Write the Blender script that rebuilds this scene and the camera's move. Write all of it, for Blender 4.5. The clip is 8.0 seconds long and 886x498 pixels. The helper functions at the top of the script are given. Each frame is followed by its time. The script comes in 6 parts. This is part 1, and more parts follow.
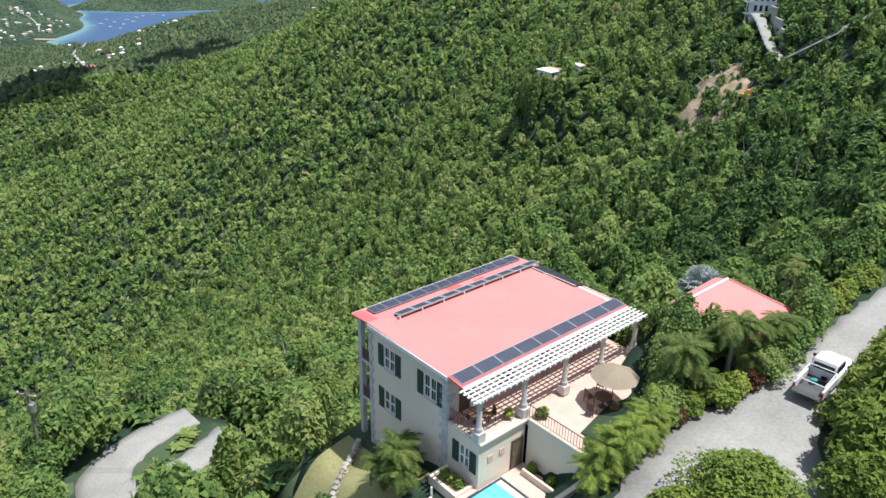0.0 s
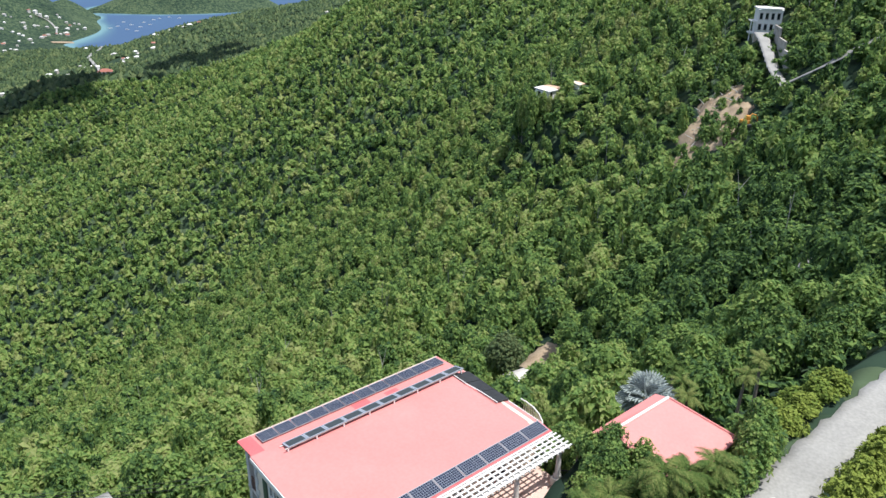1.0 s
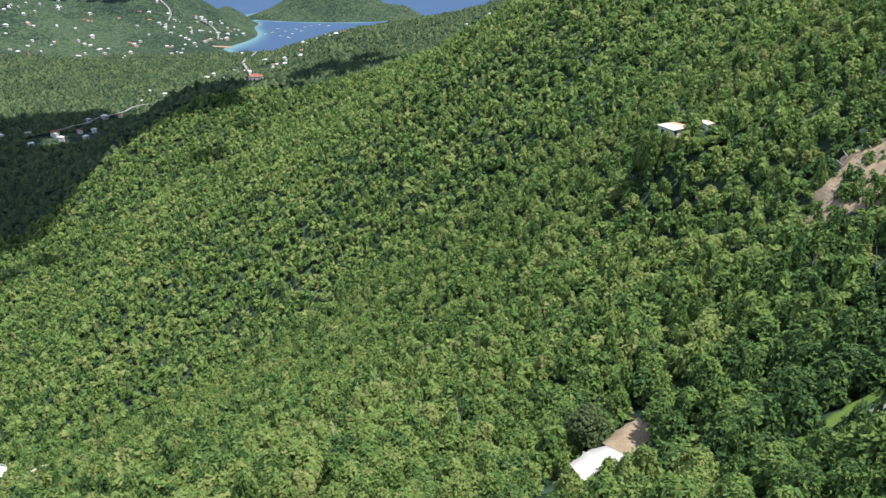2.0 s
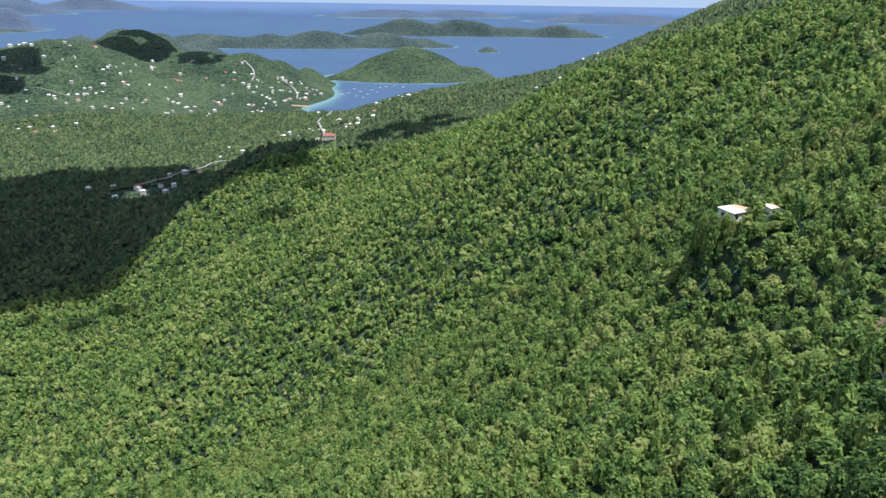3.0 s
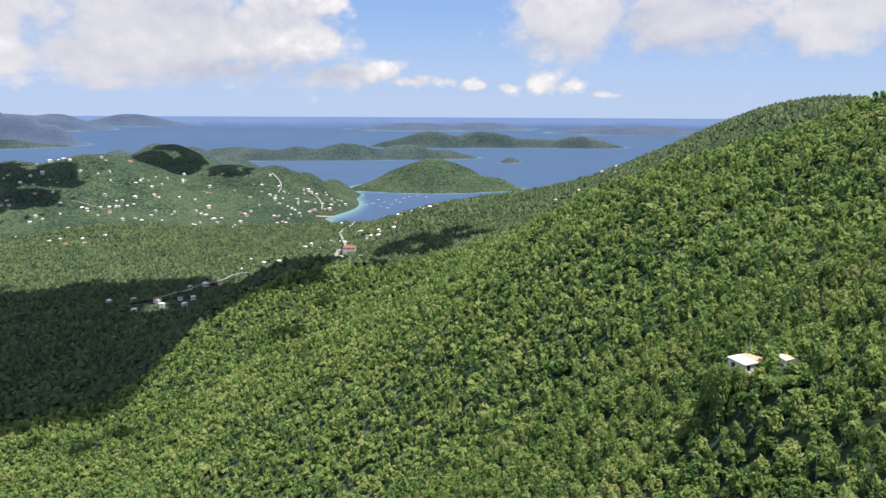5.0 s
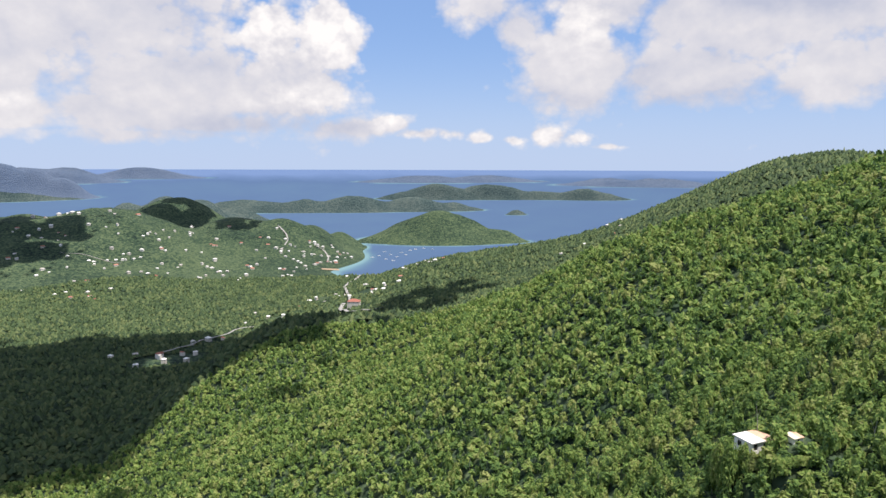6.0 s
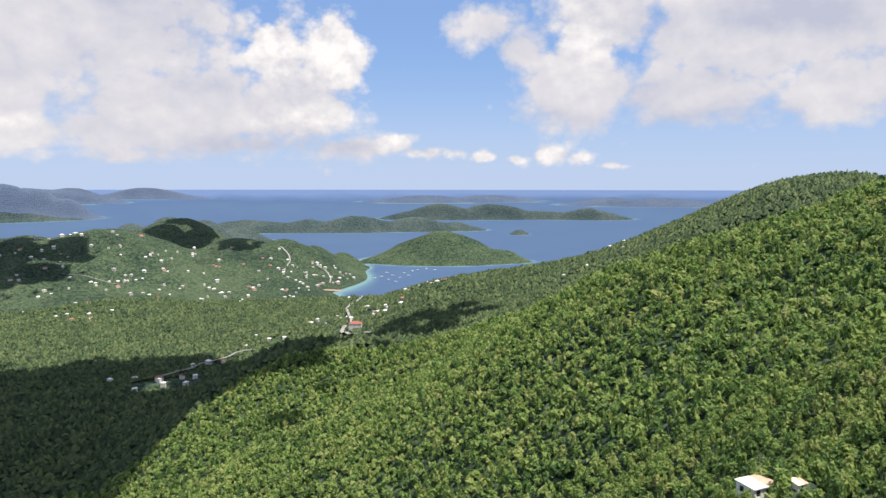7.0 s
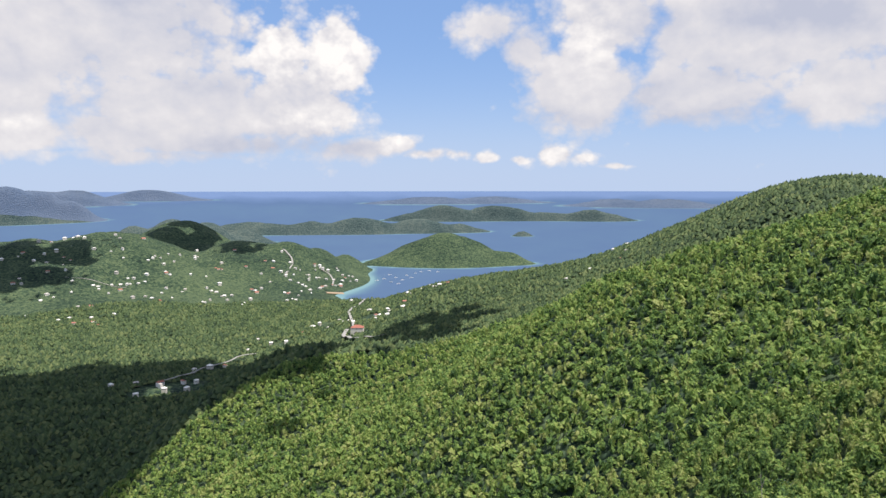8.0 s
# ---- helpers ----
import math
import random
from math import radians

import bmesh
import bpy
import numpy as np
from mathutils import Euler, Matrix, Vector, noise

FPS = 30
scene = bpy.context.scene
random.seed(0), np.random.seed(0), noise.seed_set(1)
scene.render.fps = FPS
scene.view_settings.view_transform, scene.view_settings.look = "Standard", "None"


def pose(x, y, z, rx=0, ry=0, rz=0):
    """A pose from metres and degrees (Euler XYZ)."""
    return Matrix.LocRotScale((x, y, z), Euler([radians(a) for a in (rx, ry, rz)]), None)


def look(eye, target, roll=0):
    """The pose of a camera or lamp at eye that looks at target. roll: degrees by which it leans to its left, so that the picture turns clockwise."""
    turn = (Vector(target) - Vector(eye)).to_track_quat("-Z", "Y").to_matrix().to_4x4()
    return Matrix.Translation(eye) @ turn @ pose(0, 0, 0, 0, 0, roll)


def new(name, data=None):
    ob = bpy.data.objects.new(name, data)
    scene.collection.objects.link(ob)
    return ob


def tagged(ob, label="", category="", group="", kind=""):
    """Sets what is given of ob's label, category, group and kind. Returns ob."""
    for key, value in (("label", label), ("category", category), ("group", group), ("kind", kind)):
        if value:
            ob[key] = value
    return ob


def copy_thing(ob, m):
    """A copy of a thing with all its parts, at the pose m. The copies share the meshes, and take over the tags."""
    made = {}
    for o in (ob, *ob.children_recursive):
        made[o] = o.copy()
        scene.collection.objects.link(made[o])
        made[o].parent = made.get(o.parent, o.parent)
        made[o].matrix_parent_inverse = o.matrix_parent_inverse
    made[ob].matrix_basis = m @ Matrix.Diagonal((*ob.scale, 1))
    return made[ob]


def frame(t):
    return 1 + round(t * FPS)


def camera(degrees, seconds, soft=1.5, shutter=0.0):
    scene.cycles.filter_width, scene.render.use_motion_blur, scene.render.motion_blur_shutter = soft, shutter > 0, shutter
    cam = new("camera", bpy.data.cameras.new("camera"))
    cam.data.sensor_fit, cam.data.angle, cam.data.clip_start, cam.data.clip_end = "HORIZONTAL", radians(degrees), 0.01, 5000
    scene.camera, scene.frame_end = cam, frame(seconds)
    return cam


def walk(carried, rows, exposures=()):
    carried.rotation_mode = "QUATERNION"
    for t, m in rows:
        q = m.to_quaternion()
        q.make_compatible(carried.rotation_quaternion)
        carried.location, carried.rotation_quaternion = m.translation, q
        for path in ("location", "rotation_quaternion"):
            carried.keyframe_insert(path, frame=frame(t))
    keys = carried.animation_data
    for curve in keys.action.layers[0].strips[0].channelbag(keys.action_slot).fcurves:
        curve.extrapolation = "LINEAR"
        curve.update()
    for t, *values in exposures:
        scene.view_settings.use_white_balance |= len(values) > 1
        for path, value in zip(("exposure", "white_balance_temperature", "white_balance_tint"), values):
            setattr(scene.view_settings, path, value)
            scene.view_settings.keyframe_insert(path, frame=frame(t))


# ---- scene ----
import functools

cam = camera(63.02, 8.0)
PATH = [
    (0.0, 0.00, -0.00, 0.00, 66.297, -1.016, 16.474),
    (0.5, 2.47, 4.29, 2.39, 66.319, -1.020, 16.873),
    (1.0, 4.34, 9.39, 4.48, 66.342, -0.876, 17.746),
    (1.5, 5.98, 14.66, 6.94, 66.246, -0.879, 22.792),
    (2.0, 7.27, 20.58, 9.65, 66.884, -0.876, 28.572),
    (2.2, 7.77, 22.95, 10.42, 67.737, -0.909, 30.513),
    (3.5, 9.29, 35.56, 16.17, 73.226, -0.596, 35.030),
    (4.0, 9.38, 40.36, 18.24, 75.363, -0.455, 35.512),
    (4.5, 9.46, 44.86, 20.38, 77.434, -0.338, 35.878),
    (6.0, 8.85, 56.15, 27.10, 83.554, -0.176, 36.804),
    (6.5, 8.61, 59.40, 29.27, 84.912, -0.089, 36.942),
    (7.0, 8.22, 62.32, 31.48, 85.057, -0.075, 37.084),
    (7.5, 7.86, 65.38, 33.94, 85.072, -0.020, 37.255),
    (8.0, 7.33, 68.35, 36.12, 85.112, 0.047, 37.369),
]
EXPOSURES = [(0.0, 0.42, 6150, 9), (2.2, 0.42, 6150, 9), (4.0, 0.42, 6300, 11), (6.0, 0.47, 6700, 13), (8.0, 0.47, 6750, 12)]
walk(cam, [(t, pose(*p)) for t, *p in PATH], EXPOSURES)

# ---- light: sky, one sun, clouds ----
SUN_YAW, SUN_HEIGHT = -85.0, 70.0       # degrees from +y towards -x, and above the horizon
world = bpy.data.worlds.new("sky")
scene.world = world
world.use_nodes = True


def build_sky(tree):
    """A clear tropical sky with fair-weather cumulus laid into it by direction."""
    n, link = tree.nodes, tree.links
    n.clear()

    def node(kind, **values):
        made = n.new(kind)
        for key, value in values.items():
            made.inputs[key].default_value = value
        return made

    def calc(op, a, b=None, clamp=False):
        made = n.new("ShaderNodeMath")
        made.operation, made.use_clamp = op, clamp
        for k, v in enumerate((a, b)):
            if v is None:
                continue
            if isinstance(v, (int, float)):
                made.inputs[k].default_value = v
            else:
                link.new(v, made.inputs[k])
        return made.outputs[0]

    out, back = n.new("ShaderNodeOutputWorld"), n.new("ShaderNodeBackground")
    sky = n.new("ShaderNodeTexSky")
    sky.sky_type, sky.sun_disc = "NISHITA", False
    sky.sun_elevation, sky.sun_rotation = radians(SUN_HEIGHT), radians(-SUN_YAW)
    sky.altitude, sky.air_density, sky.dust_density, sky.ozone_density = 250, 0.9, 0.1, 3.0
    where = n.new("ShaderNodeTexCoord")
    split = n.new("ShaderNodeSeparateXYZ")
    link.new(where.outputs["Generated"], split.inputs[0])
    x, y, z = split.outputs
    # below the horizon the sky keeps the horizon's colour
    level = n.new("ShaderNodeCombineXYZ")
    link.new(x, level.inputs[0]), link.new(y, level.inputs[1]), link.new(calc("MAXIMUM", z, 0.01), level.inputs[2])
    link.new(level.outputs[0], sky.inputs[0])
    flat = calc("SQRT", calc("ADD", calc("MULTIPLY", x, x), calc("MULTIPLY", y, y)))
    bearing = calc("MULTIPLY", calc("ARCTAN2", calc("MULTIPLY", x, -1.0), y), 57.2958)
    height = calc("MULTIPLY", calc("ARCTAN2", z, flat), 57.2958)
    def bump(row):
        """A soft heap round a bearing and a height: half width, half height, weight."""
        b, h, w, t, k = row
        db = calc("DIVIDE", calc("SUBTRACT", bearing, b), w)
        dh = calc("DIVIDE", calc("SUBTRACT", height, h), t)
        r = calc("ADD", calc("MULTIPLY", db, db), calc("MULTIPLY", dh, dh))
        return calc("MULTIPLY", calc("POWER", 2.71828, calc("MULTIPLY", r, -1.0)), k)

    def highest(rows):
        return functools.reduce(lambda p, q: calc("MAXIMUM", p, q), [bump(r) for r in rows])

    def shifted(where_from, by):
        made = n.new("ShaderNodeVectorMath")
        made.operation = "ADD"
        made.inputs[1].default_value = by
        link.new(where_from, made.inputs[0])
        return made.outputs[0]

    def fractal(at, scale, detail, rough):
        made = node("ShaderNodeTexNoise", Scale=scale, Detail=detail, Roughness=rough, Distortion=0.25)
        link.new(at, made.inputs["Vector"])
        return made.outputs["Fac"]

    def puffs(at, scale):
        """Distance from the heart of the nearest billow."""
        made = n.new("ShaderNodeTexVoronoi")
        made.feature, made.voronoi_dimensions = "SMOOTH_F1", "2D"
        for key, value in (("Scale", scale), ("Detail", 3.0), ("Roughness", 0.55), ("Smoothness", 0.2)):
            made.inputs[key].default_value = value
        link.new(at, made.inputs["Vector"])
        return made.outputs["Distance"]

    # billows in the plane of bearing and height: a fractal noise and rounded puffs
    spot = n.new("ShaderNodeCombineXYZ")
    link.new(bearing, spot.inputs[0]), link.new(calc("MULTIPLY", height, 1.25), spot.inputs[1])
    spot = spot.outputs[0]
    big, fine, puff = fractal(spot, 0.12, 9.0, 0.55), fractal(spot, 0.5, 7.0, 0.55), puffs(spot, 0.42)
    sunward = (-0.35, 1.0, 0.0)
    over, puff_over = fractal(shifted(spot, (-1.4, 2.4, 0.0)), 0.12, 9.0, 0.55), puffs(shifted(spot, sunward), 0.42)
    bright = highest(TOWERS)
    total = calc("MAXIMUM", highest(CLOUDS), bright)
    roofed = n.new("ShaderNodeMapRange")
    link.new(height, roofed.inputs[0])
    for k, v in zip((1, 2, 3, 4), (17.0, 26.0, 0.0, 0.56)):
        roofed.inputs[k].default_value = v
    total = calc("MAXIMUM", total, roofed.outputs[0])
    # towers have crisp, scalloped edges, the banks soft ones
    crisp = calc("MULTIPLY", bright, 0.95, True)
    ragged = calc("MULTIPLY", calc("SUBTRACT", big, 0.5), calc("SUBTRACT", 1.35, calc("MULTIPLY", crisp, 0.6)))
    edge = calc("ADD", calc("ADD", total, ragged), calc("MULTIPLY", calc("SUBTRACT", 0.42, puff), 0.34))
    cover = calc("MULTIPLY", calc("ADD", calc("DIVIDE", calc("SUBTRACT", edge, 0.33), calc("SUBTRACT", 0.4, calc("MULTIPLY", crisp, 0.34))), 0.5, True), 0.97)
    lit = calc("ADD", calc("MULTIPLY", calc("SUBTRACT", big, over), 1.0), calc("MULTIPLY", calc("SUBTRACT", fine, 0.5), 0.16))
    lit = calc("ADD", lit, calc("MULTIPLY", calc("SUBTRACT", puff_over, puff), calc("ADD", 0.1, calc("MULTIPLY", crisp, 0.5))))
    lit = calc("SUBTRACT", calc("ADD", lit, calc("MULTIPLY", bright, 0.42)), highest(BASES))
    ramp = n.new("ShaderNodeValToRGB")
    link.new(calc("ADD", lit, 0.35), ramp.inputs[0])
    ramp.color_ramp.elements[0].position, ramp.color_ramp.elements[0].color = 0.0, (4.9, 5.3, 6.5, 1)
    ramp.color_ramp.elements[1].position, ramp.color_ramp.elements[1].color = 0.85, (9.5, 9.4, 9.3, 1)
    middle = ramp.color_ramp.elements.new(0.42)
    middle.color = (7.0, 7.05, 7.5, 1)
    # moist tropical air: a richer blue above, pale haze low over the horizon
    below = sky.outputs[0]
    for strength, colour in ((0.55, (2.7, 4.9, 9.6, 1)), (calc("MULTIPLY", calc("POWER", 2.71828, calc("MULTIPLY", calc("MULTIPLY", height, height), -0.03)), 0.8), (4.7, 5.95, 8.2, 1))):
        hazed = n.new("ShaderNodeMix")
        hazed.data_type = "RGBA"
        if isinstance(strength, float):
            hazed.inputs[0].default_value = strength
        else:
            link.new(strength, hazed.inputs[0])
        link.new(below, hazed.inputs[6])
        hazed.inputs[7].default_value = colour
        below = hazed.outputs[2]
    mix = n.new("ShaderNodeMix")
    mix.data_type = "RGBA"
    link.new(cover, mix.inputs[0])
    link.new(hazed.outputs[2], mix.inputs[6]), link.new(ramp.outputs[0], mix.inputs[7])
    link.new(mix.outputs[2], back.inputs[0])
    back.inputs[1].default_value = 0.078
    link.new(back.outputs[0], out.inputs[0])


# heaps of cloud by bearing and height, half width, half height (degrees) and weight
CLOUDS = [
    (63.0, 11.5, 12.5, 6.0, 1.15), (57.0, 6.2, 9.0, 3.2, 1.05), (68.0, 6.5, 8.0, 2.8, 0.95), (60.0, 4.0, 13.0, 1.9, 0.9), (60.0, 2.3, 14.0, 0.8, 0.62), (49.0, 6.0, 5.0, 3.2, 1.1), (55.0, 3.3, 8.0, 1.1, 0.85), (67.0, 3.2, 6.0, 1.0, 0.75), (44.0, 3.0, 4.0, 1.0, 0.75),
    (34.0, 12.0, 3.2, 2.2, 0.82), (31.0, 10.6, 2.4, 1.9, 0.88), (26.5, 7.8, 4.8, 3.6, 1.1), (24.5, 12.5, 4.2, 3.6, 1.05), (12.0, 11.5, 11.0, 4.8, 1.2), (18.0, 6.8, 6.0, 2.6, 1.1), (9.0, 7.2, 6.5, 2.8, 1.05),
    (80.0, 9.0, 9.0, 7.0, 0.8), (-15.0, 12.0, 12.0, 6.0, 0.8), (120.0, 16.0, 18.0, 8.0, 0.8), (180.0, 20.0, 25.0, 8.0, 0.75), (-90.0, 20.0, 25.0, 9.0, 0.8),
]
TOWERS = [
    (45.6, 9.9, 2.9, 3.2, 1.0), (50.0, 10.2, 2.6, 2.9, 0.95), (47.6, 5.0, 3.4, 1.5, 0.62), (41.0, 3.4, 1.9, 0.9, 0.78), (38.6, 2.6, 2.4, 0.6, 0.68), (36.2, 2.6, 1.5, 0.75, 0.74), (33.8, 2.3, 1.5, 0.65, 0.7),
    (31.3, 2.1, 1.8, 0.55, 0.7), (28.7, 2.5, 1.8, 0.95, 0.75), (26.3, 2.2, 1.5, 0.75, 0.7), (23.8, 1.6, 2.0, 0.4, 0.66), (26.0, 11.3, 2.6, 2.6, 0.6), (67.5, 4.4, 1.0, 0.6, 0.6),
]
BASES = [(48.0, 3.1, 8.0, 0.7, 0.3), (52.5, 7.5, 9.0, 2.2, 0.1), (13.0, 12.0, 7.0, 1.6, 0.3), (17.0, 5.0, 9.0, 1.0, 0.22), (26.0, 5.0, 6.0, 0.9, 0.18)]
build_sky(world.node_tree)

sun = new("sun", bpy.data.lights.new("sun", "SUN"))
sun.data.energy, sun.data.angle, sun.data.color = 4.8, radians(0.55), (1.0, 0.95, 0.87)
_b, _h = radians(SUN_YAW), radians(SUN_HEIGHT)
SUN_WAY = Vector((-math.sin(_b) * math.cos(_h), math.cos(_b) * math.cos(_h), math.sin(_h)))
sun.matrix_world = look(SUN_WAY * 900, (0, 0, 0))


# ---- materials ----
def mat(name, low, high, rough=0.7, scale=1.0, fine=12.0, bump=0.0, metal=0.0, spread=(0.3, 0.7), coords="Object", spec=0.5, random_mix=0.0):
    """A surface of two colours, mixed by a coarse and a fine noise of real size, with a fine relief."""
    m = bpy.data.materials.new(name)
    m.use_nodes = True
    n, link = m.node_tree.nodes, m.node_tree.links
    b = n["Principled BSDF"]
    tc = n.new("ShaderNodeTexCoord")
    coarse, grain = n.new("ShaderNodeTexNoise"), n.new("ShaderNodeTexNoise")
    coarse.inputs["Scale"].default_value, coarse.inputs["Detail"].default_value = scale, 5
    grain.inputs["Scale"].default_value, grain.inputs["Detail"].default_value = fine, 4
    for t in (coarse, grain):
        link.new(tc.outputs[coords], t.inputs["Vector"])
    add = n.new("ShaderNodeMath")
    add.operation = "MULTIPLY_ADD"
    link.new(grain.outputs["Fac"], add.inputs[0])
    add.inputs[1].default_value = 0.45
    scaled = n.new("ShaderNodeMath")
    scaled.operation = "MULTIPLY"
    scaled.inputs[1].default_value = 0.55
    link.new(coarse.outputs["Fac"], scaled.inputs[0])
    link.new(scaled.outputs[0], add.inputs[2])
    last = add.outputs[0]
    if random_mix:
        info = n.new("ShaderNodeObjectInfo")
        more = n.new("ShaderNodeMath")
        more.operation = "MULTIPLY_ADD"
        link.new(info.outputs["Random"], more.inputs[0])
        more.inputs[1].default_value = random_mix
        link.new(last, more.inputs[2])
        shift = n.new("ShaderNodeMath")
        shift.operation = "SUBTRACT"
        link.new(more.outputs[0], shift.inputs[0])
        shift.inputs[1].default_value = random_mix / 2
        last = shift.outputs[0]
    ramp = n.new("ShaderNodeValToRGB")
    ramp.color_ramp.elements[0].position, ramp.color_ramp.elements[1].position = spread
    ramp.color_ramp.elements[0].color, ramp.color_ramp.elements[1].color = (*low, 1), (*high, 1)
    link.new(last, ramp.inputs[0])
    link.new(ramp.outputs[0], b.inputs["Base Color"])
    b.inputs["Roughness"].default_value, b.inputs["Metallic"].default_value = rough, metal
    b.inputs["Specular IOR Level"].default_value = spec
    if bump:
        rel = n.new("ShaderNodeBump")
        rel.inputs["Strength"].default_value, rel.inputs["Distance"].default_value = min(1.0, bump * 10), bump
        link.new(grain.outputs["Fac"], rel.inputs["Height"])
        link.new(rel.outputs[0], b.inputs["Normal"])
    return m


def leaf_mat(name, stops, clear=0.25):
    """Foliage: colour by the tree's own tint (attribute) and, leaf by leaf, at random; some light passes through."""
    m = bpy.data.materials.new(name)
    m.use_nodes = True
    n, link = m.node_tree.nodes, m.node_tree.links
    b, out = n["Principled BSDF"], n["Material Output"]
    attr, geo = n.new("ShaderNodeAttribute"), n.new("ShaderNodeNewGeometry")
    attr.attribute_name = "tint"
    ma = n.new("ShaderNodeMath")
    ma.operation = "MULTIPLY_ADD"
    link.new(geo.outputs["Random Per Island"], ma.inputs[0])
    ma.inputs[1].default_value = 0.52
    link.new(attr.outputs["Fac"], ma.inputs[2])
    twig, spread = n.new("ShaderNodeTexNoise"), n.new("ShaderNodeMapRange")
    twig.inputs["Scale"].default_value, twig.inputs["Detail"].default_value, twig.inputs["Roughness"].default_value = 1.7, 4.0, 0.7
    link.new(geo.outputs["Position"], twig.inputs["Vector"])
    link.new(twig.outputs["Fac"], spread.inputs[0])
    for k, v in zip((1, 2, 3, 4), (0.3, 0.7, -0.32, 0.32)):
        spread.inputs[k].default_value = v
    leafy = n.new("ShaderNodeMath")
    link.new(ma.outputs[0], leafy.inputs[0]), link.new(spread.outputs[0], leafy.inputs[1])
    rel = n.new("ShaderNodeBump")
    rel.inputs["Strength"].default_value, rel.inputs["Distance"].default_value = 1.0, 0.45
    link.new(twig.outputs["Fac"], rel.inputs["Height"])
    link.new(rel.outputs[0], b.inputs["Normal"])
    ramp = n.new("ShaderNodeValToRGB")
    e = ramp.color_ramp.elements
    while len(e) < len(stops):
        e.new(0.5)
    for k, (p, c) in enumerate(stops):
        e[k].position, e[k].color = p, (*c, 1)
    link.new(leafy.outputs[0], ramp.inputs[0])
    link.new(ramp.outputs[0], b.inputs["Base Color"])
    b.inputs["Roughness"].default_value, b.inputs["Specular IOR Level"].default_value = 0.6, 0.16
    thin, mix = n.new("ShaderNodeBsdfTranslucent"), n.new("ShaderNodeMixShader")
    link.new(ramp.outputs[0], thin.inputs[0])
    mix.inputs[0].default_value = clear
    link.new(b.outputs[0], mix.inputs[1]), link.new(thin.outputs[0], mix.inputs[2])
    link.new(mix.outputs[0], out.inputs[0])
    return m


GREENS = [(0.0, (0.034, 0.078, 0.036)), (0.22, (0.094, 0.175, 0.059)), (0.5, (0.2, 0.32, 0.089)), (0.8, (0.32, 0.415, 0.12)), (1.0, (0.37, 0.41, 0.16))]
M_LEAF = leaf_mat("forest_foliage", GREENS, 0.42)
# far woods: haze put into bluish greens; also serves one blue-green tree
M_LEAF_FAR = leaf_mat("blue_green_hazed_foliage", [(0.0, (0.028, 0.05, 0.032)), (0.35, (0.06, 0.102, 0.05)), (0.7, (0.108, 0.16, 0.068)), (1.0, (0.16, 0.2, 0.086))], 0.3)
M_PALM = leaf_mat("palm_frond", [(0.0, (0.035, 0.07, 0.018)), (0.5, (0.09, 0.15, 0.034)), (1.0, (0.2, 0.23, 0.07))])
M_SILVER = leaf_mat("silver_frond", [(0.0, (0.34, 0.4, 0.4)), (1.0, (0.5, 0.56, 0.55))])
M_BUSH = leaf_mat("bush_foliage", [(0.0, (0.065, 0.12, 0.024)), (0.5, (0.145, 0.215, 0.04)), (1.0, (0.27, 0.33, 0.065))])
M_RED_LEAF = leaf_mat("red_foliage", [(0.0, (0.03, 0.02, 0.015)), (1.0, (0.11, 0.05, 0.03))])
M_BARK = mat("bark", (0.11, 0.095, 0.075), (0.3, 0.27, 0.23), 0.9, 2.0, 14.0, 0.02)
M_DEAD = mat("bare_wood", (0.3, 0.28, 0.25), (0.52, 0.5, 0.46), 0.85, 2.0, 14.0, 0.01)
M_FLOOR = mat("forest_floor", (0.016, 0.026, 0.01), (0.05, 0.06, 0.025), 0.95, 0.12, 1.4, 0.2, spec=0.1)
M_ROAD = mat("pale_concrete", (0.2, 0.197, 0.188), (0.36, 0.352, 0.335), 0.85, 0.3, 5.0, 0.004)
M_DIRT = mat("bare_earth", (0.2, 0.14, 0.085), (0.42, 0.33, 0.23), 0.95, 0.25, 3.0, 0.05)
M_WHITE = mat("white_paint", (0.7, 0.69, 0.66), (0.82, 0.81, 0.79), 0.6, 0.6, 8.0, 0.004)
M_TAN = mat("tan_stucco", (0.67, 0.58, 0.46), (0.76, 0.68, 0.56), 0.85, 0.5, 18.0, 0.006)
M_PINK = mat("pink_coated_roof", (0.56, 0.2, 0.19), (0.64, 0.255, 0.24), 0.55, 0.25, 5.0, 0.004, spec=0.4)
M_RED = mat("fresh_red_coating", (0.56, 0.1, 0.11), (0.64, 0.16, 0.16), 0.5, 0.6, 9.0, 0.003)



def part(name, bm, material, parent=None, label=""):
    me = bpy.data.meshes.new(name)
    bm.to_mesh(me)
    bm.free()
    me.materials.append(material)
    ob = new(name, me)
    if parent is not None:
        ob.parent = parent
    if label:
        tagged(ob, label)
    return ob


def mesh_of(name, verts, faces, material, tint=None):
    """A mesh of triangles from arrays."""
    me = bpy.data.meshes.new(name)
    verts, faces = np.asarray(verts, np.float32), np.asarray(faces, np.int32)
    size = faces.shape[1]
    me.vertices.add(len(verts)), me.loops.add(faces.size), me.polygons.add(len(faces))
    me.vertices.foreach_set("co", verts.ravel())
    me.loops.foreach_set("vertex_index", faces.ravel())
    me.polygons.foreach_set("loop_start", np.arange(0, faces.size, size, dtype=np.int32))
    if tint is not None:
        me.attributes.new("tint", "FLOAT", "POINT").data.foreach_set("value", np.asarray(tint, np.float32))
    me.update(calc_edges=True)
    if material is not None:
        me.materials.append(material)
    return me


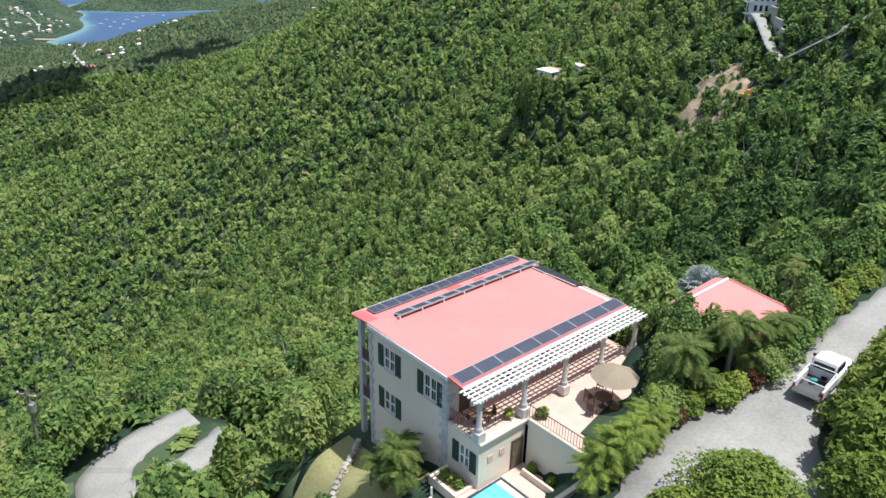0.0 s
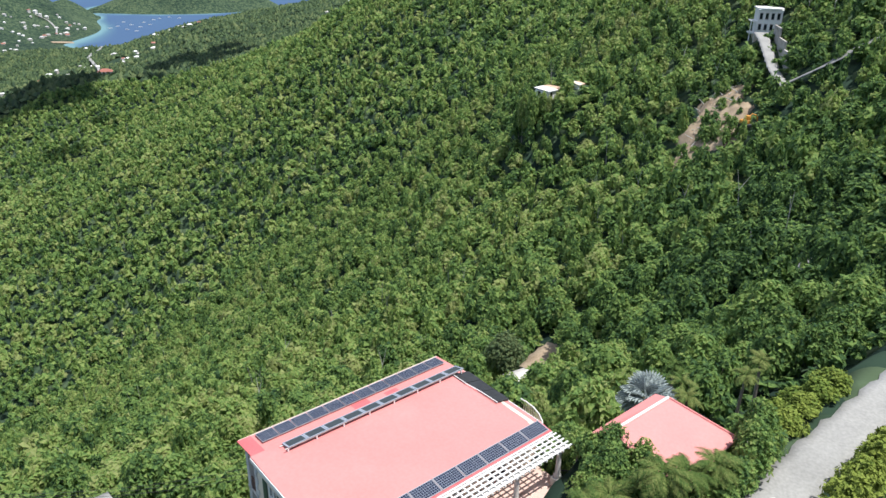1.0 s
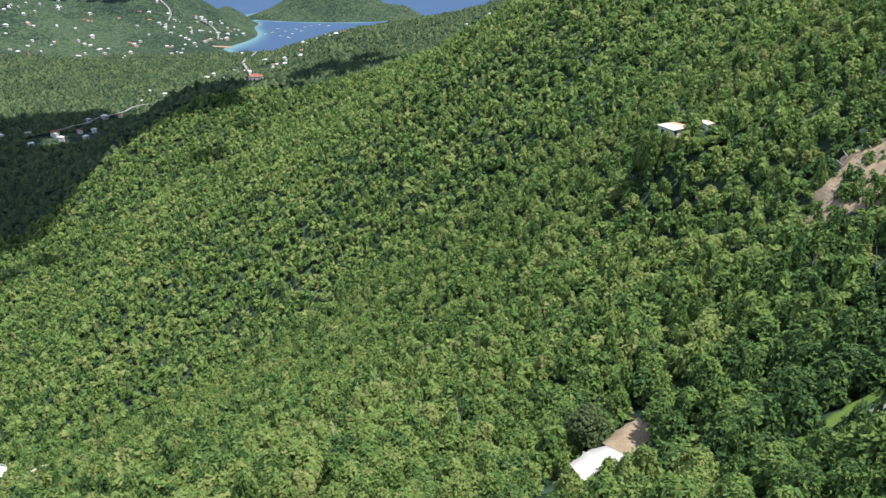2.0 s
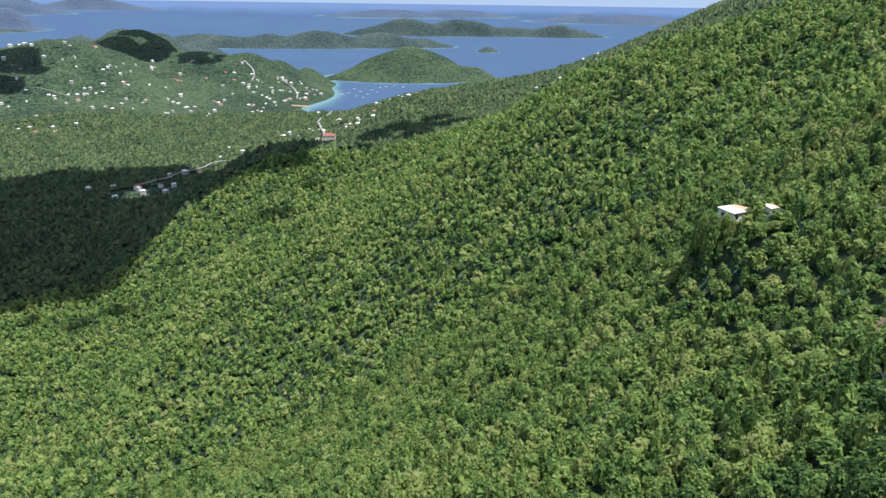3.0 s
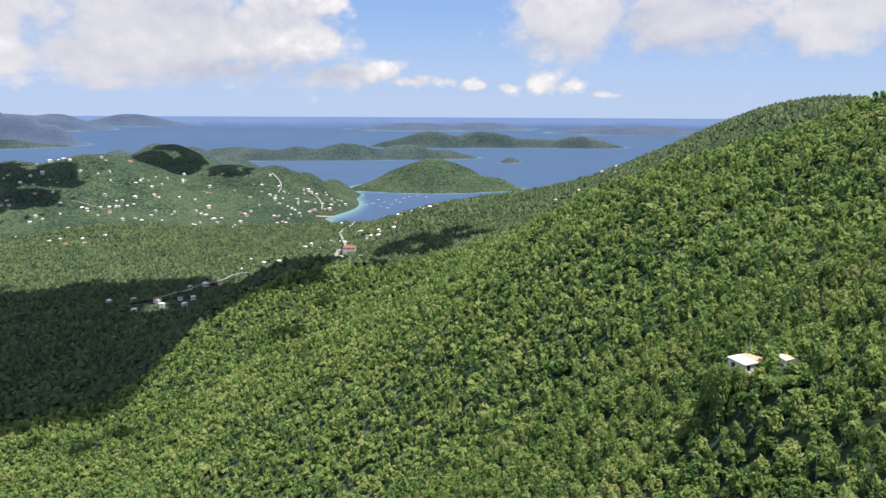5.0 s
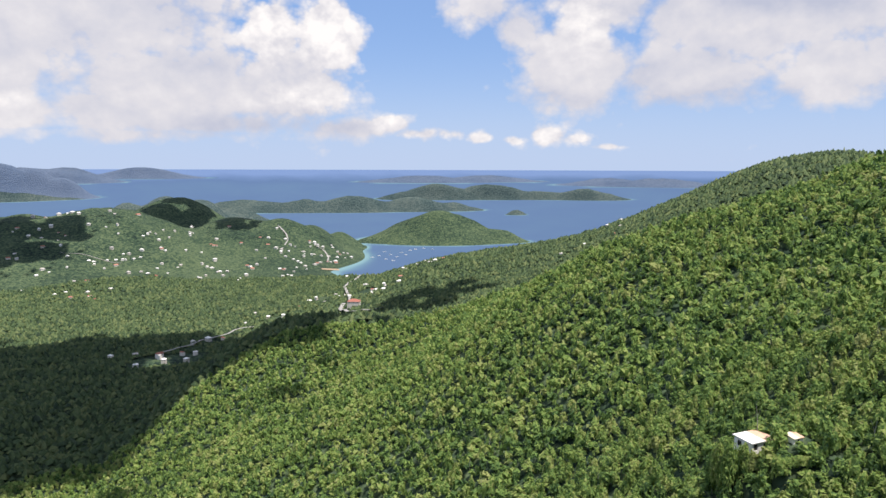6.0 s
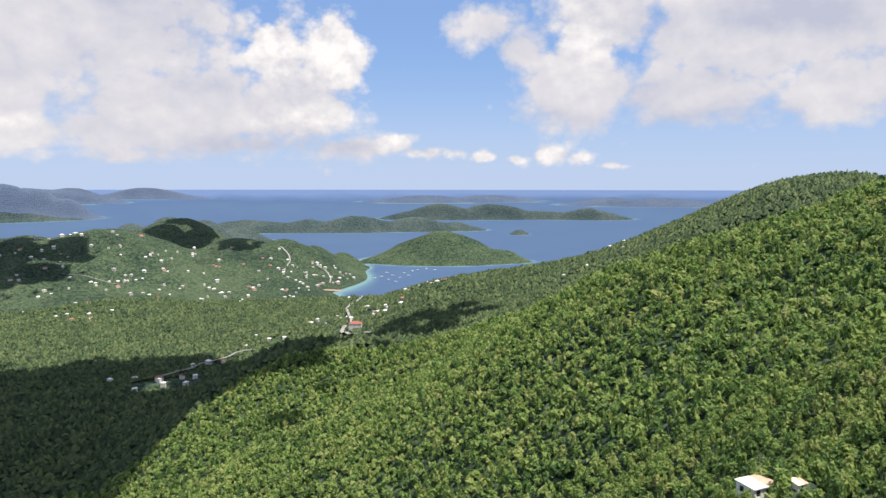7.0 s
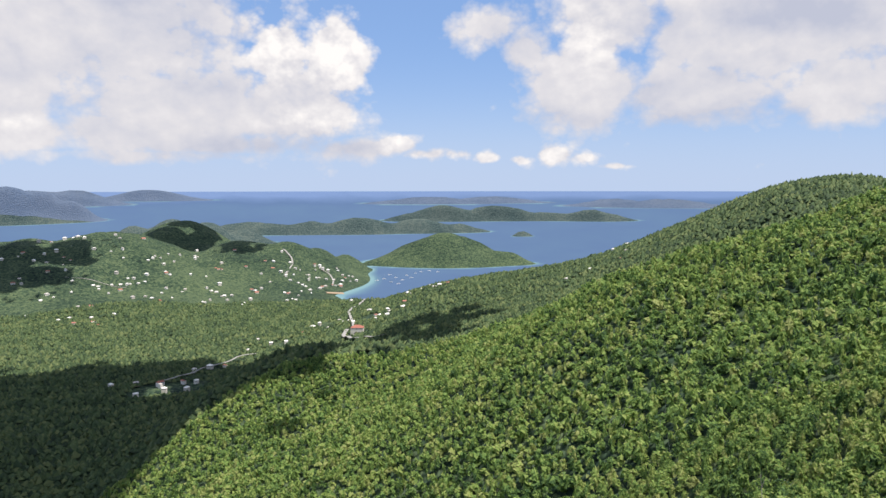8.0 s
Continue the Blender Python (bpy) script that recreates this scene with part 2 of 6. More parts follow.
# ---- the land ----
CENTRE = np.array([8.0, 60.0, 25.0])
SEA_LEVEL = -262.0
BASE = -219.9
SLOPES = [0.2, -1.5, -13.0, 130.7, -142.0, 22.0, -20.2, 34.0, 2.6, 0.8, -175.8, -140.2, 60.7, 165.4, -172.2, 67.2, 0.8, 55.1, 41.5, 129.8, -59.7, -158.9, 165.0, -80.2, -64.6, 14.6, -88.9, -103.6, 42.0, 60.0, -7.2, -80.9, -9.0, 41.6, 36.5, -10.6, 28.9, -8.2, -32.5, 45.6, 27.8, -14.2, -132.1, 42.2, -103.0, 71.4, 15.6, -11.4, -44.1, 45.3, -24.9, 51.8, -9.7, 64.9, -24.6, -48.9]
SWELLS = [-2.6, -12.2, -80.8, 14.6, 41.7, -220.1, -148.1, -9.1, -28.5, 39.4, 7.4, -94.9, 117.7, 19.4, -2.8, -2.0, -30.9, -69.0, 144.5, -60.1, -72.3, -21.6, -17.0, 92.0, 18.8, -152.8, 172.4, -34.7, -16.4, -3.8, 14.0, -0.6, 255.5, 60.1, -30.6, 148.0, 184.9, 85.9, 79.9, -31.6, -29.8, 175.6]
COAST = [
    (-2204, 863, -118, 300, 300), (-2155, 988, -117, 260, 300), (-2074, 1160, -93, 280, 330), (-2434, 1634, -92, 230, 300), (-1946, 1547, -141, 230, 300),
    (-1839, 1633, -146, 140, 220), (-1801, 1722, -168, 105, 170), (-1847, 1919, -208, 70, 90), (-1655, 1658, -259, 95, 120), (-1750, 900, -244, 620, 560),
]
ISLANDS = [
    (-1739, 2359, -147, 205, 150), (-1536, 2440, -214, 120, 60), (-1884, 2133, -246, 90, 40), (-3127, 2034, -116, 150, 220), (-3125, 2220, -139, 150, 200),
    (-3181, 2483, -181, 130, 150), (-3124, 1845, -138, 130, 200), (-2305, 3906, -226, 62, 45), (-3916, 3086, -193, 300, 200), (-3632, 3350, -190, 260, 190),
    (-3397, 3592, -162, 250, 190), (-3145, 3884, -177, 260, 180), (-2916, 4063, -208, 180, 130), (-2649, 3946, -266, 160, 40), (-4116, 5476, -125, 330, 250),
    (-4280, 5217, -195, 200, 200), (-3759, 5850, -126, 360, 260), (-3395, 6071, -189, 280, 220), (-3001, 6278, -166, 300, 240), (-7583, 2595, 137, 560, 620),
    (-7341, 2970, 60, 350, 560), (-7134, 3205, 13, 240, 420), (-6857, 3331, -81, 180, 300),
]
FAR_ISLANDS = [
    (-13779, 5979, 43, 700, 900), (-13968, 6773, 21, 600, 900), (-17634, 10510, 90, 900, 900), (-9007, 11425, -126, 900, 600), (-8555, 12989, -125, 900, 600),
    (-5066, 11492, -109, 600, 400), (-4137, 11330, -128, 700, 400),
]
# the house's own axes: u along the pergola, v towards the back; heights from its roof
HOUSE, TURN = Vector((-9.2, 33.3, -23.1)), 57.26
HOUSE_POSE = pose(*HOUSE, 0, 0, TURN)
_cu, _su = math.cos(radians(TURN)), math.sin(radians(TURN))


def smooth(a, b, x):
    t = np.clip((x - a) / (b - a), 0, 1)
    return t * t * (3 - 2 * t)


def local(x, y):
    dx, dy = x - HOUSE.x, y - HOUSE.y
    return dx * _cu + dy * _su, -dx * _su + dy * _cu


def drive_mid(u):
    return np.interp(u, [-14, -4, 4, 9, 14, 20, 28, 40, 60], [-21.0, -17.5, -14.6, -13.2, -12.6, -12.1, -11.9, -11.9, -13.0])


def drive_half(u):
    return np.interp(u, [-14, 4, 9, 14, 20, 60], [2.6, 4.6, 4.2, 2.4, 1.5, 1.35])


def drive_height(u):
    return HOUSE.z - 2.0 + 0.045 * np.clip(u - 12, 0, 12)


def waves(x, y, size):
    """A smooth unevenness of about -1 to 1."""
    k = 2 * math.pi / size
    return (np.sin(k * x + 1.3 * np.sin(k * 0.7 * y)) * np.cos(k * 0.9 * y + 1.1 * np.sin(k * 0.6 * x + 2)) + 0.5 * np.sin(k * 2.1 * x - k * 1.7 * y + 1)) / 1.5


def hillside(x, y):
    z = np.full(np.shape(x), BASE)
    for sizes, step, x0, y0, rows, spread in ((SLOPES, 140, -700, -110, 8, 130), (SWELLS, 330, -1500, -100, 7, 270)):
        for k, h in enumerate(sizes):
            i, j = divmod(k, rows)
            z = z + h * np.exp(-((x - x0 - i * step) ** 2 + (y - y0 - j * step) ** 2) / (2 * spread**2))
    return z


def land(x, y):
    """The ground's height at a place."""
    x, y = np.asarray(x, float), np.asarray(y, float)
    r = np.hypot(x - CENTRE[0], y - CENTRE[1])
    yaw = np.degrees(np.arctan2(-(x - CENTRE[0]), y - CENTRE[1]))
    bay = smooth(46.5, 43.8, yaw)
    near = np.maximum(hillside(x, y), -252.0 + 1.5 * waves(x, y, 300) - 30 * bay * smooth(1850, 1990, r))
    total = np.exp(-290.0 / 14) + 0 * x
    for hx, hy, top, wide, deep in COAST + ISLANDS + FAR_ISLANDS:
        way = math.hypot(hx, hy)
        bx, by = hx / way, hy / way
        along, across = (x - hx) * bx + (y - hy) * by, -(x - hx) * by + (y - hy) * bx
        h = -290 + (top + 290) * np.exp(-((across / wide) ** 2 + (along / deep) ** 2) * 0.72)
        total = total + np.exp(np.clip(h / 14, -60, 60)) - np.exp(-290.0 / 14) * 0.985
    hills = 14 * np.log(np.maximum(total, 1e-12))
    hills = hills + smooth(-262, -220, hills) * (9 * waves(x, y, 330) + 4 * waves(x, y, 120))
    f = smooth(1850, 2050, r)
    z = near * (1 - f) + hills * f
    z = z + 3.0 * waves(x, y, 90) * smooth(90, 200, r) * (1 - f)
    for kx, ky, dz, size in KNOLLS:
        z = z + dz * np.exp(-((x - kx) ** 2 + (y - ky) ** 2) / (2 * size**2))
    # benches cut for the house, the court, the drive and the lower road
    u, v = local(x, y)
    inside = smooth(-9, -3, u) * (1 - smooth(17, 24, u)) * smooth(-12, -8.5, v) * (1 - smooth(9.5, 17, v))
    pad = HOUSE.z - 6.9 - 2.6 * smooth(0, 8, v) - 1.0 * smooth(0, -6, u) + 4.0 * smooth(10, 20, u) * (1 - smooth(4, 9, v)) + 3.2 * smooth(4.2, 5.0, u) * smooth(-2.2, -2.8, v)
    z = z * (1 - inside) + pad * inside
    off = np.abs(v - drive_mid(u)) - drive_half(u)
    road = (1 - smooth(0.4, 6, off)) * smooth(-30, -16, u) * (1 - smooth(55, 75, u))
    z = z * (1 - road) + (drive_height(u) - 0.12) * road
    low = 1 - smooth(7.5, 16, np.hypot(x + 40, (y - 42) * 0.9))
    z = z * (1 - low) + (LOW_ROAD - 0.15) * low
    return z


LOW_ROAD = -45.0
KNOLLS = [(-33, 251, 19, 13), (-13, 119, -8, 22)]


def drawn_in(p):
    """Past 2.5 km the distance is drawn in towards the overlook, so that the horizon lies within the lens's reach of 5 km."""
    p = np.asarray(p, float)
    d = p - CENTRE
    r = np.hypot(d[..., 0], d[..., 1])
    k = np.where(r > 2500, (2500 + 2300 * (np.maximum(r, 2500) - 2500) / (np.maximum(r, 2500) - 200)) / np.maximum(r, 1), 1.0)
    return CENTRE + d * k[..., None]


def polar_sheet(rings, angles, height):
    """A sheet of quads round the overlook."""
    a = np.radians(angles)
    x = CENTRE[0] - np.outer(rings, np.sin(a))
    y = CENTRE[1] + np.outer(rings, np.cos(a))
    p = drawn_in(np.stack([x, y, height(x, y)], -1)).reshape(-1, 3)
    n, m = len(rings), len(angles)
    i, j = np.meshgrid(np.arange(n - 1), np.arange(m), indexing="ij")
    k = (j + 1) % m
    f = np.stack([i * m + j, i * m + k, (i + 1) * m + k, (i + 1) * m + j], -1).reshape(-1, 4)
    return p, f[:, ::-1]


def canopy_mat(name="wooded_land", low=(0.014, 0.028, 0.022), middle=(0.038, 0.066, 0.04), high=(0.086, 0.12, 0.064)):
    """Woods seen from afar: crowns as cells of several greens, with their relief. Haze is put in as a bluish cast."""
    m = bpy.data.materials.new(name)
    m.use_nodes = True
    n, link = m.node_tree.nodes, m.node_tree.links
    b = n["Principled BSDF"]
    geo = n.new("ShaderNodeNewGeometry")
    cell, patch = n.new("ShaderNodeTexVoronoi"), n.new("ShaderNodeTexNoise")
    cell.inputs["Scale"].default_value, patch.inputs["Scale"].default_value, patch.inputs["Detail"].default_value = 0.2, 0.006, 7
    for t in (cell, patch):
        link.new(geo.outputs["Position"], t.inputs["Vector"])
    split = n.new("ShaderNodeSeparateColor")
    link.new(cell.outputs["Color"], split.inputs[0])
    mix = n.new("ShaderNodeMath")
    mix.operation = "MULTIPLY_ADD"
    link.new(split.outputs[0], mix.inputs[0])
    mix.inputs[1].default_value = 0.5
    link.new(patch.outputs["Fac"], mix.inputs[2])
    ramp = n.new("ShaderNodeValToRGB")
    e = ramp.color_ramp.elements
    e.new(0.55)
    for k, (p, c) in enumerate(((0.4, low), (0.68, middle), (1.0, high))):
        e[k].position, e[k].color = p, (*c, 1)
    link.new(mix.outputs[0], ramp.inputs[0])
    link.new(ramp.outputs[0], b.inputs["Base Color"])
    b.inputs["Roughness"].default_value, b.inputs["Specular IOR Level"].default_value = 0.9, 0.1
    rel = n.new("ShaderNodeBump")
    rel.invert = True
    rel.inputs["Strength"].default_value, rel.inputs["Distance"].default_value = 1.0, 3.5
    link.new(cell.outputs["Distance"], rel.inputs["Height"])
    link.new(rel.outputs[0], b.inputs["Normal"])
    return m


M_LAND = canopy_mat()
# aerial haze put into the base colours: islands bluish, farthest land palest
M_DISTANT = canopy_mat("hazed_distant_land", (0.075, 0.11, 0.175), (0.09, 0.125, 0.19), (0.105, 0.14, 0.205))
M_HAZY_ISLE = canopy_mat("hazy_island_woods", (0.028, 0.05, 0.054), (0.05, 0.078, 0.077), (0.088, 0.115, 0.105))
RINGS = np.concatenate([np.geomspace(1.5, 1700, 240), np.geomspace(1720, 9000, 110), np.geomspace(9300, 21000, 14)])
ANGLES = np.concatenate([np.arange(-22, 78, 0.42), np.arange(78, 338, 2.0)])
_p, _f = polar_sheet(RINGS, ANGLES, land)
ground = tagged(new("ground", mesh_of("ground", _p, _f, M_LAND)), "steep green hillside falling to a wooded valley and bays", "ground", kind="structure")
ground.data.materials.append(M_HAZY_ISLE), ground.data.materials.append(M_DISTANT)
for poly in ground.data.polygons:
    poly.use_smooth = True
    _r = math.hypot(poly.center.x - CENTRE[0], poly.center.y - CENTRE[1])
    # painted haze grows in steps with distance from the overlook
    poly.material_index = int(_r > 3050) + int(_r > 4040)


def sea_mat():
    """Deep blue water that turns turquoise over the shallows; haze is put in as paler blue far out (attribute: both).
    """
    m = bpy.data.materials.new("sea_water")
    m.use_nodes = True
    n, link = m.node_tree.nodes, m.node_tree.links
    b = n["Principled BSDF"]
    attr, geo, wave = n.new("ShaderNodeAttribute"), n.new("ShaderNodeNewGeometry"), n.new("ShaderNodeTexNoise")
    attr.attribute_name = "shallow_and_haze"
    wave.inputs["Scale"].default_value, wave.inputs["Detail"].default_value = 0.004, 8
    link.new(geo.outputs["Position"], wave.inputs["Vector"])
    add = n.new("ShaderNodeMath")
    add.operation = "MULTIPLY_ADD"
    link.new(wave.outputs["Fac"], add.inputs[0])
    add.inputs[1].default_value = 0.16
    link.new(attr.outputs["Fac"], add.inputs[2])
    ramp = n.new("ShaderNodeValToRGB")
    e = ramp.color_ramp.elements
    e.new(0.3), e.new(0.5)
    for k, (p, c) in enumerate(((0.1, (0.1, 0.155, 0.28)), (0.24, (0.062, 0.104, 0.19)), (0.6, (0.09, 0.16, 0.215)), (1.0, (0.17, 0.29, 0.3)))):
        e[k].position, e[k].color = p, (*c, 1)
    link.new(add.outputs[0], ramp.inputs[0])
    link.new(ramp.outputs[0], b.inputs["Base Color"])
    b.inputs["Roughness"].default_value, b.inputs["Specular IOR Level"].default_value = 0.5, 0.0
    return m


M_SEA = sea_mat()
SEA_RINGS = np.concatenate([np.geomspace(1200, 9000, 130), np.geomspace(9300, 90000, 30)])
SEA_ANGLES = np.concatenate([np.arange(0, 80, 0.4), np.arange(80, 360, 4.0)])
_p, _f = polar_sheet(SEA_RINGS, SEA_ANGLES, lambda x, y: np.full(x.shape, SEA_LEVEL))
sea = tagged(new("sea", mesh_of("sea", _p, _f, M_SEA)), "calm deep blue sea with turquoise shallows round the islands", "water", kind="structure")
_a = np.radians(SEA_ANGLES)
_deep = land(CENTRE[0] - np.outer(SEA_RINGS, np.sin(_a)), CENTRE[1] + np.outer(SEA_RINGS, np.cos(_a)))
# haze put into the colour of the far rings, then the shallows
sea.data.attributes.new("shallow_and_haze", "FLOAT", "POINT").data.foreach_set("value", (0.2 * (1 - smooth(np.log(10000), np.log(45000), np.log(SEA_RINGS)))[:, None] + 0.6 * smooth(-270, -262.5, _deep)).ravel().astype(np.float32))


# ---- the woods ----
rng = np.random.default_rng(7)


def crown_shape(lobes, leaves, core, seed, leaf=0.5, closed=True):
    """Vertices and triangles of one crown, about 1 wide and 1 high from z = 0: lobes with a solid heart and leaf clumps all over them."""
    g = np.random.default_rng(seed)
    vs, fs, count = [], [], 0
    for k in range(lobes):
        t = (k + 0.5) / lobes
        a = k * 2.4 + g.uniform(-0.5, 0.5)
        c = np.array([math.cos(a) * 0.27 * (1 - t * 0.75), math.sin(a) * 0.27 * (1 - t * 0.75), 0.3 + 0.5 * t])
        rad = np.array([1, 1, 1.15]) * g.uniform(0.2, 0.31) * (1.1 - 0.35 * t)
        if core:
            o = np.array([(1, 0, 0), (0, 1, 0), (-1, 0, 0), (0, -1, 0), (0, 0, 1), (0, 0, -1.4)], float) * g.uniform(0.65, 1.0, (6, 1)) * rad * core + c
            spin = g.uniform(0, 3)
            o[:, :2] = (o[:, :2] - c[:2]) @ np.array([[math.cos(spin), -math.sin(spin)], [math.sin(spin), math.cos(spin)]]) + c[:2]
            vs.append(o)
            fs.append(np.array([(0, 1, 4), (1, 2, 4), (2, 3, 4), (3, 0, 4), (1, 0, 5), (2, 1, 5), (3, 2, 5), (0, 3, 5)][: 8 if closed else 4]) + count)
            count += 6
        for q in range(leaves):
            n = g.normal(size=3)
            n[2] = abs(n[2]) * 0.9 - 0.15
            n /= np.linalg.norm(n)
            at = c + n * rad * g.uniform(0.78, 1.2)
            n = n + g.normal(size=3) * 0.5
            n[2] += 0.6
            n /= np.linalg.norm(n)
            s = np.cross(n, g.normal(size=3))
            s /= np.linalg.norm(s)
            e = np.cross(n, s)
            w, l = leaf * g.uniform(0.6, 1.1) * 0.17, leaf * g.uniform(0.7, 1.3) * 0.27
            vs.append(np.array([at - s * w - e * l * 0.5, at + s * w - e * l * 0.5, at + e * l - n * l * 0.25]))
            fs.append(np.array([(0, 1, 2)]) + count)
            count += 3
    return np.concatenate(vs), np.concatenate(fs)


def cap_shape(seed):
    """A far crown: an uneven six-sided cap with one stray clump."""
    g = np.random.default_rng(seed)
    a = np.arange(6) * math.pi / 3 + g.uniform(-0.3, 0.3, 6)
    r = g.uniform(0.36, 0.58, 6)
    rim = np.stack([np.cos(a) * r, np.sin(a) * r, g.uniform(0.1, 0.5, 6)], -1)
    v = np.concatenate([rim, [(g.uniform(-0.15, 0.15), g.uniform(-0.15, 0.15), g.uniform(0.85, 1.1))], rim[[0, 2]] * (1.25, 1.25, 1.3), [(0.1, 0.0, 0.95)]])
    return v, np.array([(k, (k + 1) % 6, 6) for k in range(6)] + [(7, 8, 9)])


def scatter(inner, outer, gap, first, last, seed):
    """Places in a ring of the plan about gap apart, jittered, between two bearings."""
    g = np.random.default_rng(seed)
    n = int(2 * outer / gap) + 2
    i, j = np.meshgrid(np.arange(n), np.arange(n), indexing="ij")
    x = CENTRE[0] - outer + (i + 0.5 * (j % 2) + g.uniform(-0.42, 0.42, i.shape)) * gap
    y = CENTRE[1] - outer + (j + g.uniform(-0.42, 0.42, i.shape)) * gap
    x, y = x.ravel(), y.ravel()
    r = np.hypot(x - CENTRE[0], y - CENTRE[1])
    yaw = np.degrees(np.arctan2(-(x - CENTRE[0]), y - CENTRE[1]))
    yaw = np.where(yaw < -100, yaw + 360, yaw)
    keep = (r >= inner) & (r < outer) & (yaw > first) & (yaw < last)
    return x[keep], y[keep]


def clear_of(x, y):
    """True where trees may stand: off the drive, the house, the road, the clearings and the water."""
    u, v = local(x, y)
    ok = ~((u > -6.5) & (u < 17.5) & (v > -13) & (v < 11.5))
    ok &= ~((u > 14) & (u < 24.5) & (v > -10.5) & (v < -1.5))
    ok &= ~((np.abs(v - drive_mid(u)) < drive_half(u) + 1.0) & (u > -16) & (u < 60))
    for (ax, ay), (bx, by) in zip(LOW, LOW[1:]):
        for t in (0.0, 0.33, 0.67):
            ok &= np.hypot(x - ax - (bx - ax) * t, y - ay - (by - ay) * t) > 2.8
    for cx, cy, cr in CLEARINGS:
        ok &= np.hypot(x - cx, y - cy) > cr
    return ok & (land(x, y) > SEA_LEVEL + 5)


LOW = [(-40.5, 50.5), (-42.6, 46.6), (-43.2, 42.4), (-42.0, 38.8), (-39.2, 38.2), (-37.3, 40.8), (-36.3, 44.6), (-35.6, 49.5)]
CLEARINGS = [(-15, 95, 4.5), (-14.5, 89, 3.5), (16, 106, 4.5), (17.5, 112, 5), (21, 116, 4.5), (26, 119, 3.5), (13, 109, 4), (-14, 108, 6.5), (-15, 101, 5.5), (-12, 130, 4), (15, 206, 6.5), (10, 200, 5.5), (18, 216, 7), (13, 193, 4.5), (27, 236, 4.5), (27, 192, 3), (-223.5, 139.5, 11), (-243, 132, 7), (-250, 128, 8), (-227, 130, 6), (-218, 127, 5), (-13, 116, 7.5), (-12, 124, 5), (11, 214, 7), (19, 203, 7), (24, 196, 5), (27, 246, 9), (28, 228, 4), (29, 220, 4), (29, 212, 4), (30, 204, 4), (-35, 250, 5.5), (-24, 252.5, 4.5), (-23, 246, 4.5), (-22, 241, 3.5), (9, 221, 6), (8, 206, 6), (22, 210, 6), (16, 190, 5), (14, 224, 6), (-238, 125, 8), (-230, 121, 6),
             (-905, 655, 30), (-928, 625, 32), (-925, 590, 18), (-885, 640, 20), (-885, 985, 24), (-1030, 1040, 22), (-950, 1080, 26), (-1005, 910, 20), (-965, 740, 22), (-940, 640, 14), (-950, 690, 12), (-980, 797, 12), (-1085, 1178, 14), (-1180, 1290, 14), (-1048, 1126, 12), (-990, 1075, 12), (-860, 938, 12), (-827, 924, 12), (-895, 958, 14)]


def tints(x, y, g):
    # shade painted into the tint: crowns darker in the gully
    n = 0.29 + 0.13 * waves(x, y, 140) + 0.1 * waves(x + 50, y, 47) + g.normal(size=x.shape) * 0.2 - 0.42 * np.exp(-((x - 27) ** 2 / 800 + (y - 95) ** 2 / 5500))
    # a weaker painted shade over the right-hand slope
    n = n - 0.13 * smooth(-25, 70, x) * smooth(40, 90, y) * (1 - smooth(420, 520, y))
    dry = smooth(0.45, 0.9, waves(x + 300, y - 100, 210)) * g.uniform(0, 1, x.shape) * 0.35
    return np.clip(n + dry, 0.0, 0.82)


def wood(name, label, x, y, shapes, wide, tall, seed, material):
    """One mesh of many crowns."""
    g = np.random.default_rng(seed)
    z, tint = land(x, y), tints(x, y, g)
    which = g.integers(0, len(shapes), len(x))
    vs, fs, ts, count = [], [], [], 0
    for k, (sv, sf) in enumerate(shapes):
        at = np.flatnonzero(which == k)
        if not len(at):
            continue
        a, w, h = g.uniform(0, 6.28, len(at)), wide * g.uniform(0.62, 1.45, len(at)), tall * np.clip(g.normal(1.0, 0.27, len(at)), 0.5, 1.8)
        c, s = np.cos(a)[:, None], np.sin(a)[:, None]
        px = (sv[:, 0] * c - sv[:, 1] * s) * w[:, None] + x[at][:, None]
        py = (sv[:, 0] * s + sv[:, 1] * c) * w[:, None] + y[at][:, None]
        pz = sv[:, 2] * h[:, None] + z[at][:, None] - 0.12 * h[:, None]
        vs.append(np.stack([px, py, pz], -1).reshape(-1, 3))
        fs.append((sf[None] + (np.arange(len(at)) * len(sv))[:, None, None]).reshape(-1, 3) + count)
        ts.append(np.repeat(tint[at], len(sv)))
        count += len(at) * len(sv)
    me = mesh_of(name, drawn_in(np.concatenate(vs)), np.concatenate(fs), material, np.concatenate(ts))
    return tagged(new(name, me), label, "trees", kind="stuff")


MID = [crown_shape(5, 22, 0.62, s, leaf=0.58, closed=False) for s in range(7)]
FARTHER = [crown_shape(3, 9, 0.8, 20 + s, leaf=0.95, closed=False) for s in range(7)]
SMALL = [cap_shape(40 + s) for s in range(6)]

for name, label, inner, outer, gap, first, last, shapes, wide, tall, seed in (
    ("woods", "dense green hillside woods below the house", 95, 300, 3.6, -26, 86, MID, 4.3, 6.2, 1),
    ("farther_woods", "dense green woods over the ridge", 300, 720, 4.7, -18, 74, FARTHER, 5.4, 7.2, 2),
    ("valley_woods", "green woods in the valley and on the hills", 720, 1850, 5.9, -12, 74, SMALL, 7.0, 7.0, 3),
):
    _x, _y = scatter(inner, outer, gap, first, last, seed)
    _ok = clear_of(_x, _y)
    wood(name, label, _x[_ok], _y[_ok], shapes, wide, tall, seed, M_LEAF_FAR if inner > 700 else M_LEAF)

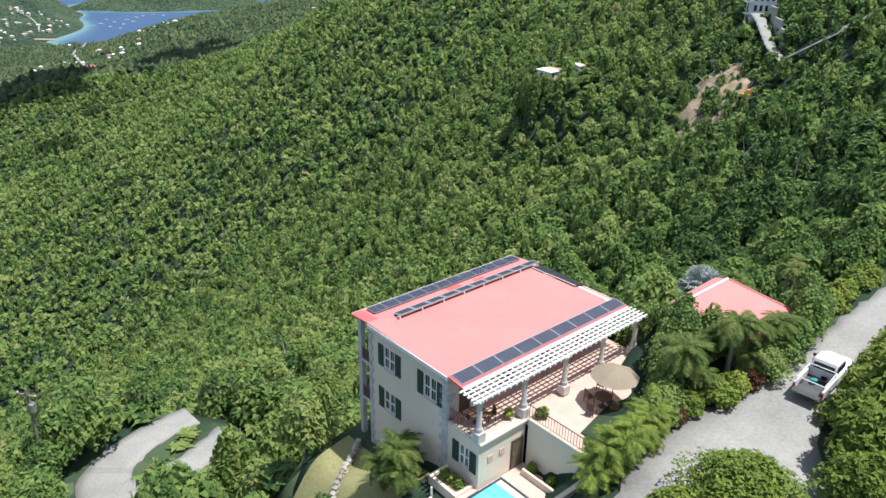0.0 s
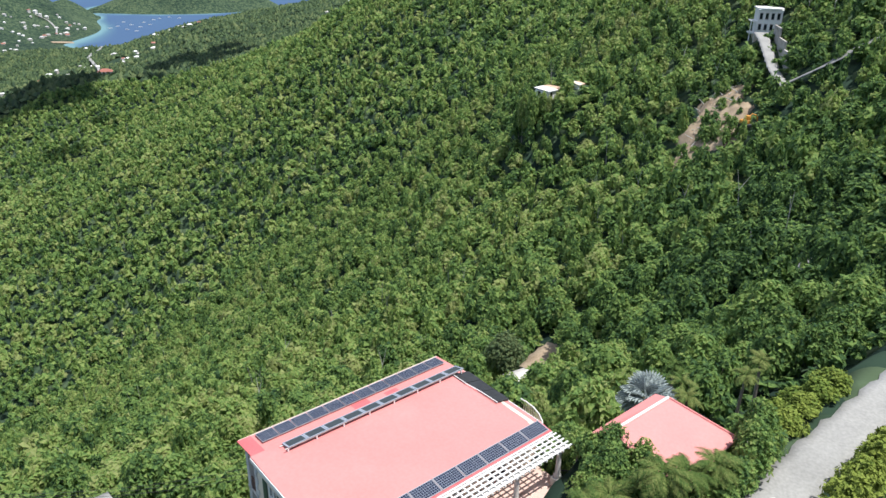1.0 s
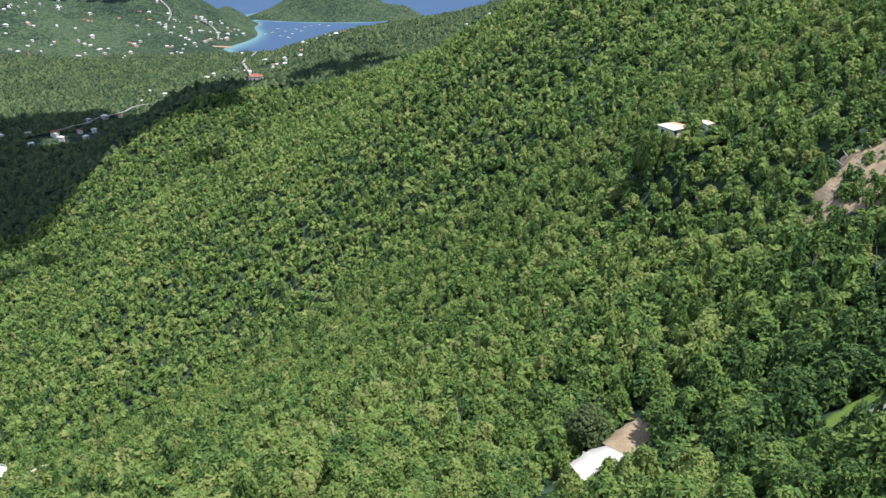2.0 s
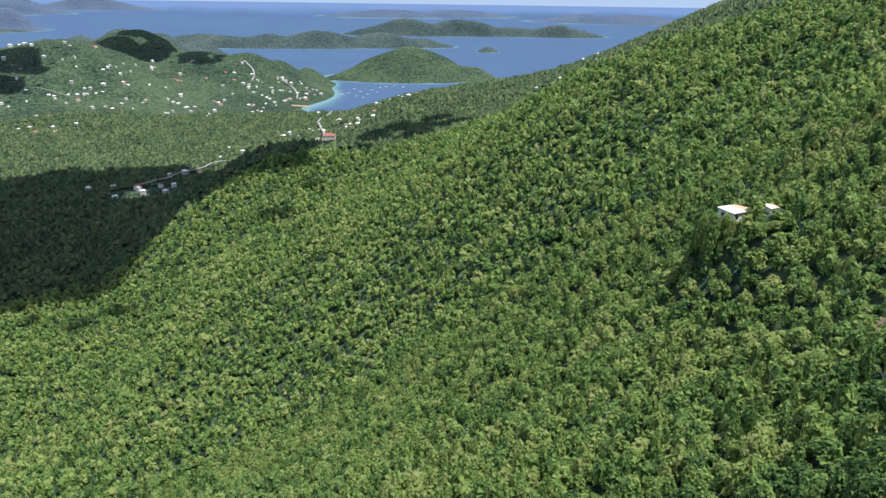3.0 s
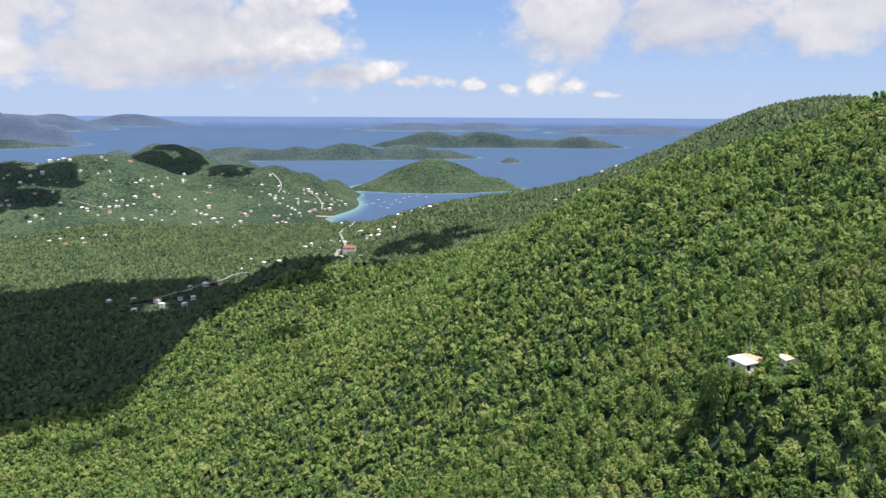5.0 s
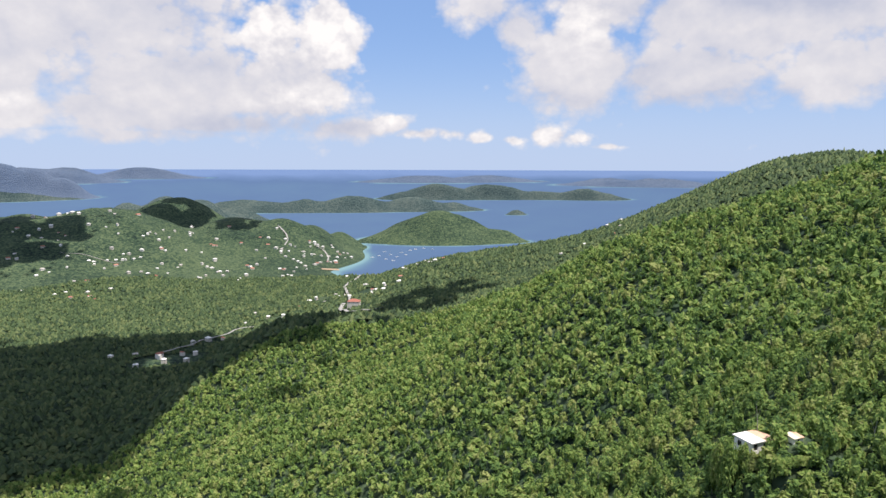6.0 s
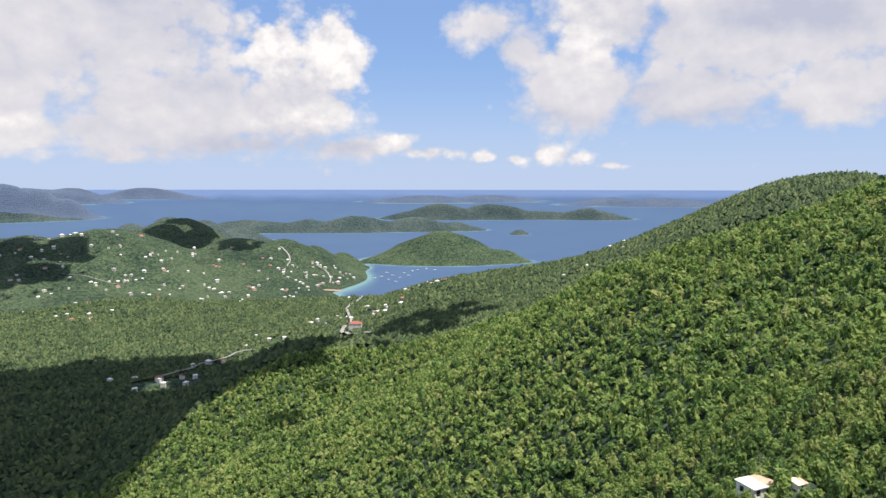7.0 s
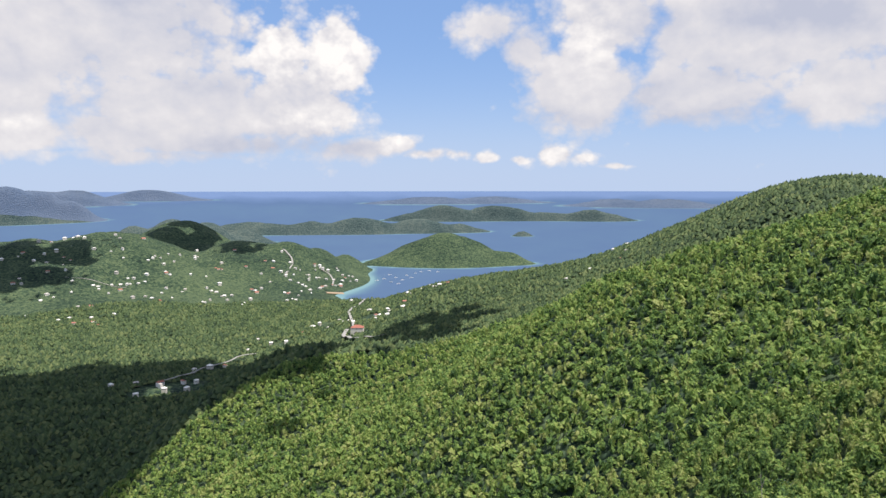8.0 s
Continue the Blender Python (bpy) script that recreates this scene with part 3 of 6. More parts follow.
# scrub that closes the cleared ground between the woods
_x, _y = scatter(95, 330, 2.3, -28, 105, 4)
_in = np.zeros(len(_x), bool)
for _cx, _cy, _cr in CLEARINGS:
    _in |= np.hypot(_x - _cx, _y - _cy) < _cr + 1
for _cx, _cy, _cr in ((16, 207, 9), (17, 217, 8), (14, 199, 8), (20, 196, 5), (-35, 250, 5.2), (-24.2, 251.5, 3.6), (28, 250, 8), (27, 238, 3), (28, 229, 2.6), (29, 220, 2.6), (29.5, 212, 2.6), (-223.5, 139.5, 9), (-246, 131, 12), (-13, 112, 11), (-13, 104, 8), (18, 111, 5.5), (24, 117, 4)):
    _in &= np.hypot(_x - _cx, _y - _cy) > _cr
wood("scrub", "low green scrub at the edges of the clearings", _x[_in], _y[_in], [crown_shape(2, 16, 0.8, 90 + s, leaf=0.9) for s in range(4)], 3.2, 2.4, 15, M_LEAF)
_g0 = np.random.default_rng(16)
_x, _y = 15 + _g0.uniform(-8.5, 8.5, 38), 209 + _g0.uniform(-15, 14, 38)
wood("clearing_shrubs", "scattered shrubs left standing on the cleared bank", _x, _y, [crown_shape(3, 24, 0.6, 95 + s, leaf=0.7) for s in range(3)], 2.3, 3.6, 17, M_LEAF)
_x, _y = np.array([13.0, 15.0, 8.0]), np.array([203.0, 205.5, 212.0])
wood("clearing_trees", "few trees left standing in the clearing", _x, _y, MID, 4.2, 8.5, 18, M_LEAF)


# ---- the house ----
def box(bm, x0, x1, y0, y1, z0, z1):
    m = Matrix.Translation(((x0 + x1) / 2, (y0 + y1) / 2, (z0 + z1) / 2)) @ Matrix.Diagonal((abs(x1 - x0), abs(y1 - y0), abs(z1 - z0), 1))
    return bmesh.ops.create_cube(bm, size=1, matrix=m)["verts"]


def boxes(*rows, bevel=0.0):
    bm = bmesh.new()
    for r in rows:
        box(bm, *r)
    if bevel:
        bmesh.ops.bevel(bm, geom=bm.edges[:], offset=bevel, segments=1, affect="EDGES")
    return bm


def tube(bm, points, radius, sides=8, end=None):
    """A round bar along points, tapering to the radius end."""
    end = radius if end is None else end
    rings = []
    for k, p in enumerate(points):
        p = Vector(p)
        way = (Vector(points[min(k + 1, len(points) - 1)]) - Vector(points[max(k - 1, 0)])).normalized()
        side = way.cross(Vector((0, 0, 1)) if abs(way.z) < 0.9 else Vector((1, 0, 0))).normalized()
        up = way.cross(side)
        r = radius + (end - radius) * k / max(1, len(points) - 1)
        rings.append([bm.verts.new(p + (side * math.cos(a) + up * math.sin(a)) * r) for a in (2 * math.pi * q / sides for q in range(sides))])
    for a, b in zip(rings, rings[1:]):
        for q in range(sides):
            bm.faces.new((a[q], a[(q + 1) % sides], b[(q + 1) % sides], b[q]))
    bm.faces.new(rings[0][::-1]), bm.faces.new(rings[-1])
    return bm


def lathe(profile, sides=16, at=(0, 0, 0)):
    """A turned body from rows of radius and height."""
    bm = bmesh.new()
    rings = [[bm.verts.new((at[0] + r * math.cos(2 * math.pi * q / sides), at[1] + r * math.sin(2 * math.pi * q / sides), at[2] + z)) for q in range(sides)] for r, z in profile]
    for a, b in zip(rings, rings[1:]):
        for q in range(sides):
            bm.faces.new((a[q], a[(q + 1) % sides], b[(q + 1) % sides], b[q]))
    bm.faces.new(rings[0][::-1]), bm.faces.new(rings[-1])
    return bm


def prism(corners, z0, z1):
    """A plate with the given outline; the heights may be rows."""
    bm = bmesh.new()
    n = len(corners)
    lo = [bm.verts.new((x, y, z0[k] if isinstance(z0, (list, tuple)) else z0)) for k, (x, y) in enumerate(corners)]
    hi = [bm.verts.new((x, y, z1[k] if isinstance(z1, (list, tuple)) else z1)) for k, (x, y) in enumerate(corners)]
    bm.faces.new(lo[::-1]), bm.faces.new(hi)
    for k in range(n):
        bm.faces.new((lo[k], lo[(k + 1) % n], hi[(k + 1) % n], hi[k]))
    bmesh.ops.recalc_face_normals(bm, faces=bm.faces[:])
    return bm


def thing(name, label, category, m=HOUSE_POSE, group="", kind=""):
    ob = new(name)
    ob.empty_display_size = 0.2
    ob.matrix_world = m
    return tagged(ob, label, category, group, kind)


def walls(name, parent, mate, outline, openings):
    """A straight wall with holes. outline: axis, across0, across1, along0, along1, z0, z1; openings: along0, along1, z0, z1."""
    axis, c0, c1, a0, a1, z0, z1 = outline
    bm = bmesh.new()
    cuts_a = sorted({a0, a1, *[v for o in openings for v in o[:2]]})
    cuts_z = sorted({z0, z1, *[v for o in openings for v in o[2:]]})
    for p, q in zip(cuts_a, cuts_a[1:]):
        for s, t in zip(cuts_z, cuts_z[1:]):
            mid = ((p + q) / 2, (s + t) / 2)
            if any(o[0] < mid[0] < o[1] and o[2] < mid[1] < o[3] for o in openings):
                continue
            if axis == "u":
                box(bm, p, q, c0, c1, s, t)
            else:
                box(bm, c0, c1, p, q, s, t)
    bmesh.ops.remove_doubles(bm, verts=bm.verts[:], dist=0.001)
    return part(name, bm, mate, parent)


M_GLASS = bpy.data.materials.new("window_glass")
M_GLASS.use_nodes = True
_b = M_GLASS.node_tree.nodes["Principled BSDF"]
_b.inputs["Base Color"].default_value, _b.inputs["Roughness"].default_value = (0.02, 0.025, 0.03, 1), 0.06
M_SHUTTER = mat("dark_green_paint", (0.012, 0.045, 0.032), (0.022, 0.07, 0.05), 0.5, 1.5, 20.0, 0.003)
M_QUOIN = mat("pale_grey_stone", (0.4, 0.4, 0.4), (0.58, 0.57, 0.55), 0.85, 0.9, 14.0, 0.01, random_mix=0.3)
M_STONE = mat("pale_cast_stone", (0.46, 0.43, 0.4), (0.62, 0.59, 0.55), 0.8, 1.2, 16.0, 0.006)
M_TERRACE = mat("pink_terrace_paving", (0.46, 0.32, 0.265), (0.66, 0.49, 0.42), 0.8, 1.1, 7.0, 0.004, random_mix=0.35)
M_GROUT = mat("paving_joint", (0.42, 0.33, 0.27), (0.5, 0.4, 0.33), 0.9, 1.0, 20.0)
M_CELL = mat("solar_cell", (0.01, 0.015, 0.035), (0.017, 0.024, 0.055), 0.3, 3.0, 30.0, 0.0, spec=0.25)
M_GREY_CELL = mat("dusty_solar_cell", (0.025, 0.032, 0.035), (0.05, 0.06, 0.06), 0.45, 1.5, 20.0, 0.0)
M_SILVER_METAL = mat("aluminium", (0.42, 0.43, 0.44), (0.55, 0.56, 0.57), 0.4, 2.0, 30.0, 0.0, metal=0.7)
M_BLACK = mat("black_rubber_mat", (0.012, 0.013, 0.014), (0.035, 0.036, 0.038), 0.55, 2.0, 12.0, 0.004)
M_IRON = mat("dark_wrought_iron", (0.03, 0.025, 0.022), (0.07, 0.05, 0.045), 0.5, 3.0, 30.0)
M_BROWN_RAIL = mat("brown_wooden_rail", (0.1, 0.055, 0.045), (0.19, 0.11, 0.09), 0.7, 2.0, 20.0)
M_DOOR = mat("olive_door", (0.1, 0.085, 0.05), (0.16, 0.135, 0.085), 0.6, 1.5, 16.0, 0.003)
M_POOL = mat("pool_water", (0.1, 0.42, 0.55), (0.2, 0.56, 0.66), 0.06, 0.6, 2.5, 0.01)
M_POOL_TILE = mat("dark_blue_tile", (0.02, 0.035, 0.06), (0.05, 0.08, 0.12), 0.25, 4.0, 30.0)
M_COPING = mat("pale_coping", (0.55, 0.48, 0.38), (0.68, 0.6, 0.5), 0.8, 0.9, 12.0, 0.003)
M_CANVAS = mat("beige_canvas", (0.46, 0.38, 0.28), (0.58, 0.5, 0.39), 0.85, 1.2, 25.0, 0.003)
M_GRASS = mat("short_dry_grass", (0.15, 0.165, 0.06), (0.36, 0.33, 0.17), 0.95, 0.35, 5.0, 0.03, spec=0.1)
M_ROCK = mat("rough_grey_stone", (0.25, 0.23, 0.2), (0.5, 0.47, 0.43), 0.9, 1.0, 8.0, 0.03, random_mix=0.3)
M_WOOD = mat("dark_furniture_wood", (0.06, 0.035, 0.02), (0.14, 0.085, 0.05), 0.6, 2.0, 20.0)

house = thing("house", "three-storey tan stucco house with pink roof above the court", "house")
walls("wall", house, M_TAN, ("v", 0.25, 0.5, 0.2, 7.95, -11.0, -0.16), [(1.15, 2.3, -2.55, -1.0), (5.2, 6.3, -2.55, -1.05), (5.2, 6.3, -5.75, -4.3)])
walls("wall", house, M_TAN, ("u", 0.2, 0.45, 0.5, 15.3, -11.0, -0.16), [(1.2, 2.2, -3.28, -1.2), (4.4, 6.0, -3.28, -1.0), (8.0, 9.6, -3.28, -1.0), (11.6, 13.2, -3.28, -1.0)])
walls("wall", house, M_TAN, ("u", 7.7, 7.95, 0.5, 15.3, -11.0, -0.16), [(2.0, 3.6, -3.28, -1.0), (6.0, 7.6, -3.28, -1.0), (10.0, 11.6, -3.28, -1.0)])
walls("wall", house, M_TAN, ("v", 15.05, 15.3, 0.45, 7.7, -11.0, -0.16), [(3.0, 4.6, -3.28, -1.0)])
for _z in (-0.17, -3.3, -6.5):
    part("storey_floor", boxes((0.5, 15.05, 0.45, 7.7, _z - 0.22, _z - 0.02)), M_GROUT, house)


def roof_plate(u0, u1, rows, thick=0.14):
    """A roof of constant section: rows of v and height."""
    bm = bmesh.new()
    top = [(v, z) for v, z in rows]
    ring = top + [(v, z - thick) for v, z in reversed(rows)]
    a, b = [bm.verts.new((u0, v, z)) for v, z in ring], [bm.verts.new((u1, v, z)) for v, z in ring]
    for k in range(len(ring)):
        q = (k + 1) % len(ring)
        bm.faces.new((a[k], a[q], b[q], b[k]))
    bm.faces.new(a), bm.faces.new(b[::-1])
    bmesh.ops.recalc_face_normals(bm, faces=bm.faces[:])
    return bm


main_roof = part("roof", roof_plate(0.0, 14.3, [(0.0, 0.0), (7.35, 0.14), (7.75, 0.12)]), M_PINK, house, "sun-bleached pink coated roof")
part("hip", prism([(14.302, 0.0), (15.75, 0.0), (15.75, 7.75), (14.302, 7.75)], [-0.14, -0.5, -0.4, -0.02], [0.0, -0.36, -0.26, 0.12]), M_PINK, house)
part("rear_roof", roof_plate(0.2, 15.3, [(7.752, 0.04), (9.75, -0.12)]), M_PINK, house)
part("front_strip", roof_plate(0.15, 15.5, [(-1.12, -0.16), (-0.004, -0.02)], 0.12), M_RED, house, "fresh red coated strip along the eaves")
part("end_strip", roof_plate(0.1, 0.95, [(7.756, 0.055), (9.76, -0.104)], 0.05), M_RED, house)
for _u0, _u1, _v0, _v1 in ((7.2, 8.4, 7.9, 8.5), (9.6, 10.6, 7.9, 8.3), (6.4, 8.2, 9.62, 9.745), (9.9, 10.8, 9.6, 9.74), (3.2, 4.2, 9.6, 9.745)):
    part("patch", roof_plate(_u0, _u1, [(_v0, 0.044 - 0.08 * (_v0 - 7.75)), (_v1, 0.044 - 0.08 * (_v1 - 7.75))], 0.012), M_RED, house)
part("fascia", boxes((-0.05, 0.0, -0.02, 7.74, -0.2, 0.05)), M_WHITE, house, "white painted fascia board")
part("fascia", boxes((15.75, 15.8, 0.0, 7.74, -0.55, -0.3)), M_WHITE, house, "white painted fascia board")
part("gutter", boxes((0.2, 15.3, 9.75, 9.83, -0.24, -0.12), bevel=0.01), M_COPING, house)


def window(parent, plane, along, z0, z1, wide, out, storm=True):
    """A sash window with its frame, panes, sill and a pair of shutters. plane: 'v' for walls that face -u, 'u' for walls that face -v."""
    def put(name, a0, a1, d0, d1, s, t, mate, above, label=""):
        row = (out + d0, out + d1, a0, a1, s, t) if plane == "v" else (a0, a1, out + d0, out + d1, s, t)
        return part(name, boxes(row, bevel=0.006), mate, above, label)
    win = put("window", along, along + wide, 0.1, 0.14, z0, z1, M_WHITE, parent)
    half = wide / 2
    for k in range(2):
        x = along + k * half
        put("frame", x, x + 0.07, 0.0, 0.09, z0, z1, M_WHITE, win), put("frame", x + half - 0.07, x + half, 0.0, 0.09, z0, z1, M_WHITE, win)
        mid = (z0 + z1) / 2
        for s, t in ((z0 + 0.07, mid - 0.03), (mid + 0.03, z1 - 0.07)):
            put("pane", x + 0.07, x + half - 0.07, 0.06, 0.08, s, t, M_GLASS, win)
            put("glazing_bar", x + half / 2 - 0.012, x + half / 2 + 0.012, 0.035, 0.058, s, t, M_WHITE, win)
        put("rail", x + 0.07, x + half - 0.07, 0.0, 0.085, mid - 0.03, mid + 0.03, M_WHITE, win)
    put("sill", along - 0.08, along + wide + 0.08, -0.1, 0.0, z0 - 0.1, z0, M_STONE, win)
    for x in (along - 0.62, along + wide + 0.06):
        sh = put("shutter", x, x + 0.56, -0.045, -0.004, z0 - 0.05, z1 + 0.05, M_SHUTTER, parent, "dark green louvred shutter")
        for q in range(8):
            s = z0 + 0.02 + (z1 - z0 - 0.04) * q / 8
            put("louvre", x + 0.06, x + 0.5, -0.06, -0.043, s, s + (z1 - z0) / 8 - 0.045, M_SHUTTER, sh)


window(house, "v", 1.15, -2.55, -1.0, 1.15, 0.25)
window(house, "v", 5.2, -2.55, -1.05, 1.1, 0.25)
window(house, "v", 5.2, -5.75, -4.3, 1.1, 0.25)
# quoins up both corners of the side wall
for _k in range(24):
    _z = -0.62 - 0.42 * _k
    _l = 0.62 if _k % 2 else 0.4
    part("quoin", boxes((0.2, 0.2 + _l, 0.14, 0.196, _z, _z + 0.38), bevel=0.012), M_QUOIN, house)
    part("quoin", boxes((0.19, 0.246, 0.2, 0.2 + (1.02 - _l), _z, _z + 0.38), bevel=0.012), M_QUOIN, house)
    part("quoin", boxes((0.19, 0.246, 7.95 - _l * 0.7, 7.93, _z, _z + 0.38), bevel=0.012), M_QUOIN, house)
# doors and dark windows behind the pergola
for _u, _w in ((4.4, 1.6), (8.0, 1.6), (11.6, 1.6)):
    _d = part("french_door", boxes((_u, _u + _w, 0.32, 0.36, -3.28, -1.0)), M_WHITE, house)
    for _q in range(2):
        part("pane", boxes((_u + 0.1 + _q * _w / 2, _u + _w / 2 - 0.1 + _q * _w / 2, 0.3, 0.318, -3.0, -1.15)), M_GLASS, _d)
_d = part("door", boxes((1.2, 2.2, 0.34, 0.38, -3.28, -1.2)), M_WOOD, house, "dark brown wooden door")
for _u in (2.0, 6.0, 10.0):
    part("french_door", boxes((_u, _u + 1.6, 7.8, 7.84, -3.28, -1.0)), M_GLASS, house)
part("french_door", boxes((15.15, 15.2, 3.0, 4.6, -3.28, -1.0)), M_GLASS, house)

# back verandas on tall posts
for _z in (-3.5, -6.5):
    _deck = part("veranda_floor", boxes((0.4, 15.2, 7.96, 9.55, _z, _z + 0.18)), M_STONE, house)
    for _rail in ((0.45, 0.5, 7.98, 9.5), (0.5, 15.2, 9.45, 9.5)):
        part("handrail", boxes((*_rail, _z + 1.0, _z + 1.08)), M_BROWN_RAIL, _deck)
    for _k in range(12):
        part("baluster", boxes((0.455, 0.495, 8.05 + 0.12 * _k, 8.11 + 0.12 * _k, _z + 0.182, _z + 0.998)), M_BROWN_RAIL, _deck)
    for _k in range(70):
        part("baluster", boxes((0.7 + 0.205 * _k, 0.78 + 0.205 * _k, 9.455, 9.495, _z + 0.182, _z + 0.998)), M_BROWN_RAIL, _deck)
for _u in (0.4, 5.2, 10.0, 14.9):
    part("post", boxes((_u, _u + 0.36, 9.1, 9.46, -12.5, -0.17), bevel=0.02), M_QUOIN, house, "grey stone-clad post")
part("plinth", boxes((-0.5, 0.24, 5.6, 8.4, -11.0, -9.7)), M_COPING, house)

# front terrace block with its window, door and vents
TERR = -3.3
_terr = part("terrace_wall", boxes((0.55, 4.1, -2.55, 0.19, -7.2, TERR - 0.06)), M_TAN, house)
walls("terrace_wall", house, M_TAN, ("v", 0.3, 0.54, -2.55, 0.19, -7.2, TERR - 0.06), [(-1.75, -0.95, -5.55, -4.2)])
window(house, "v", -1.75, -5.55, -4.2, 0.8, 0.3)
_d = part("door", boxes((3.05, 3.85, -2.6, -2.556, -6.48, -4.5), bevel=0.01), M_DOOR, house, "weathered olive-brown door")
part("door_frame", boxes((2.97, 3.05, -2.63, -2.556, -6.48, -4.4), (3.85, 3.93, -2.63, -2.556, -6.48, -4.4), (3.05, 3.85, -2.63, -2.556, -4.5, -4.4)), M_WOOD, _d)
part("handle", boxes((3.12, 3.16, -2.66, -2.602, -5.5, -5.35)), M_SILVER_METAL, _d)
for _u in (1.0, 1.95):
    _v = part("vent", boxes((_u, _u + 0.42, -2.585, -2.556, -4.95, -4.5)), M_TERRACE, house, "pink clay vent block")
    for _k in range(4):
        part("slat", boxes((_u + 0.03, _u + 0.39, -2.6, -2.587, -4.92 + 0.11 * _k, -4.86 + 0.11 * _k)), M_TERRACE, _v)
part("coping", boxes((0.24, 4.3, -2.75, -2.3, TERR - 0.06, TERR + 0.06), (0.24, 0.6, -2.3, 0.19, TERR - 0.06, TERR + 0.06), bevel=0.01), M_COPING, house)

# the upper terrace: floor slab, retaining wall, paving
part("terrace_floor", prism([(0.6, -2.3), (4.3, -2.3), (4.3, -7.6), (10.5, -8.2), (15.4, -4.5), (15.4, 0.19), (0.6, 0.19)], TERR - 0.6, TERR), M_TERRACE, house)
part("retaining_wall", boxes((4.12, 4.38, -7.6, -2.76, -7.2, TERR + 0.05)), M_TAN, house)
part("retaining_wall", boxes((-2.5, 4.38, -7.9, -7.62, -7.2, TERR - 0.6)), M_TAN, house)
part("low_wall", boxes((3.2, 3.36, -6.9, -3.3, -6.6, -6.1), (2.4, 3.2, -7.05, -6.9, -6.6, -6.1)), M_COPING, house)

# pergola: columns, beams, rafters and laths
pergola = thing("pergola", "white timber pergola on round stone columns over the terrace", "pergola")
COL = [(0.27, 0.0), (0.27, 0.62), (0.22, 0.66), (0.22, 0.78), (0.25, 0.82), (0.2, 0.9), (0.165, 1.0), (0.15, 2.2), (0.14, 2.42), (0.19, 2.48), (0.19, 2.55), (0.22, 2.6), (0.22, 2.68)]
for _u in (0.45, 4.1, 7.75, 11.4, 14.95):
    _c = part("column", lathe(COL, 16, (_u, -2.3, TERR + 0.07)), M_STONE, pergola, "round pale stone column")
    for _f in _c.data.polygons:
        _f.use_smooth = len(_f.vertices) == 4
    part("pedestal", boxes((_u - 0.3, _u + 0.3, -2.6, -2.0, TERR + 0.062, TERR + 0.72), bevel=0.03), M_STONE, _c)
for _v in (-2.38, -2.22):
    part("beam", boxes((-0.15, 15.55, _v - 0.05, _v + 0.05, -0.55, -0.36), bevel=0.01), M_WHITE, pergola)
part("ledger", boxes((0.2, 15.5, -1.2, -1.12, -0.36, -0.17), bevel=0.01), M_WHITE, pergola)
for _k in range(33):
    _u = 0.05 + 0.475 * _k
    part("rafter", boxes((_u - 0.04, _u + 0.04, -2.75, -1.2, -0.355, -0.23), bevel=0.008), M_WHITE, pergola)
for _k in range(5):
    _v = -2.66 + 0.32 * _k
    part("lath", boxes((-0.25, 15.6, _v - 0.055, _v + 0.055, -0.228, -0.16), bevel=0.008), M_WHITE, pergola)


def railing(label, points, top, mate, gap=0.13):
    """A rail with posts and pickets through points of the house's plan."""
    ob = thing("railing", label, "railing")
    part("top_rail", tube(bmesh.new(), [(*p, top) for p in points], 0.03, 6), mate, ob)
    part("bottom_rail", tube(bmesh.new(), [(*p, top - 0.82) for p in points], 0.018, 6), mate, ob)
    for (x0, y0), (x1, y1) in zip(points, points[1:]):
        n = max(1, int(math.hypot(x1 - x0, y1 - y0) / gap))
        for k in range(n + 1):
            x, y = x0 + (x1 - x0) * k / n, y0 + (y1 - y0) * k / n
            part("picket", boxes((x - 0.011, x + 0.011, y - 0.011, y + 0.011, top - 0.92 if k % 8 == 0 else top - 0.82, top)), mate, ob)
    return ob


railing("dark brown metal railing at the end of the terrace", [(0.42, -2.0), (0.42, 0.1)], TERR + 0.98, M_BROWN_RAIL)
railing("thin grey metal railing along the retaining wall top", [(4.25, -2.7), (4.25, -7.5)], TERR + 0.97, M_IRON, 0.2)
railing("dark metal railing beside the far columns", [(15.3, -2.2), (16.2, -3.0), (16.6, -4.2)], TERR + 0.95, M_IRON, 0.18)

# round balcony at the far end
balcony = thing("balcony", "semicircular pink-paved balcony with a white railing", "balcony")
_arc = [(15.4 + 3.3 * math.cos(a), 4.0 + 3.5 * math.sin(a)) for a in (math.pi * (k / 14 - 0.5) for k in range(15))]
part("floor", prism([(15.32, 0.5), *_arc, (15.32, 7.5)], TERR - 0.25, TERR), M_TERRACE, balcony)
part("top_rail", tube(bmesh.new(), [(x, y, TERR + 1.0) for x, y in _arc], 0.045, 6), M_WHITE, balcony)
for _k in range(57):
    _a = math.pi * (_k / 56 - 0.5)
    _x, _y = 15.4 + 3.3 * math.cos(_a), 4.0 + 3.5 * math.sin(_a)
    part("baluster", boxes((_x - 0.02, _x + 0.02, _y - 0.02, _y + 0.02, TERR, TERR + 0.98)), M_COPING, balcony)
for _a in (-1.1, -0.35, 0.4, 1.1):
    part("post", boxes((15.4 + 3.0 * math.cos(_a) - 0.15, 15.4 + 3.0 * math.cos(_a) + 0.15, 4 + 3.2 * math.sin(_a) - 0.15, 4 + 3.2 * math.sin(_a) + 0.15, -10.5, TERR - 0.25)), M_TAN, balcony)


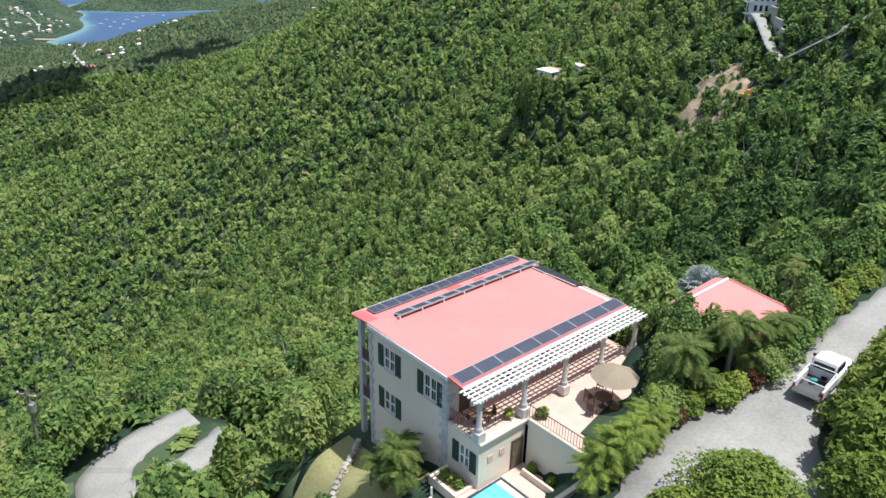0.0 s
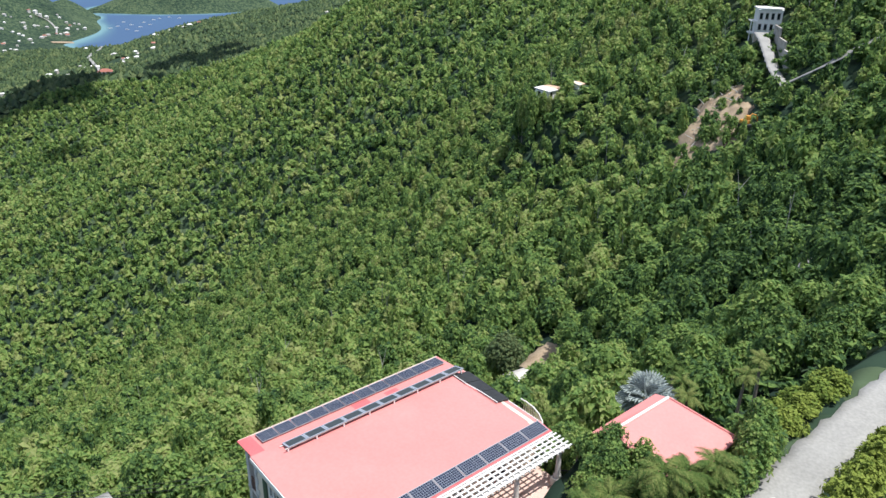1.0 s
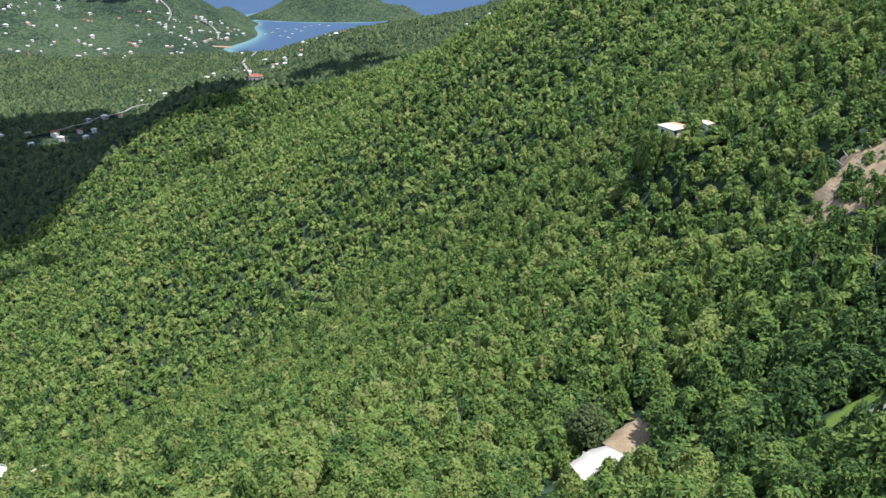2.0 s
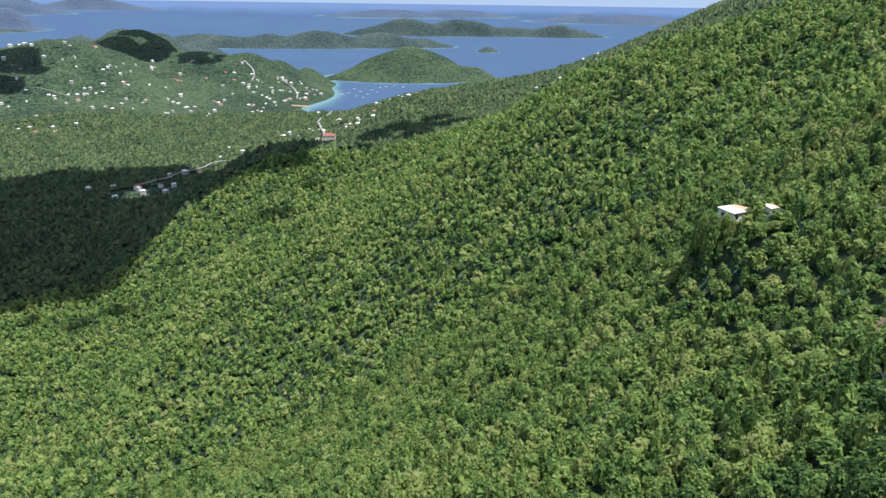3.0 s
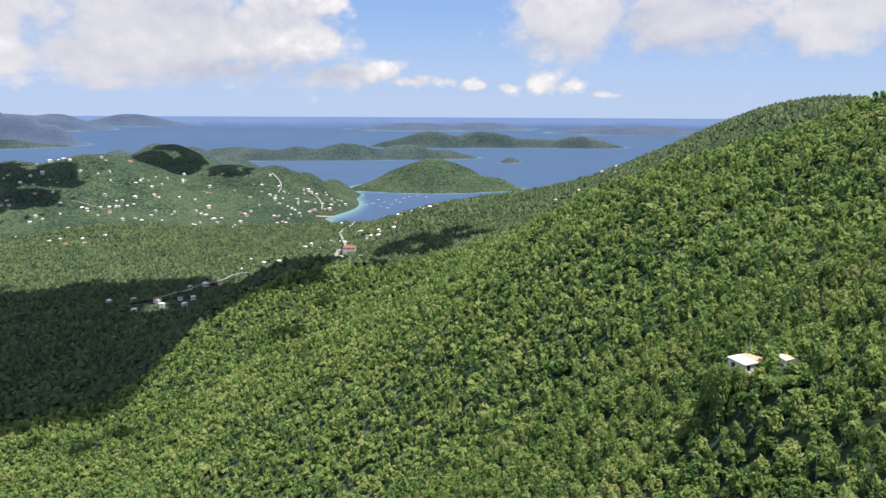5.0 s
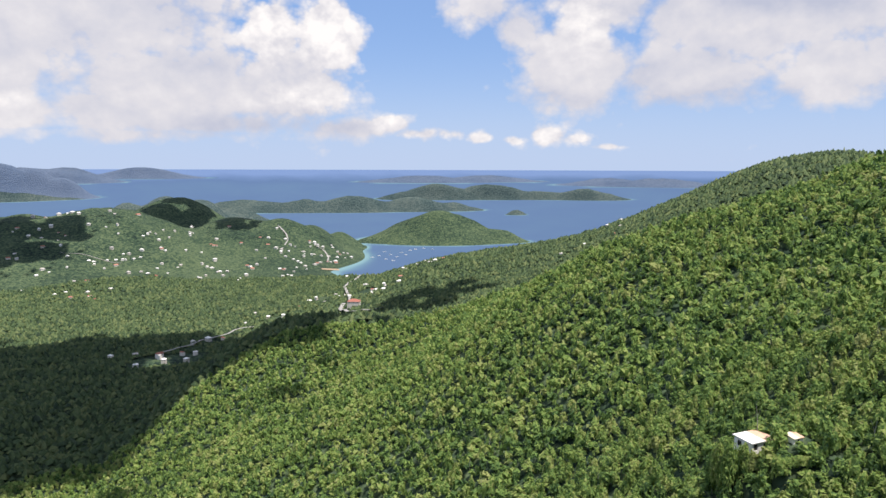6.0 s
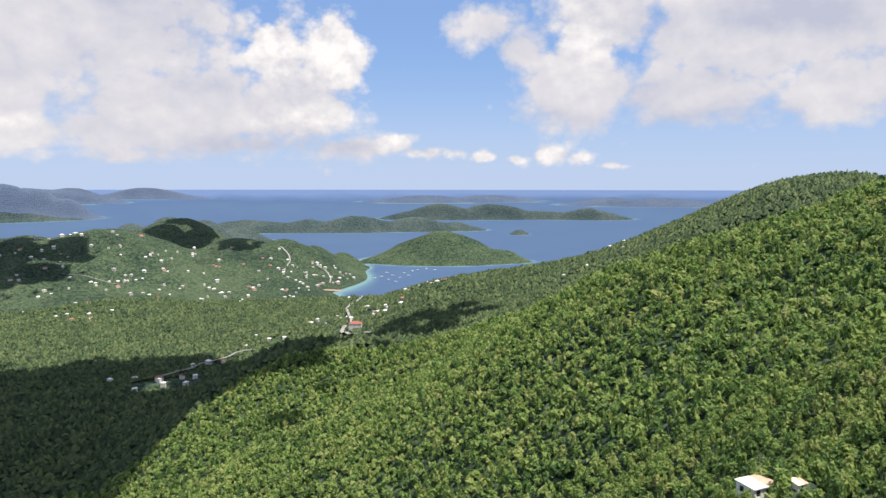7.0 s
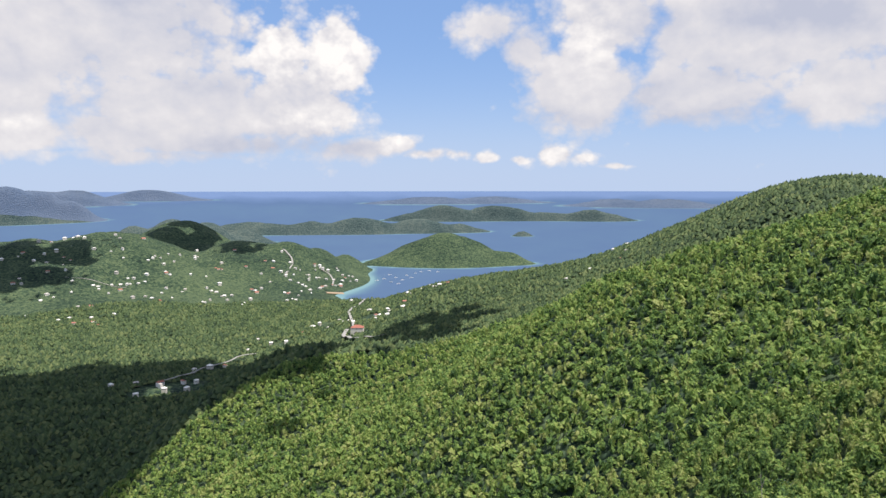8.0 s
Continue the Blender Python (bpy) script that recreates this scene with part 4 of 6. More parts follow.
def solar_panel(wide, deep, cells=(10, 6), mate=None, rim=None):
    """One framed panel of the house roof, lying in its own plane, with its cells."""
    ob = part("solar_panel", boxes((0, wide, 0, 0.035, 0, 0.04), (0, wide, deep - 0.035, deep, 0, 0.04), (0, 0.035, 0.035, deep - 0.035, 0, 0.04), (wide - 0.035, wide, 0.035, deep - 0.035, 0, 0.04)), rim or M_SILVER_METAL, house)
    part("backing", boxes((0.035, wide - 0.035, 0.035, deep - 0.035, 0.012, 0.028)), M_GREY_LINE, ob)
    bm = bmesh.new()
    cw, cd = (wide - 0.09) / cells[0], (deep - 0.09) / cells[1]
    for i in range(cells[0]):
        for j in range(cells[1]):
            x, y = 0.045 + i * cw, 0.045 + j * cd
            bm.faces.new([bm.verts.new((x + a * cw, y + b * cd, 0.033)) for a, b in ((0.06, 0.07), (0.94, 0.07), (0.94, 0.93), (0.06, 0.93))])
    part("cell_sheet", bm, mate or M_CELL, ob)
    return ob


M_GREY_LINE = mat("panel_backing", (0.26, 0.29, 0.35), (0.34, 0.37, 0.42), 0.4, 2.0, 20.0)
_p1 = tagged(solar_panel(1.64, 0.98), "dark blue framed solar panel")
_p1.matrix_basis = pose(0.3, -0.98, -0.11, 7, 0, 0)
for _k in range(1, 9):
    copy_thing(_p1, pose(0.3 + 1.68 * _k, -0.98, -0.11, 7, 0, 0))
for _k in range(12):
    copy_thing(_p1, pose(1.15 + 1.155 * _k, 8.5, 0.08, -4, 0, 0) @ Matrix.Diagonal((0.67, 1.05, 1, 1)))
_p2 = tagged(solar_panel(1.64, 0.98, (1, 1), M_GREY_CELL, M_GREY_LINE), "grey dusty solar panel tilted on a low rack")
_p2.matrix_basis = pose(1.9, 6.75, 0.42, -14, 0, 0) @ Matrix.Diagonal((0.8, 0.86, 1, 1))
for _k in range(1, 10):
    copy_thing(_p2, pose(1.9 + 1.33 * _k, 6.75, 0.42, -14, 0, 0))
_rack = thing("panel_rack", "white rails and feet under the tilted panels", "rack")
for _v, _u0, _u1, _z in ((6.78, 1.7, 15.2, 0.4), (7.42, 1.7, 15.2, 0.2)):
    part("rail", boxes((_u0, _u1, _v - 0.03, _v + 0.03, _z - 0.04, _z)), M_STONE, _rack)
    for _k in range(8):
        _u = _u0 + 0.2 + (_u1 - _u0 - 0.4) * _k / 7
        part("foot", boxes((_u - 0.04, _u + 0.04, _v - 0.04, _v + 0.04, 0.1, _z - 0.04)), M_WHITE, _rack)
mats = thing("solar_heater", "black solar water heating mats sagging over the roof edge", "solar heater", HOUSE_POSE @ pose(14.3, 0, 0.0, 0, 13.8, 0))
for _u, _v, _l, _w in ((0.1, 5.7, 1.4, 1.3), (0.3, 4.35, 1.2, 1.3), (0.35, 2.9, 1.15, 1.4)):
    _bm = boxes((_u, _u + _l, _v, _v + _w, 0.135, 0.19))
    bmesh.ops.subdivide_edges(_bm, edges=_bm.edges[:], cuts=5, use_grid_fill=True)
    for _q in _bm.verts:
        _q.co.z += 0.05 * noise.noise(_q.co * 1.7)
        _q.co.x += 0.12 * noise.noise(_q.co * 1.1 + Vector((7, 0, 0)))
    part("mat", _bm, M_BLACK, mats)
part("pipe", tube(bmesh.new(), [(0.05, 7.1, 0.2), (0.05, 5.6, 0.2), (0.25, 4.3, 0.2), (0.3, 2.8, 0.2)], 0.03, 6), M_WHITE, mats)

# terrace furniture
umbrella = thing("patio_umbrella", "open beige canvas parasol on the pink terrace", "umbrella", HOUSE_POSE @ pose(9.3, -4.85, TERR))
part("pole", tube(bmesh.new(), [(0, 0, 0), (0, 0, 2.5)], 0.025, 8), M_WOOD, umbrella)
_bm = bmesh.new()
_n = 8
_top = _bm.verts.new((0, 0, 2.55))
_mid = [_bm.verts.new((0.75 * math.cos(6.2832 * k / 16), 0.75 * math.sin(6.2832 * k / 16), 2.33 - 0.02 * (k % 2))) for k in range(16)]
_rim = [_bm.verts.new((1.5 * (1 - 0.05 * (k % 2)) * math.cos(6.2832 * k / 16), 1.5 * (1 - 0.05 * (k % 2)) * math.sin(6.2832 * k / 16), 1.98 - 0.03 * (k % 2))) for k in range(16)]
for _k in range(16):
    _q = (_k + 1) % 16
    _bm.faces.new((_top, _mid[_k], _mid[_q])), _bm.faces.new((_mid[_k], _rim[_k], _rim[_q], _mid[_q]))
bmesh.ops.solidify(_bm, geom=_bm.faces[:], thickness=0.015)
_c = part("canopy", _bm, M_CANVAS, umbrella)
for _k in range(8):
    _a = 6.2832 * _k / 8
    part("rib", tube(bmesh.new(), [(0.03 * math.cos(_a), 0.03 * math.sin(_a), 2.48), (1.46 * math.cos(_a), 1.46 * math.sin(_a), 1.95)], 0.012, 5), M_WOOD, umbrella)
part("base", lathe([(0.3, 0), (0.3, 0.06), (0.06, 0.1), (0.05, 0.3)], 14), M_IRON, umbrella)


def table(label, m, r=0.6):
    ob = thing("round_table", label, "table", m)
    part("tabletop", lathe([(r, 0.7), (r, 0.74)], 20), M_WOOD, ob)
    part("leg", lathe([(0.28, 0), (0.06, 0.05), (0.05, 0.7)], 12), M_WOOD, ob)
    return ob


def chair(label, m, group):
    ob = thing("chair", label, "chair", m, group)
    part("seat", boxes((-0.24, 0.24, -0.24, 0.24, 0.42, 0.46), bevel=0.01), M_WOOD, ob)
    part("backrest", boxes((-0.24, 0.24, 0.2, 0.25, 0.47, 0.95), bevel=0.01), M_WOOD, ob)
    for x in (-0.22, 0.22):
        for y in (-0.22, 0.22):
            part("leg", boxes((x - 0.02, x + 0.02, y - 0.02, y + 0.02, 0, 0.418)), M_WOOD, ob)
    return ob


table("dark wooden table under the pergola roof", HOUSE_POSE @ pose(1.6, -1.0, TERR + 0.01))
_ch = chair("dark wooden chair on the pink terrace", HOUSE_POSE @ pose(1.0, -0.6, TERR + 0.01, 0, 0, 40), "terrace chairs")
for _u, _v, _a in ((2.4, -1.3, -110), (8.3, -3.9, 70), (8.5, -5.6, 140), (9.9, -3.6, 10), (7.4, -4.8, 100)):
    copy_thing(_ch, HOUSE_POSE @ pose(_u, _v, TERR + 0.01, 0, 0, _a))
table("round wooden table beneath the parasol", HOUSE_POSE @ pose(8.6, -4.7, TERR + 0.01), 0.55)

# the pool and its court
part_court = thing("pool_court", "pale pink paved court round the swimming pool", "pavement", kind="structure")
part("slab", boxes((0.3, 4.1, -7.6, -2.62, -7.8, -6.52), (-6.0, 0.3, -2.62, -2.3, -7.6, -6.52)), M_TERRACE, part_court)
pool = thing("swimming_pool", "turquoise swimming pool with a dark tiled edge", "pool")
part("water", boxes((-6.0, 1.95, -8.6, -2.85, -6.9, -6.5)), M_POOL, pool)
part("edge", boxes((1.95, 2.07, -8.7, -2.73, -6.9, -6.44), (-6.0, 1.95, -2.85, -2.73, -6.9, -6.44)), M_POOL_TILE, pool)
_step = part("step", boxes((1.5, 1.93, -8.5, -2.87, -6.5, -6.49)), M_COPING, pool)
planter = thing("planter", "tan stucco planter box of clipped shrubs", "planter")
part("box", boxes((-1.2, -1.0, -2.3, 0.1, -8.4, -6.35), (-1.0, 0.24, -0.1, 0.1, -8.4, -6.35), (-1.0, 0.28, -2.3, -2.1, -8.4, -6.35)), M_TAN, planter)
part("soil", boxes((-1.0, 0.24, -2.1, -0.1, -8.3, -6.5)), M_DIRT, planter)
slats = thing("slatted_gate", "small white slatted timber frame beside the pool", "gate")
for _k in range(6):
    part("slat", boxes((-3.6 + 0.32 * _k, -3.45 + 0.32 * _k, -2.3, -0.9, -7.0, -6.93)), M_WHITE, slats)
part("post", boxes((-1.75, -1.65, -0.85, -0.75, -8.6, -6.4)), M_WHITE, slats)

# small stone wall and lawn below the side wall
lawn = tagged(new("lawn"), "patch of short dry grass below the house wall", "lawn", kind="structure")
_g = [(u, v) for u in np.linspace(-7.5, -0.6, 14) for v in np.linspace(0.5, 9.5, 16)]
_vs = []
for _u, _v in _g:
    _q = HOUSE_POSE @ Vector((_u, _v, 0))
    _vs.append((_q.x, _q.y, float(land(_q.x, _q.y)) + 0.06))
_fs = [(i * 16 + j, (i + 1) * 16 + j, (i + 1) * 16 + j + 1, i * 16 + j + 1) for i in range(13) for j in range(15)]
_l = new("grass", mesh_of("grass", _vs, _fs, M_GRASS))
_l.parent = lawn
stone_wall = thing("garden_wall", "low rough stone garden wall on the slope", "wall", Matrix())
_path = [(-0.6, 8.3), (-1.8, 7.4), (-3.0, 6.6), (-4.2, 5.9), (-5.2, 5.1), (-5.9, 4.4), (-6.9, 4.2), (-7.8, 3.9)]
_g = random.Random(3)
for (_a, _b2), (_c2, _d2) in zip(_path, _path[1:]):
    for _k in range(4):
        _t = (_k + 0.5) / 4
        _q = HOUSE_POSE @ Vector((_a + (_c2 - _a) * _t, _b2 + (_d2 - _b2) * _t, 0))
        _z = float(land(_q.x, _q.y))
        for _row in range(2):
            _bm = bmesh.new()
            bmesh.ops.create_icosphere(_bm, subdivisions=1, radius=0.24)
            for _w in _bm.verts:
                _w.co *= _g.uniform(0.8, 1.2)
            _s = part("stone", _bm, M_ROCK, stone_wall)
            _s.matrix_world = Matrix.Translation((_q.x + _g.uniform(-0.05, 0.05), _q.y + _g.uniform(-0.05, 0.05), _z + 0.12 + 0.32 * _row))
            _s.scale = (1.0, 1.0, 0.85)


# ---- drive, lower road ----
M_VERGE = mat("mown_verge", (0.06, 0.11, 0.025), (0.14, 0.2, 0.045), 0.95, 0.4, 5.0, 0.03, spec=0.1)


def strip(name, mids, halves, heights, mate, label, step=0.8, lift=0.0):
    """A paved strip about 0.15 thick along a line of points."""
    pts = np.array(mids, float)
    d = np.r_[0, np.cumsum(np.hypot(*np.diff(pts, axis=0).T))]
    s = np.linspace(0, d[-1], max(2, int(d[-1] / step)))
    x, y, h, z = np.interp(s, d, pts[:, 0]), np.interp(s, d, pts[:, 1]), np.interp(s, d, halves), np.interp(s, d, heights)
    for _ in range(3):
        x[1:-1], y[1:-1] = (x[:-2] + x[2:] + 2 * x[1:-1]) / 4, (y[:-2] + y[2:] + 2 * y[1:-1]) / 4
    tx, ty = np.gradient(x), np.gradient(y)
    n = np.hypot(tx, ty)
    nx, ny = -ty / n, tx / n
    rough = 0.12 * np.sin(s * 1.9) + 0.08 * np.sin(s * 4.3 + 1)
    cols = []
    for side, dz in ((-1, -0.3), (-1, 0), (-0.5, 0.02), (0, 0.03), (0.5, 0.02), (1, 0), (1, -0.3)):
        o = side * (h + rough * abs(side))
        cols.append(np.stack([x + nx * o, y + ny * o, z + dz + lift], -1))
    v = np.stack(cols, 1)
    m = v.shape[1]
    f = [(i * m + j, (i + 1) * m + j, (i + 1) * m + j + 1, i * m + j + 1) for i in range(len(s) - 1) for j in range(m - 1)]
    return tagged(new(name, mesh_of(name, v.reshape(-1, 3), np.array(f)[:, ::-1], mate)), label, "road", kind="structure")


_us = np.linspace(1.2, 60, 42)
_mv = drive_mid(_us)
strip("driveway", [(HOUSE.x + u * _cu - v * _su, HOUSE.y + u * _su + v * _cu) for u, v in zip(_us, _mv)], drive_half(_us), drive_height(_us), M_ROAD, "worn pale grey concrete driveway with tyre marks")
strip("lower_road", LOW, [1.6, 1.7, 2.0, 2.3, 2.3, 1.9, 1.5, 1.4], [LOW_ROAD] * 8, M_ROAD, "pale concrete hairpin road below the house")
_q = [(-16.5, 112.0), (-13.5, 115.5), (-12.5, 119.0), (-11.0, 124.0)]
strip("turning_place", _q, [3.0, 4.6, 4.0, 1.6], [float(land(*p)) + 0.7 for p in _q], M_STONE, "bright bare concrete turning place among the trees")
_q = [(-12.2, 121.0), (-11.0, 126.0), (-10.0, 131.0)]
strip("bare_bank", _q, [3.6, 3.6, 2.2], [float(land(*p)) + 1.0 for p in _q], M_DIRT, "bare brown earth bank beside the turning place")

_q = [(15.5, 106.0), (18.5, 111.0), (21.5, 115.0), (26.5, 119.0), (34.0, 122.0)]
strip("upper_road", _q, [0.9, 1.1, 1.1, 1.1, 1.1], [float(land(*p)) + 0.5 for p in _q], M_ROAD, "pale road bend above the wooded gully")
_q = [(10.5, 106.0), (14.0, 112.0), (17.0, 117.0), (21.0, 121.0)]
strip("road_verge", _q, [0.8, 0.9, 0.9, 0.7], [float(land(*p)) + 0.35 for p in _q], M_VERGE, "bright green mown grass verge beside the road bend")


# ---- trees near the house ----
def foliage_mesh(name, shape, wide, tall, material, seed, low=0.2, high=0.7):
    v, f = shape
    g = np.random.default_rng(seed)
    tint = np.full(len(v), g.uniform(low, high))
    me = mesh_of(name, v * np.array([wide, wide, tall]), f, material, tint)
    return me


def broad_tree(seed, wide=5.0, tall=7.0, mate=None, lobes=9, leaves=110, leaf=0.36, low=0.15, high=0.65):
    """A broad-leaved tree: forked trunk and a crown of leaf clumps."""
    g = random.Random(seed)
    ob = new("tree")
    bm = bmesh.new()
    tube(bm, [(0, 0, -0.6), (g.uniform(-0.1, 0.1), g.uniform(-0.1, 0.1), tall * 0.25), (g.uniform(-0.3, 0.3), g.uniform(-0.3, 0.3), tall * 0.5)], 0.16, 7, 0.1)
    part("trunk", bm, M_BARK, ob)
    for k in range(4):
        a = k * 1.6 + g.uniform(-0.4, 0.4)
        bm = bmesh.new()
        r = wide * g.uniform(0.2, 0.34)
        tube(bm, [(0, 0, tall * 0.28), (r * 0.5 * math.cos(a), r * 0.5 * math.sin(a), tall * 0.48), (r * math.cos(a), r * math.sin(a), tall * g.uniform(0.6, 0.8))], 0.08, 5, 0.03)
        part("limb", bm, M_BARK, ob)
    me = foliage_mesh("crown", crown_shape(lobes, leaves, 0.62, seed, leaf=leaf), wide, tall, mate or M_LEAF, seed, low, high)
    c = new("crown", me)
    c.parent = ob
    return ob


def frond_mesh(length, droop, width, mate, seed, tint, pairs=24):
    """One feather palm leaf along +x with its leaflets."""
    g = np.random.default_rng(seed)
    vs, fs = [], []
    def spine(t):
        return np.array([length * t * (1 - 0.12 * t), 0, length * (0.42 * t - droop * t * t)])
    for k in range(pairs):
        t = 0.14 + 0.86 * k / pairs
        p, q = spine(t), spine(min(1.0, t + 0.07))
        along = (q - p) / np.linalg.norm(q - p)
        l = width * (math.sin(math.pi * min(1, 0.12 + t * 0.9)) ** 0.6)
        for s in (-1, 1):
            out = np.array([0.35, s, -0.55 + g.uniform(-0.15, 0.15)])
            out /= np.linalg.norm(out)
            n = len(vs)
            vs += [p, p + along * 0.13 * length / 3, p + out * l + along * l * 0.35]
            fs.append((n, n + 1, n + 2))
    for k in range(6):
        a, b = spine(k / 6), spine((k + 1) / 6)
        n, w = len(vs), 0.03
        vs += [a + (0, w, 0), a - (0, w, 0), b - (0, w, 0), b + (0, w, 0)]
        fs += [(n, n + 1, n + 2), (n, n + 2, n + 3)]
    return mesh_of("frond", vs, fs, mate, np.full(len(vs), tint))


def palm(seed, tall, length=2.2, mate=None, fronds=24, label="", droop=0.75, width=0.72):
    """A feather palm: ringed trunk, crownshaft and single fronds."""
    g = random.Random(seed)
    ob = new("palm_tree")
    lean = (g.uniform(-0.25, 0.25), g.uniform(-0.25, 0.25))
    bm = bmesh.new()
    tube(bm, [(lean[0] * t * t, lean[1] * t * t, tall * t - 0.5 * (1 - t)) for t in (k / 8 for k in range(9))], 0.17, 8, 0.1)
    part("trunk", bm, M_BARK, ob)
    shapes = [frond_mesh(length, droop * f, width, mate or M_PALM, seed + k, g.uniform(0.1, 0.7)) for k, f in enumerate((0.7, 0.95, 1.2))]
    for k in range(fronds):
        f = new("frond", shapes[k % 3])
        f.parent = ob
        f.matrix_local = pose(lean[0], lean[1], tall, 0, g.uniform(-38, 38) - 6, k * 137.5 + g.uniform(-12, 12)) @ Matrix.Diagonal((*[g.uniform(0.8, 1.12)] * 3, 1))
    return tagged(ob, label or "green feather palm with arching fronds", "palm tree")


def fan_palm(seed, tall, length, mate, label):
    """A fan palm with stiff pleated leaves."""
    g = random.Random(seed)
    ob = new("fan_palm")
    part("trunk", tube(bmesh.new(), [(0, 0, -0.5), (0, 0, tall)], 0.2, 8, 0.16), M_BARK, ob)
    vs, fs = [np.zeros(3)], []
    for k in range(25):
        a = radians(-125 + 250 * k / 24)
        w = radians(4.2)
        n = len(vs)
        r = 0.62 * length
        fold = 0.05 * (1 if k % 2 else -1)
        vs += [np.array([0.38 * length + r * math.cos(a - w) * 0.8, r * math.sin(a - w) * 0.8, -fold]), np.array([0.38 * length + r * math.cos(a), r * math.sin(a), fold - 0.12 * length]), np.array([0.38 * length + r * math.cos(a + w) * 0.8, r * math.sin(a + w) * 0.8, -fold]), np.array([0.38 * length, 0, 0])]
        fs += [(n + 3, n, n + 1), (n + 3, n + 1, n + 2)]
    n = len(vs)
    vs += [np.array([0, 0.03, 0]), np.array([0, -0.03, 0]), np.array([0.4 * length, -0.03, 0]), np.array([0.4 * length, 0.03, 0])]
    fs += [(n, n + 1, n + 2), (n, n + 2, n + 3)]
    me = mesh_of("fan_leaf", vs, fs, mate, np.full(len(vs), 0.4))
    for k in range(20):
        f = new("fan_leaf", me)
        f.parent = ob
        f.matrix_local = pose(0, 0, tall, g.uniform(-25, 25), g.uniform(-75, 20), k * 137.5) @ Matrix.Diagonal((*[g.uniform(0.8, 1.1)] * 3, 1))
    return tagged(ob, label, "palm tree")


def bush(seed, wide, tall, mate, label, low=0.2, high=0.8, leaf=0.3, leaves=150, lobes=7):
    g = random.Random(seed)
    ob = new("bush")
    c = new("foliage", foliage_mesh("foliage", crown_shape(lobes, leaves, 0.7, seed, leaf=leaf), wide, tall * 1.15, mate, seed, low, high))
    c.parent, c.location = ob, (0, 0, -0.12 * tall)
    part("stem", tube(bmesh.new(), [(0, 0, -0.3), (0.05, 0.05, tall * 0.5)], 0.06, 5, 0.03), M_BARK, ob)
    return tagged(ob, label, "bush")


def stand(ob, u, v, z=None, turn=0.0, size=1.0):
    """Sets a plant down at a place of the house's plan."""
    q = HOUSE_POSE @ Vector((u, v, 0))
    ob.matrix_world = pose(q.x, q.y, float(land(q.x, q.y)) if z is None else HOUSE.z + z, 0, 0, turn) @ Matrix.Diagonal((size, size, size, 1))
    return ob


TREES = [broad_tree(100 + k, (4.6, 5.4, 4.0, 6.0, 5.0, 3.8)[k], (6.0, 7.0, 5.2, 7.6, 8.2, 6.6)[k], None, 9, 150, 0.28, *((0.02, 0.15), (0.3, 0.5), (0.5, 0.7), (0.2, 0.4), (0.25, 0.45), (0.55, 0.75))[k]) for k in range(6)]
for _t in TREES:
    tagged(_t, "leafy green broad-leaved tree on the steep slope", "tree", "trees on the slope")
_x, _y = scatter(0, 97, 4.1, -45, 150, 11)
_ok = clear_of(_x, _y)
_x, _y = _x[_ok], _y[_ok]
_near = np.argsort(np.hypot(_x + 6, _y - 48))
_g = random.Random(5)
for _k, _i in enumerate(_near[:295]):
    _m = pose(_x[_i], _y[_i], float(land(_x[_i], _y[_i])), 0, 0, _g.uniform(0, 360))
    # the gully's shade is also put in by picking dark-tinted trees there
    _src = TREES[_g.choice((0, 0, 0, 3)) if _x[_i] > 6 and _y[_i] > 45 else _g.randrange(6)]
    _s = _g.uniform(0.62, 1.08)
    if _k < 6:
        TREES[_k].matrix_world = _m
    else:
        copy_thing(_src, _m @ Matrix.Diagonal((_s, _s, _s * _g.uniform(0.85, 1.2), 1)))
NEARER = [crown_shape(6, 66, 0.6, 60 + s, leaf=0.38, closed=False) for s in range(5)]
_i = _near[295:]
wood("near_woods", "dense mixed green trees close round the house", _x[_i], _y[_i], NEARER, 4.9, 6.4, 12, M_LEAF)
# low undergrowth that closes the floor between the trees
_x, _y = scatter(0, 130, 2.6, -60, 165, 13)
_ok = clear_of(_x, _y)
wood("undergrowth", "low tangled green undergrowth on the slope", _x[_ok], _y[_ok], [crown_shape(2, 14, 0.8, 80 + s, leaf=0.85, closed=False) for s in range(4)], 3.0, 2.2, 13, M_LEAF)

# pale bare branches standing out of the woods
_g2 = np.random.default_rng(9)
_bm = bmesh.new()
_x, _y = scatter(60, 420, 15, -25, 85, 14)
for _k in range(len(_x)):
    if _g2.uniform() > 0.33:
        continue
    _z = float(land(_x[_k], _y[_k]))
    _h = _g2.uniform(6, 10)
    _lx, _ly = _g2.uniform(-1.5, 1.5, 2)
    tube(_bm, [(_x[_k], _y[_k], _z), (_x[_k] + _lx * 0.4, _y[_k] + _ly * 0.4, _z + _h * 0.6), (_x[_k] + _lx, _y[_k] + _ly, _z + _h)], 0.1, 3, 0.03)
    tube(_bm, [(_x[_k] + _lx * 0.4, _y[_k] + _ly * 0.4, _z + _h * 0.6), (_x[_k] - _lx, _y[_k] + _ly * 1.2, _z + _h * 0.92)], 0.06, 3, 0.02)
tagged(part("bare_branches", _bm, M_DEAD), "pale bare branches among the green crowns", "branches", kind="stuff")

